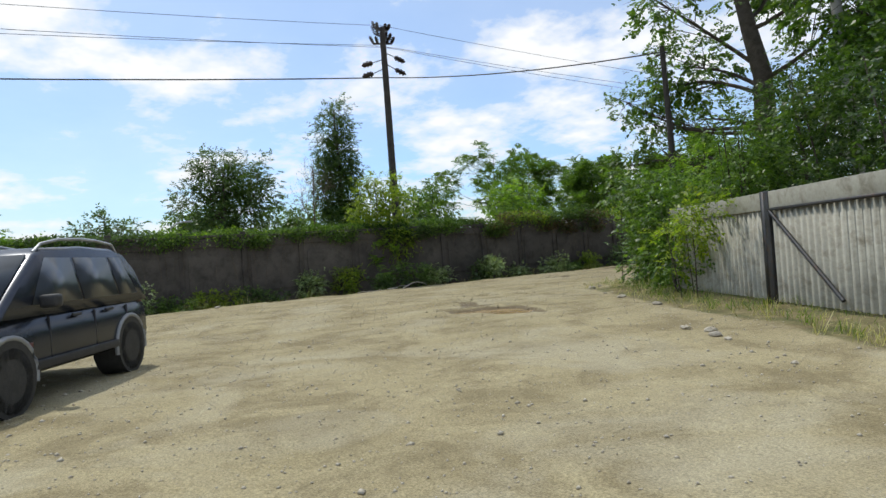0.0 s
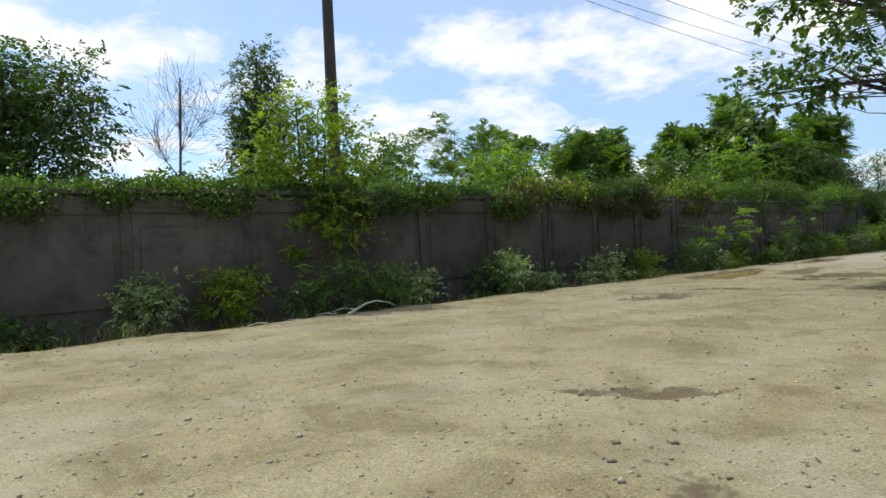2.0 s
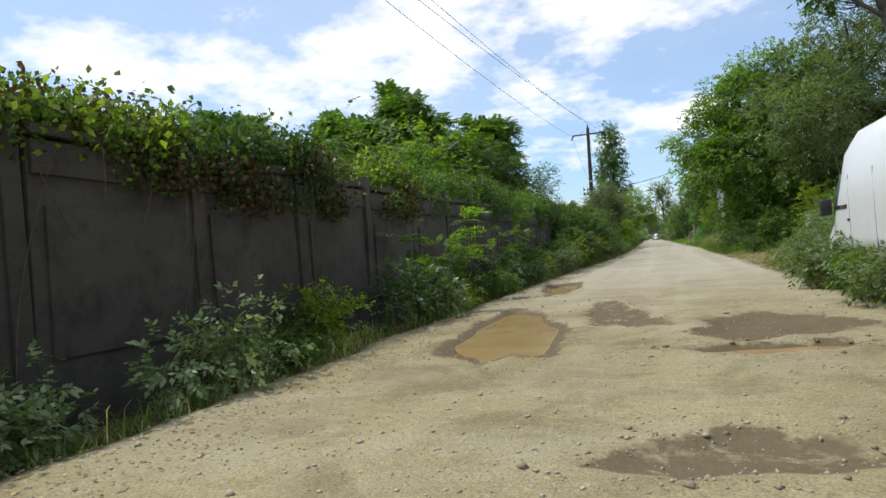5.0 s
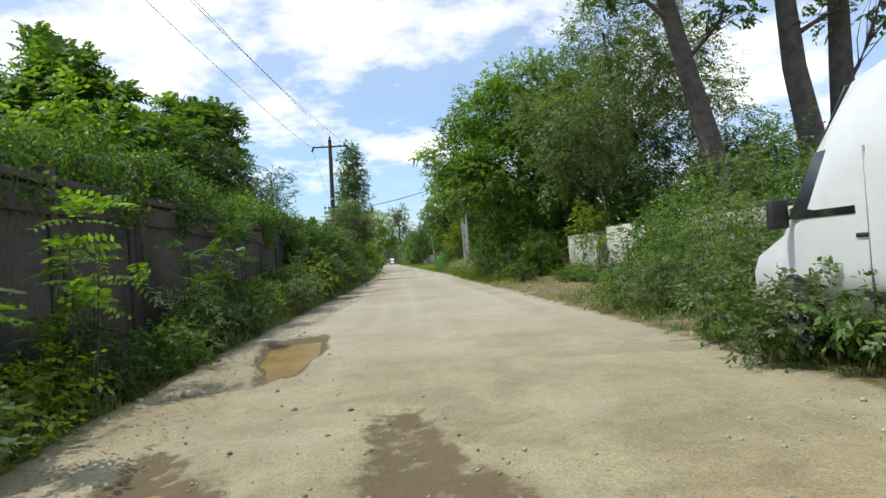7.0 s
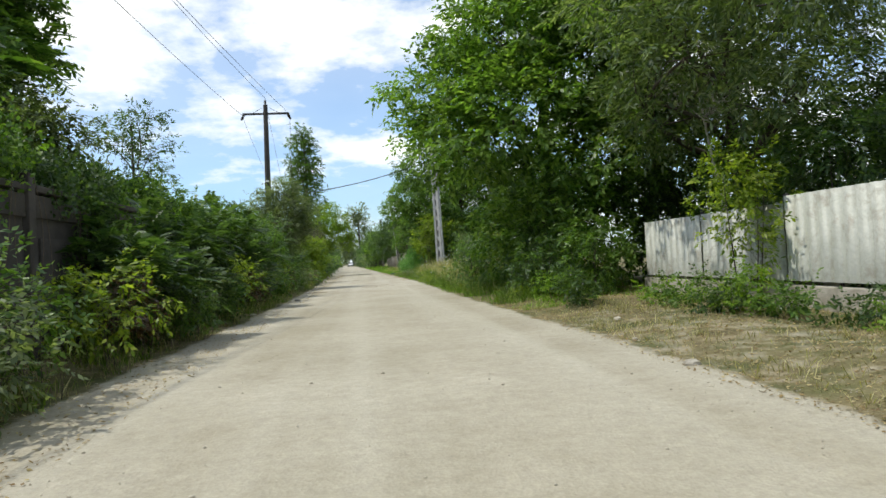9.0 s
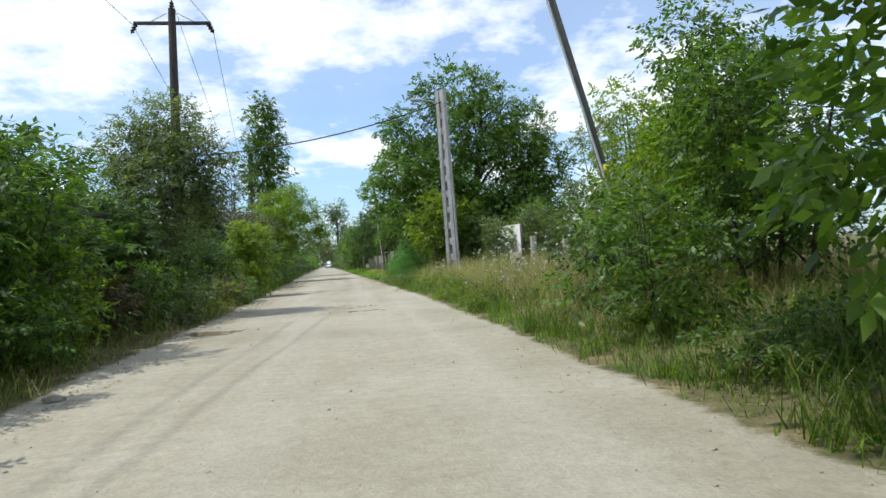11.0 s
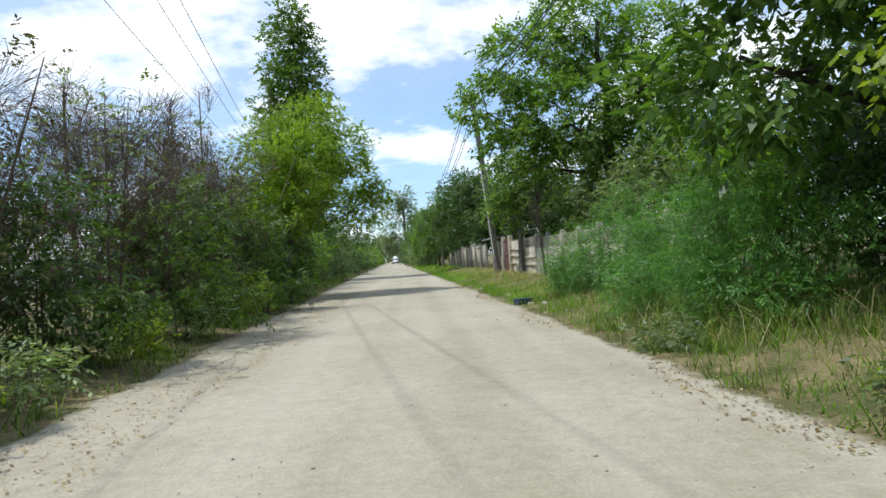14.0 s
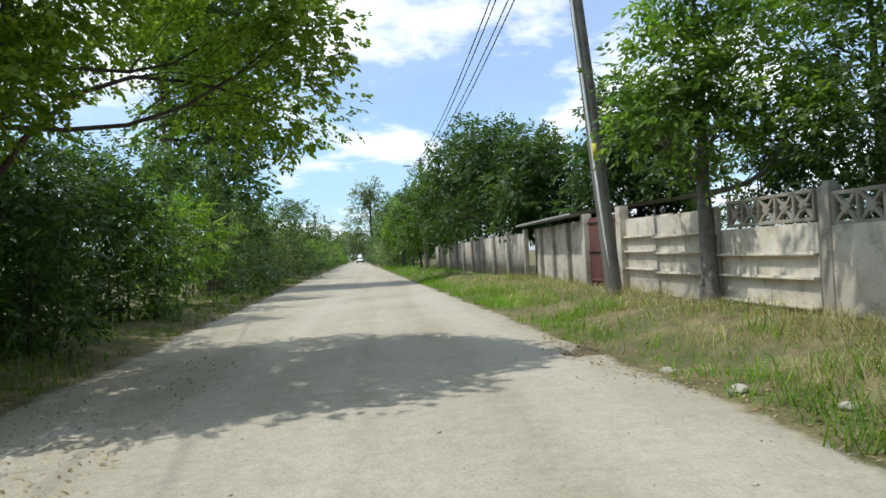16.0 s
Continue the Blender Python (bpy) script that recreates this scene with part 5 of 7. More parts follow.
# overgrown plot
for k, (x, y, h, r, mat) in enumerate([(9.9, 69.0, 6.4, 2.6, LEAF), (8.9, 71.4, 5.4, 1.6, LEAF_YELLOW), (11.0, 73.0, 4.4, 1.6, LEAF_GREY), (7.4, 67.0, 3.4, 1.5, LEAF_YELLOW), (7.9, 70.6, 2.0, 1.2, LEAF_GREY), (12.0, 80.0, 6.3, 2.1, LEAF_GREY), (7.3, 64.5, 4.0, 1.7, LEAF)]):
    shrub((x, y), crown(h, r, 0.4, 10, 820 + k, jitter=0.75), ("green climbing vine on a tree", "yellowish climbing shrub with reddish shoots", "greyish leafy bush on the plot", "yellowish bush on the overgrown plot", "half-dry greyish bush on the overgrown plot", "greyish bushy tree on the plot", "green leafy bush on the overgrown plot")[k], mat, int(3300 * h ** 0.5 * r), 0.14 if k == 0 else 0.11, 830 + k, trunk=0.05, group="overgrown plot")
# second walnut, third, and the young tree before the wall
big = [(-3.6, -1.0, 6.2, 1.9, 1.8, 1.5), (-2.6, 0.6, 8.8, 2.2, 2.0, 1.7), (-0.4, -0.6, 10.8, 2.4, 2.2, 1.6), (1.8, 0.4, 9.6, 2.3, 2.2, 1.8), (3.2, -0.4, 7.2, 2.0, 2.0, 1.7), (0.4, -1.8, 8.0, 2.4, 2.0, 1.8), (-1.8, -1.6, 5.0, 2.1, 1.9, 1.6), (0.8, -2.0, 5.2, 2.3, 2.0, 1.7), (3.6, -1.0, 4.6, 1.9, 1.8, 1.5), (-2.9, -0.8, 3.4, 1.6, 1.7, 1.2), (-0.6, -2.2, 3.2, 1.8, 1.6, 1.1), (2.2, -2.2, 3.4, 1.8, 1.6, 1.1), (4.9, 0.2, 6.0, 1.9, 1.9, 1.5), (5.6, 0.4, 4.2, 1.7, 1.7, 1.2), (4.2, 0.6, 8.6, 1.8, 1.8, 1.5)]
tree((8.0, 92.4, 0.3), big, "large walnut tree behind the lattice pole", LEAF, trunk=0.3, leaves=54000, size=0.2, aspect=0.5, per=28, spread=0.24, seed=850)
third = [(-4.4, 0.6, 6.6, 1.6, 1.6, 1.3), (-3.0, -0.5, 8.2, 2.0, 1.9, 1.5), (-0.8, 0.3, 9.4, 2.3, 2.2, 1.5), (1.6, -0.4, 8.4, 2.3, 2.2, 1.7), (3.2, 0.5, 6.4, 2.0, 2.0, 1.6), (-1.8, -1.2, 5.8, 2.1, 1.9, 1.5), (0.8, -1.8, 6.2, 2.2, 1.9, 1.6), (-3.4, 0.2, 4.8, 1.6, 1.6, 1.1), (2.4, -1.4, 4.4, 1.9, 1.7, 1.3), (0.2, -1.0, 4.0, 1.9, 1.7, 1.1)]
tree((8.3, 107.8, 0.3), third, "large walnut tree behind the concrete fence", LEAF_WALNUT, trunk=0.28, leaves=40000, size=0.19, aspect=0.5, per=28, spread=0.24, seed=851)
for k, (x, y, h, r, mat) in enumerate([(7.2, 101.5, 3.6, 1.7, LEAF_GREY), (7.0, 105.0, 3.4, 1.6, LEAF_GREY), (7.4, 98.0, 4.0, 1.8, LEAF), (6.8, 95.0, 3.0, 1.4, LEAF_BRIGHT), (7.6, 88.2, 3.2, 1.6, LEAF_DARK), (9.4, 98.5, 6.0, 2.4, LEAF_DARK), (12.5, 102, 7.0, 2.8, LEAF_DARK), (12, 93, 7.0, 2.8, LEAF_DARK), (7.4, 110.4, 4.0, 1.6, LEAF_DARK), (7.3, 113.4, 3.2, 1.5, LEAF_DARK), (7.2, 107.4, 3.2, 1.5, LEAF), (7.6, 89.6, 4.2, 1.6, LEAF_YELLOW), (10.2, 86.6, 3.6, 1.5, LEAF), (7.4, 92.6, 3.4, 1.6, LEAF_DARK), (9.6, 84.2, 3.2, 1.4, LEAF_GREY)]):
    shrub((x, y), crown(h, r, 0.6, 9, 860 + k), "leafy garden bush behind the concrete fence", mat, 6500, 0.11, 870 + k, trunk=0.025, group="bushes behind the concrete fence")
# bushes added to fill the deep shade under the walnuts, partly by dark leaf colour
for k, (x, y, h, r) in enumerate([(9.6, 90.0, 3.2, 1.9), (10.6, 93.4, 3.6, 2.0), (8.2, 94.6, 3.2, 1.6), (12.6, 89.0, 3.4, 2.0), (14.6, 97.0, 4.4, 2.4), (10.2, 102.6, 4.2, 2.2), (10.4, 106.8, 4.0, 2.2), (12.0, 110.6, 5.0, 2.6), (16.5, 104.0, 6.0, 3.0)]):
    shrub((x, y), crown(h, r, 0.0, 9, 1220 + k), "added garden undergrowth standing in for the deep shade behind the fence", (LEAF_DARK, LEAF)[k % 2], 9000, 0.13, 1230 + k, group="garden undergrowth")
shrub((5.6, 88.2), [(-0.4, -0.3, 2.0, 0.8, 0.8, 0.5), (-0.7, 0.4, 2.8, 0.8, 0.8, 0.6), (0.3, -0.5, 3.3, 0.8, 0.8, 0.6), (0.1, 0.5, 3.9, 0.8, 0.8, 0.6), (-0.2, 0.0, 1.2, 0.6, 0.6, 0.5), (0.5, 0.2, 2.4, 0.8, 0.8, 0.6)], "yellow-green box elder sapling by the lattice pole", LEAF_YELLOW, 6500, 0.13, 1240, aspect=0.6, trunk=0.03)
tree((9.4, 113.5, 0.2), crown(7.6, 2.6, 2.0, 11, 884), "leafy garden tree behind the concrete fence", LEAF, trunk=0.14, leaves=14000, size=0.16, spread=0.26, seed=885)
tree((5.15, 112.2, 0.3), [(-0.4, -0.3, 2.9, 0.75, 0.8, 0.6), (-0.35, 0.2, 4.0, 0.85, 0.9, 0.7), (0.5, -0.3, 3.4, 0.9, 0.9, 0.7), (0.9, 0.3, 4.6, 1.0, 0.9, 0.7), (0.2, 0.4, 5.3, 0.9, 0.9, 0.6), (-0.85, 0.4, 3.1, 0.5, 0.6, 0.45), (1.3, -0.5, 2.9, 0.6, 0.6, 0.5)], "small crooked fruit tree before the concrete fence", LEAF_WALNUT, BARK_GREY, trunk=0.15, leaves=8500, size=0.14, aspect=0.48, per=22, spread=0.22, seed=880, lean=(0.2, 0), fork=0.5)
tree((5.05, 106.4, 0.3), [(-0.2, 0, 2.6, 0.6, 0.7, 0.7), (0.2, 0.6, 3.4, 0.6, 0.7, 0.7)], "half-bare young tree before the fence", LEAF_GREY, BARK, trunk=0.07, leaves=500, size=0.09, seed=881, twigs=60)
for k, (x, y, h, r, mat) in enumerate([(6.3, 127.0, 5.8, 2.2, LEAF_DARK), (5.9, 132.5, 7.4, 2.5, LEAF_DARK), (5.4, 139.5, 8.2, 2.7, LEAF_DARK), (4.6, 146.0, 7.4, 2.5, LEAF), (3.4, 153.0, 6.6, 2.4, LEAF_DARK), (3.2, 160.0, 6.4, 2.3, LEAF_BRIGHT), (2.6, 167.0, 7.4, 2.6, LEAF), (8.4, 122, 6.0, 2.3, LEAF_DARK)]):
    tree((x, y, 0.2), crown(h, r, 1.5, 10, 890 + k, jitter=0.75), "round-crowned fruit tree by the roadside fence", mat, trunk=0.13, leaves=16000, size=0.2, per=22, spread=0.3, seed=900 + k, group="roadside fruit trees")
far = [(rx * 1.35, 0.6 * rx, z, 2.8, 2.4, 2.6) for rx, z in ((-4, 10), (-2.2, 15), (0, 18.5), (2.2, 16), (4.2, 11), (-3.2, 6), (1.5, 12), (3.0, 7), (0, 22), (-1.5, 20.5))]
tree((-0.9, 290.0, 0), far, "big spreading poplar at the lane's far end", LEAF_GREY, trunk=0.6, leaves=9000, size=0.6, per=24, spread=0.8, seed=920, twigs=60)
# distance haze is put into the greyish leaf colour of these trees
for k, (a, b) in enumerate([(-3, 340), (1, 352), (6, 345), (10, 360), (-8, 350), (-13, 342), (-20, 356)]):
    tree((a - 4, b, 0), crown(rng_f.uniform(9, 16), rng_f.uniform(4, 6), 1, 8, 930 + k), "tree at the far end, haze put into its greyish leaf colour", LEAF_GREY, trunk=0.3, leaves=1500, size=0.9, per=16, spread=0.9, seed=950 + k, group="far trees", twigs=6)
# ---- poles, cables ----


def insulator(c, axis=(0, 0, 1), s=1.0):
    g = Geo()
    a = np.array(axis, float)
    c = np.array(c, float)
    for k, r in enumerate((0.05, 0.075, 0.05, 0.08, 0.05, 0.07, 0.03)):
        g.disc(c + a * 0.045 * k * s, a, r * s, 0.035 * s, 10, r * 0.7 * s)
    return g


def cable(name, a, b, sag, r, label, group="overhead cables", n=18):
    a, b = np.array(a, float), np.array(b, float)
    t = np.linspace(0, 1, n)[:, None]
    p = a * (1 - t) + b * t
    p[:, 2] -= (sag * 4 * t * (1 - t))[:, 0]
    o = Geo().tube(p, r, 5).part(name, WIRE)
    return tagged(o, label, "cable", group)


def pole_one():
    o = thing("utility_pole", (-10.6, 17.6, 0), "tall dark tarred utility pole with clustered black insulators at its head", "utility pole")
    Geo().tube([(0, 0, -0.3), (0.02, 0, 5), (-0.04, 0.03, 10), (-0.1, 0.05, 14.6)], [0.23, 0.21, 0.185, 0.16], 14).part("shaft", POLE_DARK, o, smooth=True)
    for z, w, turn in ((14.45, 0.8, 0), (14.05, 1.4, 25), (13.65, 1.1, -20)):
        Geo().box((-0.1, 0, z), (0.08, w, 0.08), rz=turn).part("crossarm", METAL_DARK, o)
        a = radians(turn)
        for s in (-0.95, -0.5, 0.5, 0.95):
            insulator((-0.1 - math.sin(a) * s * w / 2, math.cos(a) * s * w / 2, z + 0.04), (-0.25 * math.sin(a) * s, 0.45 * s, 0.85), 1.6).part("insulator", CERAMIC, o, smooth=True)
    for s, d in ((-1, 0.1), (1, -0.1), (1, 0.55), (-1, -0.45)):
        Geo().tube([(-0.1, s * 0.15, 12.6 + d), (-0.1, s * 0.75, 12.35 + d * 1.1)], 0.025, 6).part("bracket", METAL_DARK, o)
        insulator((-0.1, s * 0.8, 12.33 + d * 1.1), (0, s * 0.93, -0.3), 2.3).part("strain_insulator", CERAMIC, o, smooth=True)


def pole_two():
    o = thing("utility_pole", (-6.6, 85.2, -0.3), "dark weathered utility pole carrying a small transformer and fuse brackets", "utility pole")
    Geo().tube([(0, 0, -0.3), (0.1, 0, 4), (0.2, 0, 8), (0.3, 0, 13.5)], [0.26, 0.23, 0.2, 0.155], 14).part("shaft", POLE_DARK, o, smooth=True)
    Geo().box((0.3, 0, 12.85), (3.3, 0.12, 0.14)).part("crossarm", METAL_DARK, o, bevel=0.01)
    for s in (-1.55, 1.55):
        insulator((0.3 + s, 0, 12.8), (s * 0.3, 0, -0.88), 1.6).part("insulator", CERAMIC, o, smooth=True)
        Geo().tube([(0.3 + s * 0.15, 0, 13.3), (0.3 + s * 0.6, 0, 12.92)], 0.015, 5).part("stay", METAL_DARK, o)
    insulator((0.3, 0, 13.45), (0, 0, 1), 1.5).part("insulator", CERAMIC, o, smooth=True)
    Geo().box((-0.1, -0.22, 6.55), (1.05, 0.08, 0.08)).part("bracket_arm", METAL_DARK, o)
    for x in (-0.58, -0.2, 0.44):
        Geo().box((x, -0.24, 6.9), (0.035, 0.05, 0.78)).part("fuse_bar", METAL_DARK, o)
        for z in (6.68, 7.08):
            Geo().tube([(x + 0.02, -0.26, z), (x + 0.06, -0.26, z), (x + 0.14, -0.26, z), (x + 0.18, -0.26, z)], [0.05, 0.1, 0.1, 0.05], 12).part("fuse_insulator", CERAMIC, o, smooth=True)
        Geo().tube([(x, -0.24, 7.28), (x + 0.02, -0.24, 7.48)], 0.012, 5).part("terminal", METAL_DARK, o)
    tx = Geo().box((-0.1, -0.35, 5.25), (0.75, 0.55, 0.72)).part("transformer", TX_GREY, o, "grey pole-mounted transformer tank", bevel=0.04)
    for k in range(6):
        Geo().box((-0.43 + k * 0.13, -0.67, 5.2), (0.03, 0.1, 0.55)).part("cooling_fin", TX_GREY, tx)
    for k in range(3):
        insulator((-0.3 + k * 0.2, -0.35, 5.62), (0, 0, 1), 1.3).part("bushing", CERAMIC, tx, smooth=True)
    Geo().box((-0.15, -0.3, 4.84), (1.15, 0.5, 0.08)).part("platform", METAL_DARK, o)
    Geo().tube([(-0.6, -0.3, 4.8), (0.1, -0.05, 4.0)], 0.03, 6).part("strut", METAL_DARK, o)
    Geo().tube([(0.75, -0.15, 5.3), (0.85, -0.15, 4.6), (1.05, -0.1, 3.2)], 0.05, 8).part("conduit", METAL_DARK, o)
    Geo().box((0.55, -0.12, 4.6), (0.6, 0.06, 0.06)).part("clamp", METAL_DARK, o)
    # the pole's painted mark, not legible
    for k in range(5):
        Geo().box((0.08 + k * 0.05, -0.195, 7.9), (0.03, 0.012, 0.12)).part("mark", WHITE_PLASTIC, o)
    Geo().tube([(0.5, 0.0, 6.75), (0.72, 0, 6.55), (0.74, 0, 6.1), (0.5, 0, 5.8), (0.22, 0, 5.75)], 0.022, 6).part("cable_loop", WIRE, o)


def lattice_pole(at, h, lean, label, lamp=True):
    o = thing("lattice_pole", at, label, "street lamp" if lamp else "utility pole")
    o.matrix_world = pose(*at, 0, lean, -42)
    wb, wt, db, dt = 0.3, 0.24, 0.17, 0.12          # half widths and half depths, foot and top
    for s in (-1, 1):
        ring = lambda z, w, d: [(s * w, -d, z), (s * w, d, z), (s * (w - 0.19), d, z), (s * (w - 0.19), -d, z)]
        g = Geo()
        g.add(ring(-0.3, wb, db) + ring(h, wt, dt), [(0, 1, 2, 3), (4, 7, 6, 5), (0, 4, 5, 1), (1, 5, 6, 2), (2, 6, 7, 3), (3, 7, 4, 0)])
        g.part("leg", POLE_CONC, o, bevel=0.012)
    n = int(h / 0.78)
    for k in range(n):
        z = 0.2 + k * 0.78
        w = wb + (wt - wb) * z / h
        Geo().box((0, 0, z), (2 * w - 0.36, 0.2, 0.34)).part("rung", POLE_CONC, o, bevel=0.015)
    Geo().box((0, 0.0, h * 0.93), (0.18, 0.14, h * 0.13)).part("web", POLE_CONC, o)
    Geo().box((wb - 0.045, 0.0, 1.75), (0.02, 0.2, 0.42)).part("mark", YELLOW, o, "faded yellow paint mark")
    Geo().tube([(wb + 0.01, -0.03, 0.3), (0.25, -0.03, 4), (0.2, -0.03, h * 0.9)], 0.03, 6).part("conduit", WHITE_PLASTIC, o)
    if lamp:
        arm = Geo().tube([(-0.12, 0, h - 0.75), (-0.4, -0.22, h - 0.5), (-0.8, -0.45, h - 0.4)], 0.03, 7).part("arm", GALV, o)
        Geo().box((-1.05, -0.6, h - 0.38), (0.62, 0.24, 0.13), rz=29, ry=6).part("lamp_head", GALV, o, "pale street lamp head", bevel=0.04)
    return o


def plain_pole(at, h, top_dx, label, lamp=False, thick=1.0):
    o = thing("utility_pole", at, label, "utility pole")
    Geo().tube([(0, 0, -0.3), (top_dx * 0.5, 0, h / 2), (top_dx, 0, h)], [0.17 * thick, 0.145 * thick, 0.115 * thick], 8).part("shaft", POLE_OLD, o)
    Geo().tube([(-0.12, -0.1, 0.2), (-0.12 + top_dx * 0.5, -0.1, h / 2), (top_dx - 0.1, -0.09, h * 0.95)], 0.03, 6).part("conduit", WHITE_PLASTIC if not lamp else METAL_DARK, o)
    Geo().box((-0.1 + top_dx * 0.3, -0.13, h * 0.33), (0.1, 0.02, 0.3)).part("mark", YELLOW, o, "faded yellow paint mark")
    for k in range(2):
        Geo().box((top_dx, 0, h - 0.2 - 0.35 * k), (0.6, 0.06, 0.06)).part("bracket", METAL_DARK, o)
        for s in (-0.26, 0.26):
            insulator((top_dx + s, 0, h - 0.17 - 0.35 * k), (0, 0, 1), 0.9).part("insulator", WHITE_PLASTIC, o)
    if lamp:
        Geo().tube([(top_dx, 0, h - 0.9), (top_dx - 0.8, -0.1, h - 0.6)], 0.025, 6).part("arm", GALV, o)
        Geo().box((top_dx - 1.05, -0.1, h - 0.58), (0.55, 0.2, 0.1)).part("lamp_head", GALV, o, bevel=0.03)
    return o


pole_one()
pole_two()
lattice_pole((6.05, 86.2, 0.3), 9.3, -1.2, "pale lattice concrete street lamp pole on the grassy bank")
plain_pole((4.45, 114.4, 0.2), 9.0, -0.75, "leaning grey concrete utility pole by the gate")
plain_pole((3.6, 150.0, 0.2), 8.5, -0.1, "grey concrete utility pole with a lamp among the trees", True)
plain_pole((2.0, 190.0, 0.2), 8.5, 0.0, "grey concrete utility pole far along the lane", True)
plain_pole((-9.6, 205.0, 0.0), 9.0, 0.0, "far utility pole above the hedge")
plain_pole((-11.6, 150.0, 0.0), 8.5, 0.0, "utility pole behind the thicket")
plain_pole((7.95, 70.2, 0.2), 9.0, -2.3, "brownish utility pole among the vines", False, 0.72)
o = thing("utility_pole", (5.3, 21.4, 0.0), "dark weathered wooden utility pole at the lane's corner", "utility pole")
Geo().tube([(0, 0, -0.3), (-0.05, 0, 4.5), (-0.15, 0.0, 8.9)], [0.15, 0.13, 0.1], 10).part("shaft", POLE_DARK, o, smooth=True)
Geo().box((-0.15, -0.08, 8.6), (0.5, 0.06, 0.06)).part("bracket", METAL_DARK, o)
o = thing("utility_pole", (12.7, 20.0, 0.0), "pale grey concrete utility pole behind the sheet gate", "utility pole")
Geo().tube([(0, 0, -0.3), (-0.3, 0, 4.5), (-0.6, 0.0, 9.2)], [0.19, 0.16, 0.13], 10).part("shaft", POLE_CONC, o, smooth=True)
Geo().box((-0.6, 0, 9.0), (0.5, 0.07, 0.07)).part("bracket", METAL_DARK, o)
o = thing("street_lamp", (-9.0, 5.2, 0.0), "thin grey street lamp with a curved arm behind the wall", "street lamp")
Geo().tube([(0, 0, -0.2), (0, 0, 3.0), (0.02, 0.08, 3.35), (0.03, 0.35, 3.6), (0.03, 0.7, 3.66)], [0.05, 0.04, 0.03, 0.028, 0.026], 8).part("pole", GALV, o, smooth=True)
Geo().box((0.03, 0.85, 3.65), (0.14, 0.36, 0.08)).part("lamp_head", GALV, o, bevel=0.02)
for z, dx in ((12.5, -1.7), (12.5, 1.7), (13.7, 0.0)):
    cable("power_line", (-10.7, 17.6 + dx * 0.35, z + 1.0), (-6.3 + dx, 85.2, z), 0.9, 0.013, "thin overhead power line between the tall poles")
    cable("power_line", (-10.7, 17.6 + dx * 0.35, z + 1.0), (-16.0 + dx, -60, z), 1.2, 0.013, "thin overhead power line between the tall poles")
    cable("power_line", (-6.3 + dx, 85.2, z), (-11.6, 150, 8.3), 1.0, 0.012, "thin overhead power line between the tall poles")
cable("thick_cable", (-10.7, 17.6, 11.7), (-22, -70, 11.6), 1.6, 0.035, "thick black overhead cable on the tall pole")
cable("thick_cable", (-10.7, 17.6, 11.7), (5.1, 21.4, 8.7), 0.3, 0.03, "thick black overhead cable on the tall pole")
cable("thick_cable", (-6.2, 85.2, 6.5), (5.95, 86.2, 9.0), 0.5, 0.03, "thick black cable crossing the lane to the lamp pole")
for k, (dx, dz) in enumerate(((-0.26, 0), (0.26, 0), (-0.26, -0.35), (0.26, -0.35))):
    cable("power_line", (5.9 + dx * 0.4, 86.2, 9.1 + dz), (3.7 + dx, 114.4, 8.95 + dz), 0.6, 0.019, "overhead wire along the roadside poles")
    cable("power_line", (3.7 + dx, 114.4, 8.95 + dz), (3.5 + dx, 150, 8.4 + dz), 0.7, 0.019, "overhead wire along the roadside poles")
    cable("power_line", (3.5 + dx, 150, 8.4 + dz), (2.0 + dx, 190, 8.4 + dz), 0.7, 0.019, "overhead wire along the roadside poles")
cable("service_cable", (3.5, 114.4, 7.6), (11, 108, 5.0), 0.3, 0.014, "service cable to a house behind the fence")

# ---- vehicles ----


def loft(g, rings, close=True):
    """Skins rings of equal point count; the ends are capped."""
    r = np.array(rings, float)
    n, k, _ = r.shape
    i, j = np.meshgrid(np.arange(n - 1), np.arange(k), indexing="ij")
    g.add(r.reshape(-1, 3), np.stack([i * k + j, i * k + (j + 1) % k, (i + 1) * k + (j + 1) % k, (i + 1) * k + j], -1).reshape(-1, 4))
    for e, s in ((0, 1), (n - 1, -1)):
        c = r[e].mean(0)
        f = [(k, a, (a + 1) % k, (a + 1) % k) if s < 0 else (k, (a + 1) % k, a, a) for a in range(k)]
        g.add(np.concatenate([r[e], [c]]), f)


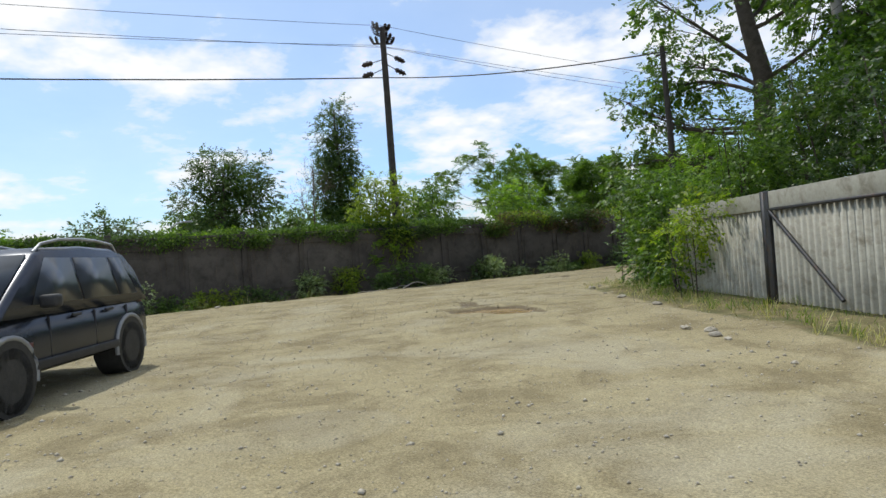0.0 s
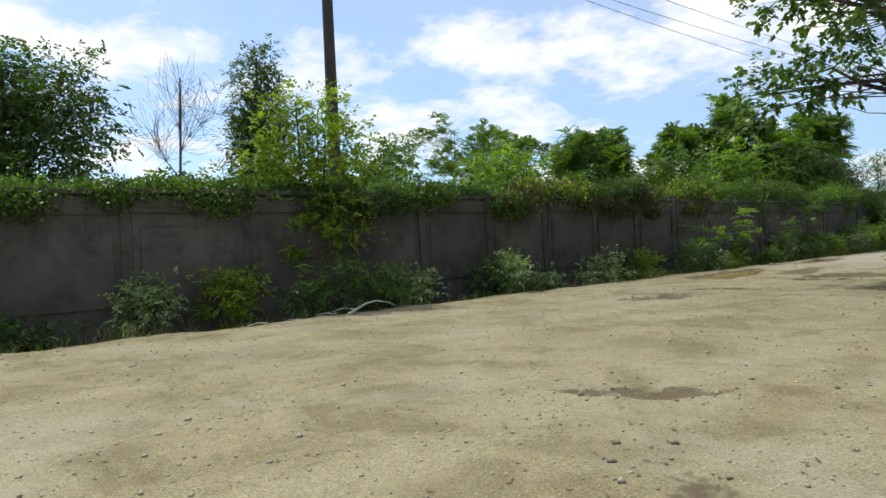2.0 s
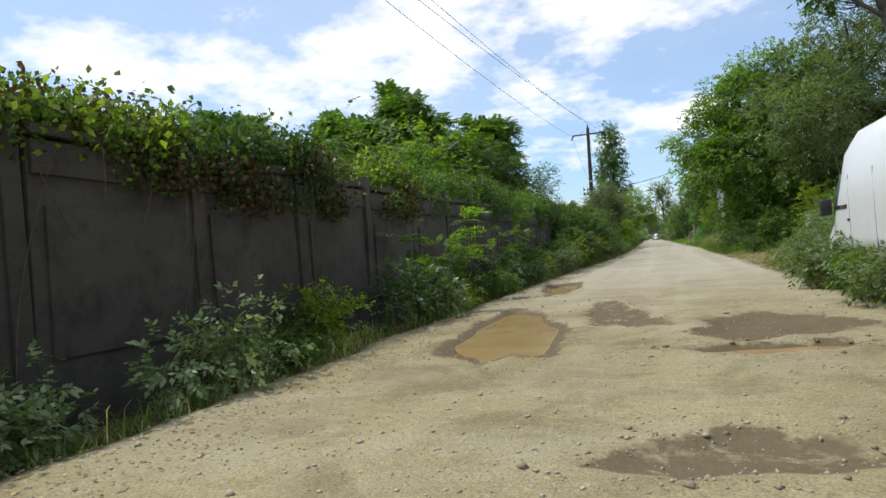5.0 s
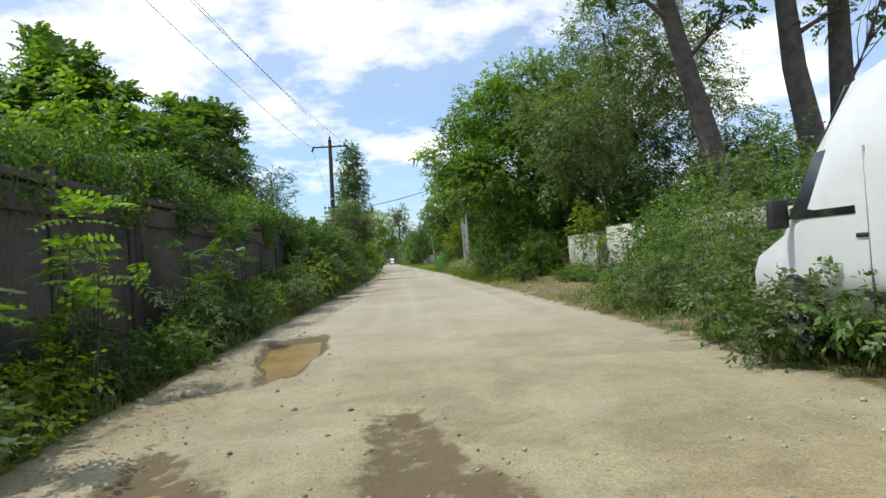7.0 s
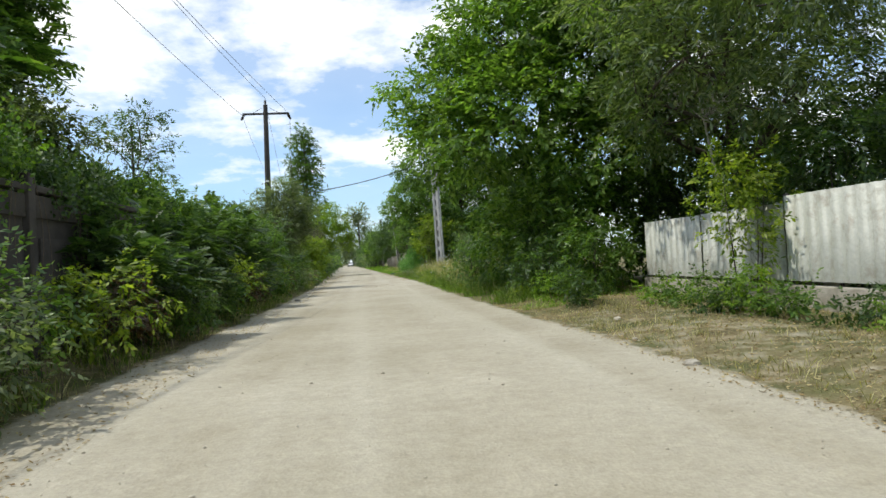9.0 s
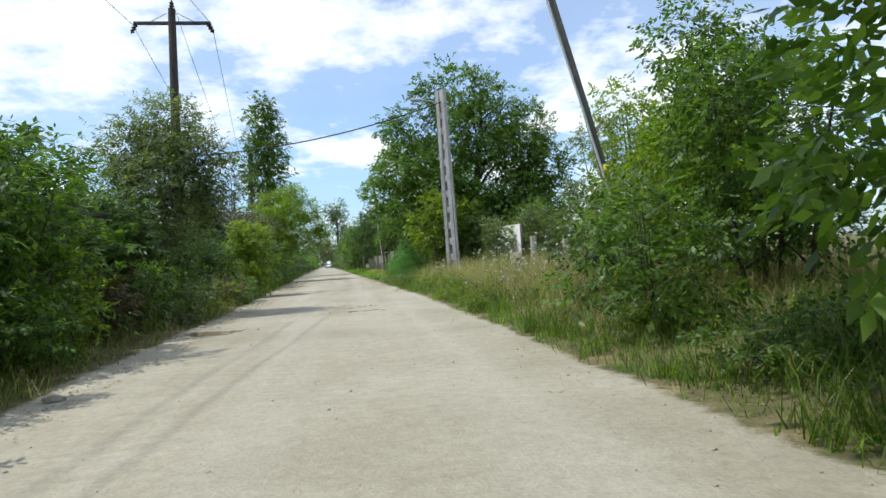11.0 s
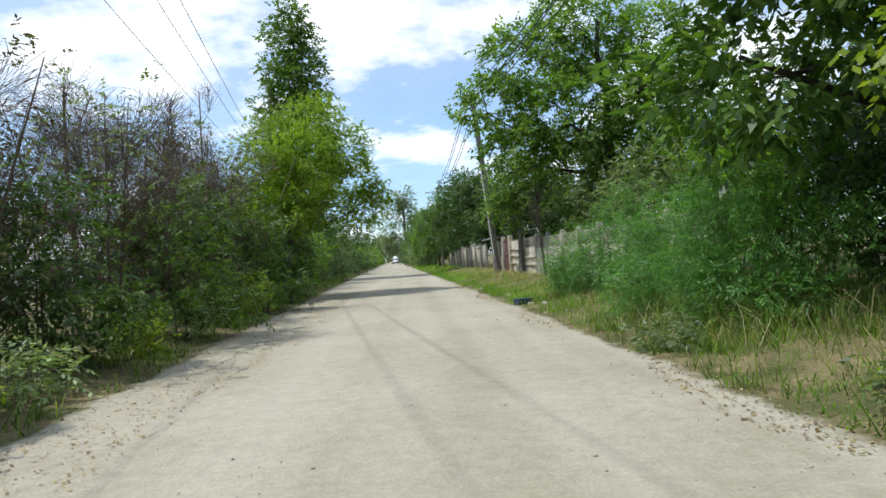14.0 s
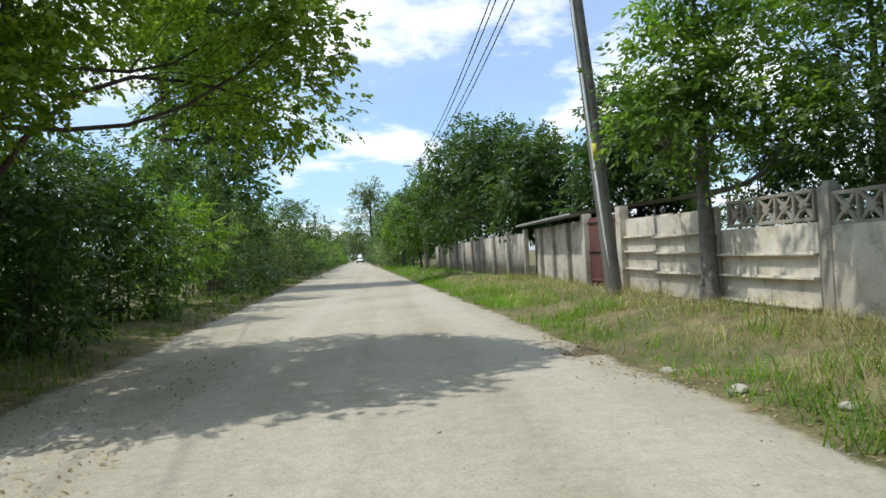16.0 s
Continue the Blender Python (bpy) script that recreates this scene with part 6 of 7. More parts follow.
def wheel(parent, c, r, w, side):
    tyre = Geo()
    a = np.linspace(0, 2 * math.pi, 33)[:-1]
    prof = [(r * 0.62, -w / 2), (r * 0.93, -w / 2), (r, -w * 0.36), (r, w * 0.36), (r * 0.93, w / 2), (r * 0.62, w / 2)]
    rings = [[(c[0] + p * math.cos(t), c[1] + q, c[2] + p * math.sin(t)) for p, q in prof] for t in a]
    v = np.array(rings).reshape(-1, 3)
    f = [(i * 6 + j, i * 6 + j + 1, ((i + 1) % 32) * 6 + j + 1, ((i + 1) % 32) * 6 + j) for i in range(32) for j in range(5)]
    tyre.add(v, f)
    wh = thing("wheel")
    wh.parent = parent
    tyre.part("tyre", RUBBER, wh, smooth=True)
    rim = Geo()
    y = c[1] + side * w * 0.3
    rim.disc((c[0], y - side * 0.05, c[2]), (0, 1, 0), r * 0.64, 0.03, 28)
    rim.tube([(c[0] + r * 0.6 * math.cos(t), y + side * 0.02, c[2] + r * 0.6 * math.sin(t)) for t in np.linspace(0, 2 * math.pi, 29)], 0.022, 6, False)
    rim.disc((c[0], y + side * 0.015, c[2]), (0, 1, 0), r * 0.17, 0.05, 16)
    for k in range(5):
        t = k * 2 * math.pi / 5 + 0.3
        for d in (-0.12, 0.12):
            rim.tube([(c[0] + r * 0.12 * math.cos(t), y + side * 0.02, c[2] + r * 0.12 * math.sin(t)), (c[0] + r * 0.6 * math.cos(t + d), y + side * 0.015, c[2] + r * 0.6 * math.sin(t + d))], 0.02, 5)
    rim.part("rim", RIM, wh)
    return wh


def side_loft(g, outline, widths, steps):
    """A body from side stations: (x, z_low, z_high) with half widths low and high and rounded shoulders."""
    rings = []
    for (x, zl, zh), (wl, wh) in zip(outline, widths):
        h = zh - zl
        rings.append([(x, -wl * 0.93, zl), (x, -wl, zl + h * 0.2), (x, -wl, zl + h * 0.6), (x, -(wl + wh) / 2 * 0.99, zl + h * 0.86), (x, -wh * 0.88, zh - h * 0.02), (x, 0, zh + steps),
                      (x, wh * 0.88, zh - h * 0.02), (x, (wl + wh) / 2 * 0.99, zl + h * 0.86), (x, wl, zl + h * 0.6), (x, wl, zl + h * 0.2), (x, wl * 0.93, zl), (x, 0, zl)])
    loft(g, rings)


def suv():
    o = thing("suv", (11.65, -0.3, 0), "dark blue-grey off-road car parked beside the dirt lane", "car", rz=-31)
    body = Geo()
    side_loft(body, [(-1.99, 0.55, 0.95), (-1.94, 0.4, 1.02), (-1.62, 0.38, 1.06), (-0.6, 0.36, 1.05), (0.75, 0.36, 1.03), (1.1, 0.36, 1.0), (1.9, 0.38, 0.92), (2.15, 0.42, 0.82), (2.24, 0.5, 0.7)],
              [(0.78, 0.74), (0.85, 0.8), (0.88, 0.84), (0.88, 0.85), (0.88, 0.85), (0.88, 0.84), (0.86, 0.8), (0.8, 0.74), (0.72, 0.66)], 0.02)
    b = body.part("body", CAR_PAINT, o, smooth=True)
    cab = Geo()
    slope = lambda z: 0.86 - (z - 1.0) * 0.24
    rings = []
    for x, zh in ((-1.96, 1.16), (-1.84, 1.5), (-1.64, 1.7), (-1.4, 1.76), (-0.6, 1.79), (0.3, 1.75), (0.48, 1.68), (0.85, 1.43), (1.38, 1.06)):
        w, wt = slope(1.0), slope(zh - 0.05)
        rings.append([(x, -w, 0.98), (x, -wt, zh - 0.05), (x, -wt * 0.9, zh - 0.005), (x, 0, zh + 0.015), (x, wt * 0.9, zh - 0.005), (x, wt, zh - 0.05), (x, w, 0.98)])
    loft(cab, rings)
    cab.part("cabin", CAR_PAINT, o, smooth=True)
    for s in (-1, 1):
        for x0, x1, x2, x3 in ((-0.2, 0.82, -0.2, 0.34), (-1.15, -0.27, -1.1, -0.27), (-1.72, -1.23, -1.5, -1.18)):
            g = Geo()
            q = np.array([(x0, s * slope(1.1), 1.1), (x1, s * slope(1.1), 1.1), (x3, s * slope(1.63), 1.63), (x2, s * slope(1.63), 1.63)])
            off = np.array([0, s * 0.006, 0.0015])
            g.add(np.concatenate([q + off, q - off * 4]), [(0, 1, 2, 3), (4, 7, 6, 5), (0, 4, 5, 1), (1, 5, 6, 2), (2, 6, 7, 3), (3, 7, 4, 0)])
            g.part("window", GLASS, o)
        Geo().tube([(-1.6, s * 0.62, 1.7), (-1.45, s * 0.63, 1.82), (-1.0, s * 0.64, 1.865), (-0.6, s * 0.64, 1.875), (-0.1, s * 0.64, 1.86), (0.25, s * 0.63, 1.8), (0.4, s * 0.62, 1.7)], 0.02, 7).part("roof_rail", GALV, o, "silver roof rail", smooth=True)
        for x in (-1.33, 1.33):
            t = np.linspace(-0.2, math.pi + 0.2, 14)
            Geo().tube(np.c_[x + 0.43 * np.cos(t), np.full(14, s * 0.885), 0.37 + 0.43 * np.sin(t)], 0.03, 6).part("wheel_arch", TRIM_GREY, o, "light grey plastic wheel arch", smooth=True)
            # black disc stands in for the shaded hollow of the wheel arch
            Geo().disc((x, s * 0.72, 0.38), (0, 1, 0), 0.4, 0.36, 24).part("dark_arch_disc", BLACK_PLASTIC, o)
            wheel(o, (x, s * 0.78, 0.36), 0.36, 0.24, s)
        Geo().box((0.0, s * 0.885, 0.45), (1.85, 0.06, 0.1)).part("sill", BLACK_PLASTIC, o, bevel=0.015)
        Geo().box((0.72, s * 0.98, 1.13), (0.14, 0.2, 0.15)).part("mirror", BLACK_PLASTIC, o, bevel=0.035)
        for x in (-0.55, 0.25):
            Geo().box((x - 0.2, s * 0.888, 0.93), (0.2, 0.03, 0.035)).part("door_handle", BLACK_PLASTIC, o, bevel=0.008)
        for x in (-1.28, -0.4, 0.6):
            Geo().box((x, s * 0.868, 0.7), (0.008, 0.03, 0.5)).part("door_gap", BLACK_PLASTIC, o)
        Geo().box((2.12, s * 0.62, 0.76), (0.2, 0.3, 0.17), rz=-s * 18).part("headlight", GLASS, o, bevel=0.03)
        Geo().box((-1.95, s * 0.7, 1.05), (0.1, 0.16, 0.3)).part("tail_light", RED_BROWN, o, bevel=0.02)
        Geo().box((1.0, s * 0.885, 0.68), (0.1, 0.02, 0.05)).part("side_repeater", RED_BROWN, o, "small red side marker")
    g = Geo()
    q = np.array([(0.52, -0.62, 1.655), (0.52, 0.62, 1.655), (1.34, 0.76, 1.09), (1.34, -0.76, 1.09)]) + [0.012, 0, 0.02]
    g.add(np.concatenate([q, q - [0.01, 0, 0.02]]), [(0, 3, 2, 1), (4, 5, 6, 7), (0, 1, 5, 4), (1, 2, 6, 5), (2, 3, 7, 6), (3, 0, 4, 7)])
    g.part("windscreen", GLASS, o)
    Geo().box((2.2, 0, 0.5), (0.18, 1.6, 0.26)).part("front_bumper", TRIM_GREY, o, bevel=0.05)
    Geo().box((-1.98, 0, 0.55), (0.16, 1.62, 0.28)).part("rear_bumper", TRIM_GREY, o, bevel=0.05)
    Geo().box((2.21, 0, 0.74), (0.08, 0.7, 0.14)).part("grille", BLACK_PLASTIC, o, bevel=0.02)


def van():
    o = thing("van", (5.05, 29.9, 0.12), "white high-roofed delivery van parked among weeds", "van", rz=90)
    body = Geo()
    side_loft(body, [(-2.75, 0.45, 2.5), (-2.7, 0.38, 2.66), (-2.3, 0.36, 2.74), (0.6, 0.36, 2.74), (1.0, 0.36, 2.66), (1.35, 0.36, 2.3), (1.85, 0.36, 1.55), (2.0, 0.36, 1.3), (2.6, 0.38, 1.05), (2.75, 0.45, 0.85)],
              [(0.94, 0.84), (0.98, 0.86), (0.99, 0.86), (0.99, 0.86), (0.99, 0.84), (0.99, 0.82), (0.98, 0.86), (0.97, 0.88), (0.93, 0.82), (0.84, 0.74)], 0.03)
    body.part("body", VAN_WHITE, o, smooth=True)
    for s in (-1, 1):
        g = Geo()
        q = np.array([(0.75, s * 0.985, 1.35), (1.75, s * 0.985, 1.35), (1.35, s * 0.925, 2.0), (0.8, s * 0.925, 2.02)])
        off = np.array([0, s * 0.012, 0])
        g.add(np.concatenate([q + off, q - off * 3]), [(0, 1, 2, 3), (4, 7, 6, 5), (0, 4, 5, 1), (1, 5, 6, 2), (2, 6, 7, 3), (3, 7, 4, 0)])
        g.part("window", GLASS, o)
        Geo().box((1.75, s * 1.12, 1.42), (0.12, 0.2, 0.32)).part("mirror", BLACK_PLASTIC, o, bevel=0.03)
        Geo().box((0.68, s * 0.99, 1.15), (0.14, 0.03, 0.04)).part("door_handle", BLACK_PLASTIC, o)
        for x in (0.6, -0.9):
            Geo().box((x, s * 0.985, 1.2), (0.01, 0.02, 1.5)).part("door_gap", TRIM_GREY, o)
        Geo().box((-0.6, s * 0.992, 0.6), (2.6, 0.03, 0.09)).part("side_moulding", BLACK_PLASTIC, o, bevel=0.01)
        for x in (-1.75, 1.75):
            # closed body: the arch's dark hollow is a black disc here too
            Geo().disc((x, s * 0.86, 0.36), (0, 1, 0), 0.41, 0.28, 22).part("dark_arch_disc", BLACK_PLASTIC, o)
            wheel(o, (x, s * 0.9, 0.34), 0.34, 0.21, s)
        Geo().box((2.58, s * 0.7, 0.85), (0.25, 0.26, 0.24), rz=-s * 20).part("headlight", GLASS, o, bevel=0.03)
    g = Geo()
    q = np.array([(1.02, -0.78, 2.58), (1.02, 0.78, 2.58), (1.98, 0.84, 1.36), (1.98, -0.84, 1.36)]) + [0.03, 0, 0.02]
    g.add(np.concatenate([q, q - [0.02, 0, 0.012]]), [(0, 3, 2, 1), (4, 5, 6, 7), (0, 1, 5, 4), (1, 2, 6, 5), (2, 3, 7, 6), (3, 0, 4, 7)])
    g.part("windscreen", GLASS, o)
    Geo().box((2.7, 0, 0.5), (0.2, 1.75, 0.3)).part("front_bumper", BLACK_PLASTIC, o, bevel=0.05)
    return o


suv()
white_van = van()

# a copy of the van stands in for a small white car far off
FAR_X = float(lane_mid(316)) + 0.9
tagged(copy_thing(white_van, pose(FAR_X, 316, 0.02, 0, 0, -90)), "small white car far off on the lane, shaped as a van")

# ---- plot with posts, low shed, small things ----
for x, y, h, lab in ((7.35, 77.0, 1.5, "square weathered concrete fence post in tall grass"), (9.6, 80.0, 1.45, "square weathered concrete fence post in tall grass")):
    o = thing("fence_post", (x, y, 0.25), lab, "post", "fence posts in the grass")
    Geo().box((0, 0, h / 2), (0.2, 0.2, h + 0.2), taper=0.94).part("shaft", CONC, o, bevel=0.02)
o = thing("meter_cabinet", (6.68, 77.0, 0.2), "small weathered pale utility cabinet standing in tall grass", "cabinet")
Geo().box((0, 0, 0.55), (0.36, 0.26, 1.1)).part("body", CONC_LIGHT, o, bevel=0.02)
Geo().box((0, -0.135, 0.72), (0.3, 0.015, 0.6)).part("door", CONC_LIGHT, o, bevel=0.006)
Geo().disc((0.02, -0.147, 0.86), (0, 1, 0), 0.06, 0.012, 16).part("dial", BLACK_PLASTIC, o)
Geo().box((0, 0, 0.02), (0.42, 0.32, 0.12)).part("plinth", CONC, o)
o = thing("low_outbuilding", (16.8, 93.0, 0.2), "low dark outbuilding with a flat black felt roof", "outbuilding")
Geo().box((0, 0, 1.3), (7.0, 5.0, 2.6)).part("wall", CONC_DARK, o, bevel=0.02)
Geo().box((0, 0, 2.68), (7.8, 5.8, 0.22)).part("roof", TAR_ROOF, o, bevel=0.03)
Geo().box((-2.0, -2.52, 1.0), (0.9, 0.06, 2.0)).part("door", RED_BROWN, o)
o = thing("low_wall", (12.8, 80.8, 0.2), "low broken concrete wall beyond the grass", "wall")
for k in range(4):
    Geo().box((k * 1.25 - 1.4, 0, 0.35), (1.22, 0.16, 0.75 + 0.06 * (k % 2))).part("block", CONC, o, bevel=0.02)
shrub((7.9, 84.3), crown(2.5, 1.0, 0.0, 8, 891), "leafy bush before the ribbed sheet fence", LEAF_GREY, 5000, 0.11, 892)
o = thing("garden_fence", (8.6, 87.6, 0.3), "whitewashed ribbed sheet fence half hidden under the walnut tree", "fence")
for k in range(6):
    g = Geo()
    yy = np.linspace(-4.6 + k, -3.62 + k, 40)
    xx = 0.02 * np.clip(np.sin(yy * 2 * math.pi / 0.2) * 2.0, -1, 1) + 0.012 * (k % 2)
    lo, hi = np.stack([xx, yy, np.full(40, 0.05)], 1), np.stack([xx, yy, np.full(40, 2.3 + 0.03 * (k % 3))], 1)
    i = np.arange(39)
    g.add(np.concatenate([lo, hi, lo + [0.012, 0, 0], hi + [0.012, 0, 0]]), np.concatenate([np.stack([i + 1, i, 40 + i, 41 + i], 1), np.stack([80 + i, 81 + i, 121 + i, 120 + i], 1), np.stack([41 + i, 40 + i, 120 + i, 121 + i], 1)]))
    g.part("sheet", SHEET_WHITE, o)
for k in range(4):
    Geo().box((0.08, -4.6 + k * 2.0, 1.12), (0.08, 0.08, 2.25)).part("post", METAL_DARK, o)

o = thing("plastic_crate", (2.95, 99.5, float(ground_z([2.95], [99.5])[0])), "small dark blue crate lying at the lane's edge", "crate", rz=20)
g = Geo().box((0, 0, 0.02), (0.4, 0.28, 0.03))
g.box((0.19, 0, 0.08), (0.018, 0.28, 0.15)).box((-0.19, 0, 0.08), (0.018, 0.28, 0.15)).box((0, 0.13, 0.08), (0.4, 0.018, 0.15)).box((0, -0.13, 0.08), (0.4, 0.018, 0.15))
BLUE = two_tone("dark_blue_plastic", (0.02, 0.035, 0.09), (0.03, 0.05, 0.12), (0.06, 0.06, 0.07), 4.0, 0.5)
g.part("tray", BLUE, o, bevel=0.006)
Geo().box((0, 0, 0.15), (0.42, 0.3, 0.02)).part("rim", BLUE, o, bevel=0.006)


def branch(name, pts, r, mat, label, cat="branch"):
    o = thing(name, (0, 0, 0), label, cat)
    Geo().tube(pts, np.linspace(r, r * 0.35, len(pts)), 7).part("limb", mat, o, smooth=True)
    return o


gz = lambda x, y: float(ground_z([x], [y])[0])
b = branch("driftwood", [(-2.5, 13.2, gz(-2.5, 13.2) + 0.03), (-2.68, 13.5, 0.1), (-2.76, 13.8, 0.2), (-2.83, 14.1, 0.22), (-2.88, 14.4, 0.16), (-2.94, 14.65, 0.06)], 0.03, WOOD_PALE, "bleached curved branch lying at the ditch")
Geo().tube([(-2.68, 13.5, 0.1), (-3.0, 13.35, 0.12), (-3.2, 13.2, 0.05)], [0.022, 0.018, 0.01], 6).part("limb", WOOD_PALE, b)
rng_s = np.random.default_rng(4)
for k in range(16):
    x, y = -2.9 + rng_s.normal() * 0.4, 12.6 + rng_s.normal() * 0.7
    a = rng_s.uniform(0, 3.1)
    l = rng_s.uniform(0.2, 0.5)
    z = gz(x, y) + 0.03
    o = Geo().tube([(x, y, z), (x + l * math.cos(a) * 0.5, y + l * math.sin(a) * 0.5, z + 0.03), (x + l * math.cos(a), y + l * math.sin(a), z + 0.01)], 0.012, 5).part("twig", WOOD_PALE)
    tagged(o, "short bleached twig lying on the dirt", "twig", "twigs at the ditch")
for k in range(12):
    x, y = 4.3 + rng_s.normal() * 0.35, 26.6 + rng_s.normal() * 0.9
    a = rng_s.uniform(0, 6.2)
    l = rng_s.uniform(0.25, 0.6)
    z = gz(x, y) + 0.03
    o = Geo().tube([(x, y, z), (x + l * math.cos(a) * 0.5, y + l * math.sin(a) * 0.5, z + 0.08), (x + l * math.cos(a), y + l * math.sin(a), z + 0.03)], 0.015, 5).part("twig", BARK)
    tagged(o, "dry dark twig on the rubble at the lane's edge", "twig", "twigs on the rubble")


def rubble(x, y, s, seed, label, mat=CONC):
    rng = np.random.default_rng(seed)
    bm = bmesh.new()
    bmesh.ops.create_icosphere(bm, subdivisions=2, radius=s)
    for v in bm.verts:
        v.co = Vector((v.co.x * 1.3, v.co.y, v.co.z * 0.6)) * (1 + 0.35 * noise.noise(v.co * 3 / s + Vector((seed, 0, 0))))
    me = bpy.data.meshes.new("stone")
    bm.to_mesh(me)
    bm.free()
    me.materials.append(mat)
    ob = new("stone", me)
    ob.matrix_world = pose(x, y, gz(x, y) + s * 0.25, 0, 0, rng.uniform(0, 360))
    tagged(ob, label, "stone", "stones along the lane")


for k in range(46):
    side = rng_s.random()
    if side < 0.35:
        x, y = rng_s.uniform(3.6, 5.2), rng_s.uniform(22, 52)
    elif side < 0.6:
        x, y = rng_s.uniform(-3.4, -2.3), rng_s.uniform(4, 80)
    elif side < 0.8:
        x, y = rng_s.uniform(7.5, 18), 0
        y = 15.6 - (x - 7.4) * 0.77 - rng_s.uniform(0.9, 1.8)
    else:
        y = rng_s.uniform(92, 112)
        x = float(lane_mid(y) + lane_half(y)) + rng_s.uniform(0.0, 0.7)
    rubble(x, y, rng_s.uniform(0.03, 0.09), 60 + k, "rough pale stone at the lane's edge", STONE if k % 3 else CONC)


def flowering_weed(at, h, seed):
    """Thin stalks with flat white umbels."""
    rng = np.random.default_rng(seed)
    o = thing("flowering_weed", (at[0], at[1], gz(*at)), "tall thin weed with flat white flower heads", "weed", "white-flowering weeds")
    st, fl = Geo(), Geo()
    for k in range(8):
        tip = np.array([rng.normal() * 0.45, rng.normal() * 0.45, h * rng.uniform(0.35, 1.0)])
        st.tube(bend((rng.normal() * 0.05, rng.normal() * 0.05, 0), tip, 5, 0.04, rng), 0.006, 4, cap=False)
        c = tip + rng.normal(size=(22, 3)) * [0.018, 0.018, 0.012]
        leaf_geo(fl, c, 0.026, 0.9, 0.0, rng)
    tagged(st.part("stalk", GRASS, o), kind="stuff")
    tagged(fl.part("flower_head", WHITE_PLASTIC, o, "flat white flower heads"), kind="stuff")


for k in range(16):
    flowering_weed((rng_s.uniform(4.7, 7.4), rng_s.uniform(69, 76)), rng_s.uniform(0.8, 1.7), 80 + k)
# feathery bright green weeds before the fence
for k in range(15):
    x, y = rng_s.uniform(3.9, 5.2), 91.0 + k * 0.62
    h = rng_s.uniform(1.0, 1.9) * (1.15 if x > 4.6 else 0.8)
    lobes = [(rng_s.normal() * 0.2, rng_s.normal() * 0.25, h * f, 0.42, 0.45, h * 0.2) for f in (0.15, 0.35, 0.55, 0.75, 0.9)]
    shrub((x, y), lobes, "tall feathery bright green weed before the fence", LEAF_FEATHER, 5200, 0.075, 1000 + k, aspect=0.2, per=30, spread=0.16, trunk=0.008, group="feathery weeds", name="weed")
# leafy weeds strewn over the grassy bank
for k in range(34):
    y = rng_s.uniform(54, 93)
    x = float(lane_mid(y) + lane_half(y)) + abs(rng_s.normal()) * 1.1 + 0.35
    h = rng_s.uniform(0.2, 0.5)
    lobes = [(rng_s.normal() * 0.18, rng_s.normal() * 0.22, h * f, 0.26, 0.3, h * 0.26) for f in (0.3, 0.6, 0.85)]
    shrub((x, y), lobes, "low leafy weed among the grass of the bank", (LEAF, LEAF_YELLOW, LEAF_GREY)[k % 3], 1000, 0.07, 1040 + k, aspect=0.45, per=16, spread=0.1, trunk=0.006, group="weeds on the bank", name="weed")
# green weeds at the foot of the sheet fence and beside the walnut
for k in range(16):
    y = 41.0 + k * 0.95
    x = 6.9 - 0.06 * k + rng_s.normal() * 0.25 if k < 11 else 4.6 + rng_s.normal() * 0.4
    h = rng_s.uniform(0.3, 0.8)
    lobes = [(rng_s.normal() * 0.2, rng_s.normal() * 0.3, h * f, 0.3, 0.36, h * 0.26) for f in (0.3, 0.6, 0.85)]
    shrub((x, y), lobes, "green leafy weed at the foot of the sheet fence", (LEAF, LEAF_BRIGHT, LEAF_DARK)[k % 3], 1100, 0.075, 1080 + k, per=16, spread=0.11, trunk=0.006, group="weeds by the sheet fence", name="weed")
for k in range(14):
    x, y = rng_s.uniform(3.75, 4.25), 25.0 + k * 0.62
    h = rng_s.uniform(0.5, 1.0)
    shrub((x, y), [(rng_s.normal() * 0.15, rng_s.normal() * 0.2, h * f, 0.28, 0.3, h * 0.25) for f in (0.35, 0.6, 0.85)], "green leafy weed at the lane's edge", LEAF if k % 2 else LEAF_GREY, 900, 0.08, 1020 + k, per=16, spread=0.12, trunk=0.006, group="weeds beside the van", name="weed")


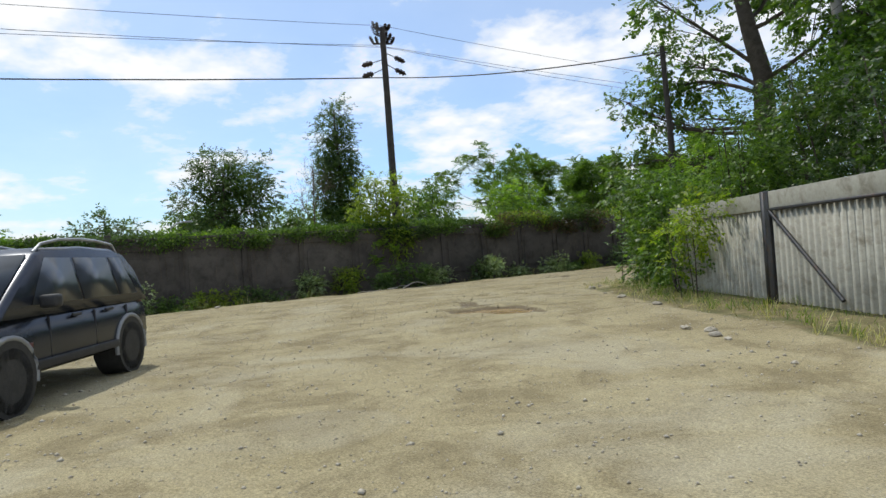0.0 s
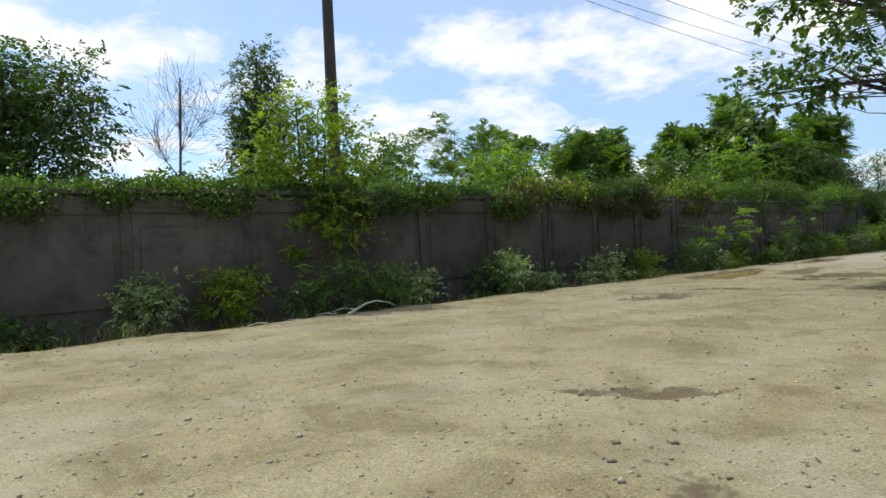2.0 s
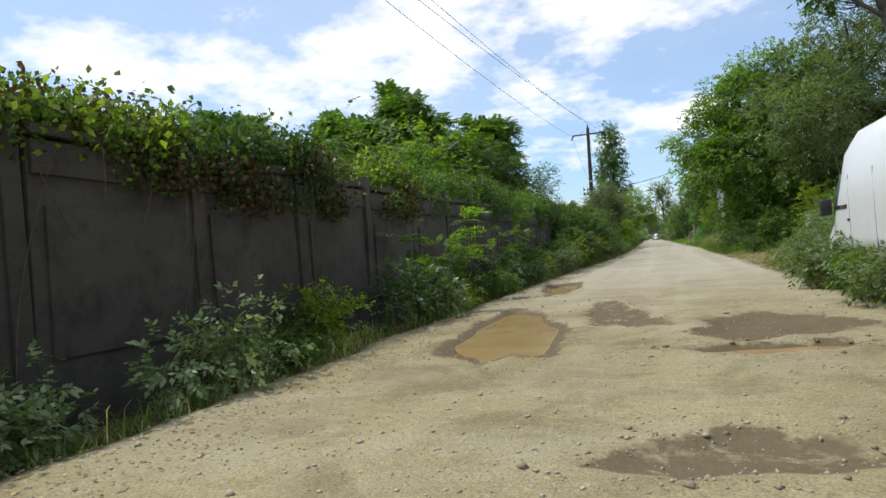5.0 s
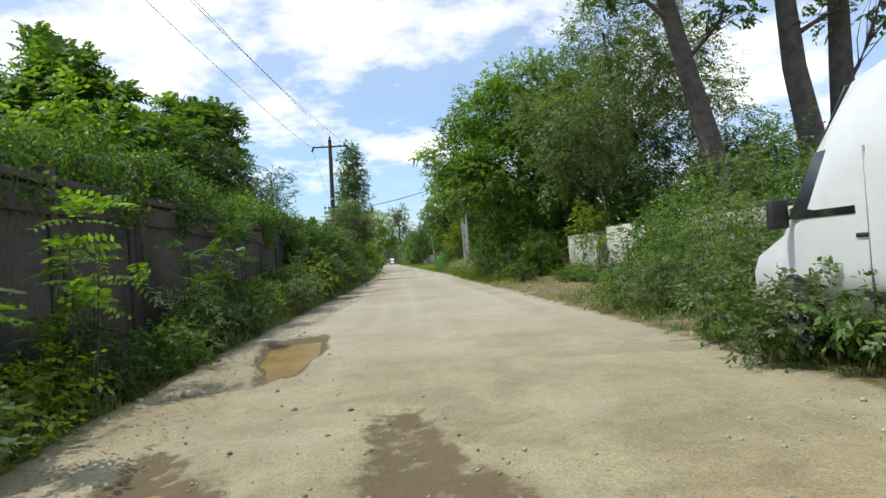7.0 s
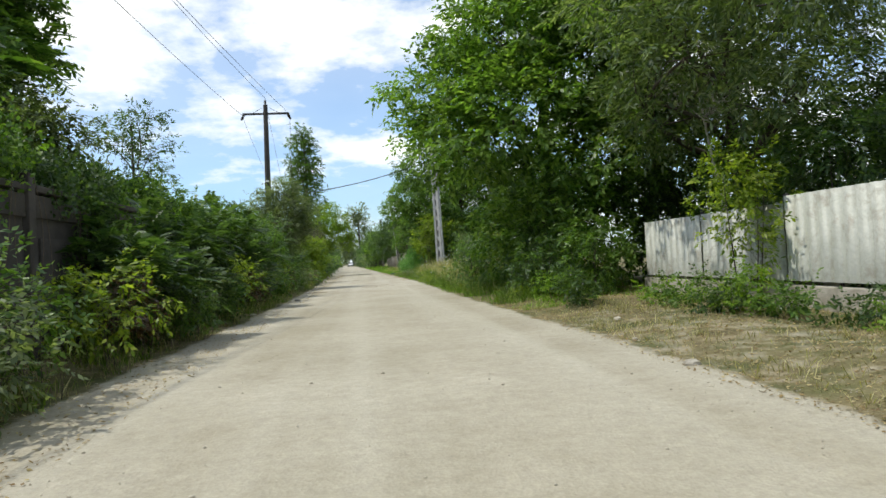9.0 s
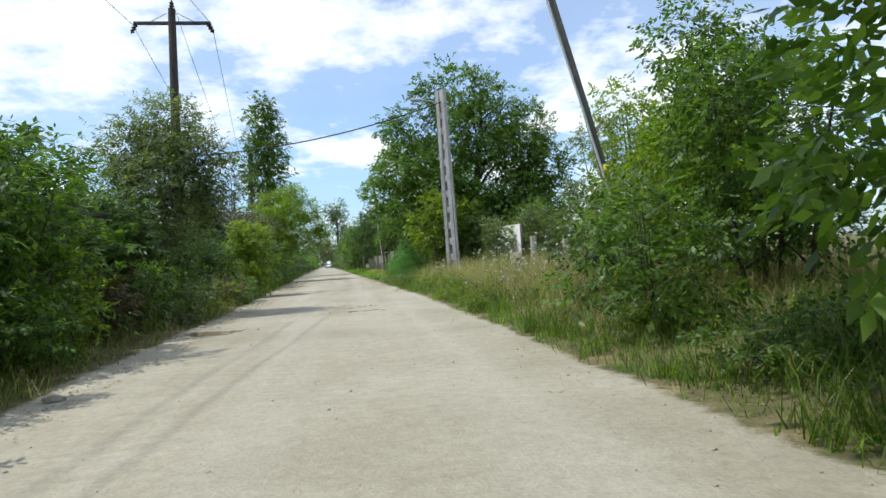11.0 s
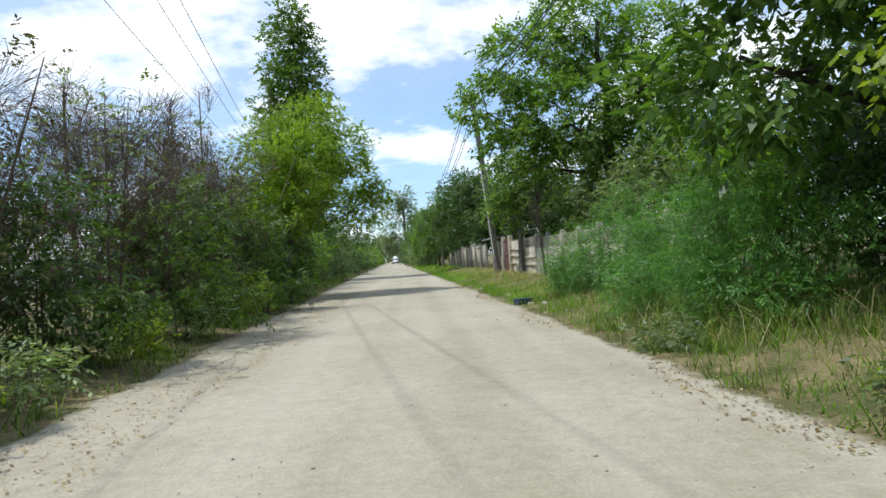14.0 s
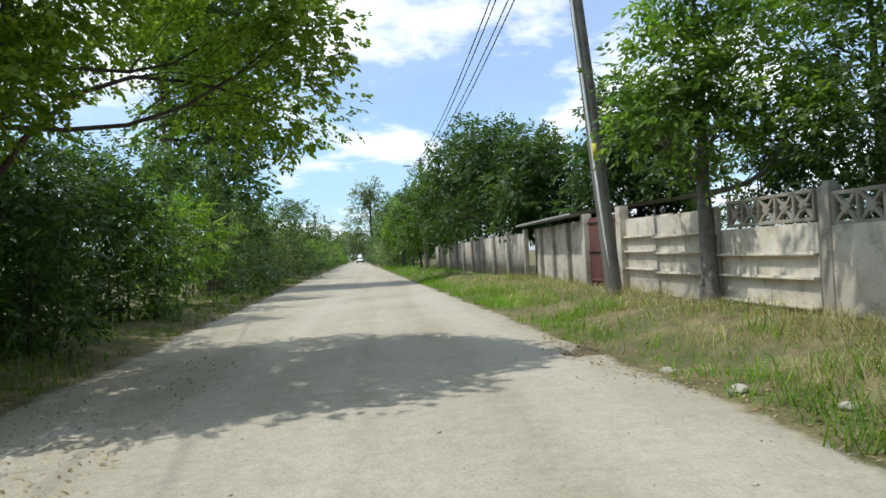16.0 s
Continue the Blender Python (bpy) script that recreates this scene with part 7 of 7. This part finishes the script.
def clods(seed):
    """Broken lumps of dirt and stones round the potholes and along the rough verge."""
    rng = np.random.default_rng(seed)
    pts = []
    for hx, hy, rx, ry, rot, depth, wet in HOLES:
        n = int(25 + 45 * rx)
        a = rng.uniform(0, 6.28, n)
        r = 0.8 + np.abs(rng.normal(size=n)) * 0.75
        c, s = math.cos(radians(rot)), math.sin(radians(rot))
        u, w = rx * r * np.cos(a), ry * r * np.sin(a)
        pts.append(np.stack([hx + u * c - w * s, hy + u * s + w * c], 1))
    xy = np.concatenate(pts)
    n = len(xy)
    size = np.minimum(np.exp(rng.normal(size=n) * 0.55) * 0.012, 0.05) * np.where(xy[:, 1] > 40, 0.7, 1.0)
    c = np.stack([xy[:, 0], xy[:, 1], ground_z(xy[:, 0], xy[:, 1]) + size * 0.2], 1)
    base = np.array([(1, 0, 0), (-1, 0, 0), (0, 1, 0), (0, -1, 0), (0, 0, 0.7), (0, 0, -0.7)])
    v = c[:, None] + base[None] * size[:, None, None] * rng.uniform(0.6, 1.4, (n, 6, 1))
    f = np.array([(0, 2, 4), (2, 1, 4), (1, 3, 4), (3, 0, 4), (2, 0, 5), (1, 2, 5), (3, 1, 5), (0, 3, 5)])
    g = Geo()
    g.add(v.reshape(-1, 3), (f[None] + np.arange(n)[:, None, None] * 6).reshape(-1, 3))
    tagged(new("dirt_clods", g.mesh("dirt_clods", CLOD)), "broken lumps of brown dirt round the potholes", "dirt", "", "stuff")


CLOD = two_tone("dry_clod", (0.2, 0.165, 0.1), (0.33, 0.28, 0.19), (0.12, 0.095, 0.055), 6.0, 0.95)
clods(52)
# ---- grass and litter ----


def off_lane(lo, hi):
    def f(x, y, rng):
        u = x - lane_mid(y)
        return (dirt_mask(x, y) < 0.42) & (rng.random(len(x)) < np.interp(np.abs(u) - lane_half(y), [0.0, 0.5, hi], [0.45, 1.0, lo]))
    return f


grass("dry_grass", (3.0, 8.5), (56, 95), 46000, 0.62, GRASS_DRY, "tall dry yellow grass on the bank", ground_z, lambda x, y, r: off_lane(0.9, 6)(x, y, r) & (x - lane_mid(y) - lane_half(y) > r.uniform(0.2, 1.6, len(x))), 0.003, 1.15, 31, tuft=9)
grass("dry_grass", (4.2, 11.0), (64, 86), 64000, 1.15, GRASS_DRY, "tall feathery dry grass on the overgrown plot", ground_z, off_lane(0.9, 8), 0.003, 0.85, 44, tuft=10)
grass("green_grass", (3.0, 9.0), (54, 95), 80000, 0.55, GRASS, "green grass and weeds on the bank", ground_z, off_lane(0.4, 4.0), 0.0045, 0.8, 32, tuft=9)
grass("low_grass", (2.8, 9.0), (52, 96), 60000, 0.2, GRASS_LUSH, "low green ground cover on the bank", ground_z, off_lane(0.7, 6.0), 0.006, 0.9, 42, tuft=8)
grass("dry_grass", (1.9, 5.6), (95, 126), 52000, 0.27, GRASS_DRY, "short dry grass before the concrete fence", ground_z, lambda x, y, r: off_lane(1.0, 3.0)(x, y, r) & (x - lane_mid(y) - lane_half(y) > r.uniform(0.2, 1.2, len(x))), 0.0035, 0.9, 33, tuft=8)
grass("green_grass", (0.8, 5.2), (95, 135), 110000, 0.32, GRASS_LUSH, "lush green grass strip beside the lane", ground_z, lambda x, y, r: off_lane(0.05, 1.9)(x, y, r) & (np.sin(y * 0.9 + 2 * np.sin(x)) + np.sin(y * 2.3 + x) > r.uniform(-2.0, 0.3, len(x))), 0.0045, 0.85, 34, tuft=9)
grass("green_grass", (-1.5, 4.6), (135, 185), 26000, 0.4, GRASS_LUSH, "green grass strip further along the lane", ground_z, off_lane(0.35, 2.6), 0.009, 0.8, 43, tuft=9)
grass("dry_grass", (3.4, 8.0), (28, 56), 26000, 0.2, GRASS_DRY, "trampled dry grass by the sheet fence", ground_z, off_lane(0.7, 3.0), 0.0035, 1.0, 35, tuft=8)
grass("green_grass", (3.8, 7.6), (24, 42), 12000, 0.4, GRASS, "green weeds and grass beside the lane", ground_z, off_lane(0.8, 3.0), 0.005, 0.7, 36, tuft=8)
grass("dry_grass", (-4.6, -2.5), (-8, 82), 30000, 0.42, GRASS_DRY, "dry grass along the western edge", ground_z, off_lane(0.8, 2.0), 0.0035, 0.8, 37, tuft=8)
grass("green_grass", (-4.6, -2.5), (-8, 82), 42000, 0.34, GRASS, "green weeds along the western edge", ground_z, off_lane(0.8, 2.0), 0.0045, 0.8, 38, tuft=8)
grass("green_grass", (-7.5, -3.0), (82, 150), 36000, 0.34, GRASS, "green grass along the western edge", ground_z, off_lane(0.7, 2.5), 0.006, 0.8, 39, tuft=8)
grass("dry_grass", (6.5, 24), (1, 17), 30000, 0.32, GRASS_DRY, "dry weeds along the sheet gate", ground_z, lambda x, y, r: (fence_side(x, y) > -1.5) & (fence_side(x, y) < 0.3), 0.0035, 0.9, 40, tuft=8)
grass("green_grass", (6.5, 24), (1, 17), 26000, 0.3, GRASS, "green weeds along the sheet gate", ground_z, lambda x, y, r: (fence_side(x, y) > -1.1) & (fence_side(x, y) < 0.3), 0.0045, 0.9, 41, tuft=8)


def pebbles(count, seed):
    rng = np.random.default_rng(seed)
    x = np.concatenate([rng.uniform(-3, 22, count // 2), rng.uniform(-4, 4.5, count - count // 2)])
    y = np.concatenate([rng.uniform(-2, 26, count // 2), rng.uniform(18, 112, count - count // 2)])
    u = np.abs(x - lane_mid(y)) / lane_half(y)
    m = dirt_mask(x, y)
    keep = (m > 0.25) & ((rng.random(count) < np.where(u > 0.75, 1.0, 0.35)) | (y < 22))
    x, y = x[keep], y[keep]
    n = len(x)
    s = np.exp(rng.normal(size=n) * 0.5) * 0.0065
    s = np.minimum(s, 0.028) * np.where(y > 30, 0.8, 1.15)
    c = np.stack([x, y, ground_z(x, y) + s * 0.2], 1)
    base = np.array([(1, 0, 0), (-1, 0, 0), (0, 1, 0), (0, -1, 0), (0, 0, 0.7), (0, 0, -0.7)])
    v = c[:, None] + base[None] * s[:, None, None] * rng.uniform(0.6, 1.4, (n, 6, 1))
    f = np.array([(0, 2, 4), (2, 1, 4), (1, 3, 4), (3, 0, 4), (2, 0, 5), (1, 2, 5), (3, 1, 5), (0, 3, 5)])
    g = Geo()
    g.add(v.reshape(-1, 3), (f[None] + np.arange(n)[:, None, None] * 6).reshape(-1, 3))
    tagged(new("gravel", g.mesh("gravel", STONE)), "loose grey gravel scattered over the lane", "gravel", "", "stuff")


pebbles(90000, 50)


def fallen_leaves(count, seed):
    rng = np.random.default_rng(seed)
    x = np.concatenate([rng.uniform(-4.5, -2.0, count // 2), rng.uniform(3.5, 8, count // 2)])
    y = rng.uniform(5, 112, len(x))
    y[len(x) // 2:] = np.where(rng.random(len(x) - len(x) // 2) < 0.75, rng.uniform(38, 56, len(x) - len(x) // 2), y[len(x) // 2:])
    # a brown strip of litter between the lane and the grass
    y2 = rng.uniform(80, 112, 4500)
    x2 = lane_mid(y2) + lane_half(y2) - 0.2 + np.abs(rng.normal(size=4500)) * 0.45 + 0.3 * np.sin(y2 * 0.9)
    x, y = np.concatenate([x, x2]), np.concatenate([y, y2])
    n = len(x)
    a = rng.uniform(0, 6.28, n)
    s = rng.uniform(0.012, 0.028, n)
    z = ground_z(x, y) + 0.012
    d = np.stack([np.cos(a), np.sin(a), rng.normal(size=n) * 0.25], 1) * s[:, None]
    e = np.stack([-np.sin(a), np.cos(a), rng.normal(size=n) * 0.25], 1) * s[:, None] * 0.5
    c = np.stack([x, y, z], 1)
    v = np.stack([c - d, c + e, c + d, c - e], 1).reshape(-1, 3)
    g = Geo()
    g.add(v, np.arange(n)[:, None] * 4 + np.array([[0, 1, 2, 3]]))
    tagged(new("fallen_leaves", g.mesh("fallen_leaves", LEAF_LITTER)), "dry fallen leaves strewn along the lane's edges", "leaf litter", "", "stuff")


LEAF_LITTER = leaf_mat("leaf_litter", (0.19, 0.125, 0.06), (0.34, 0.245, 0.115), (0.5, 0.41, 0.21), 0.15, 0.8)
fallen_leaves(46000, 51)
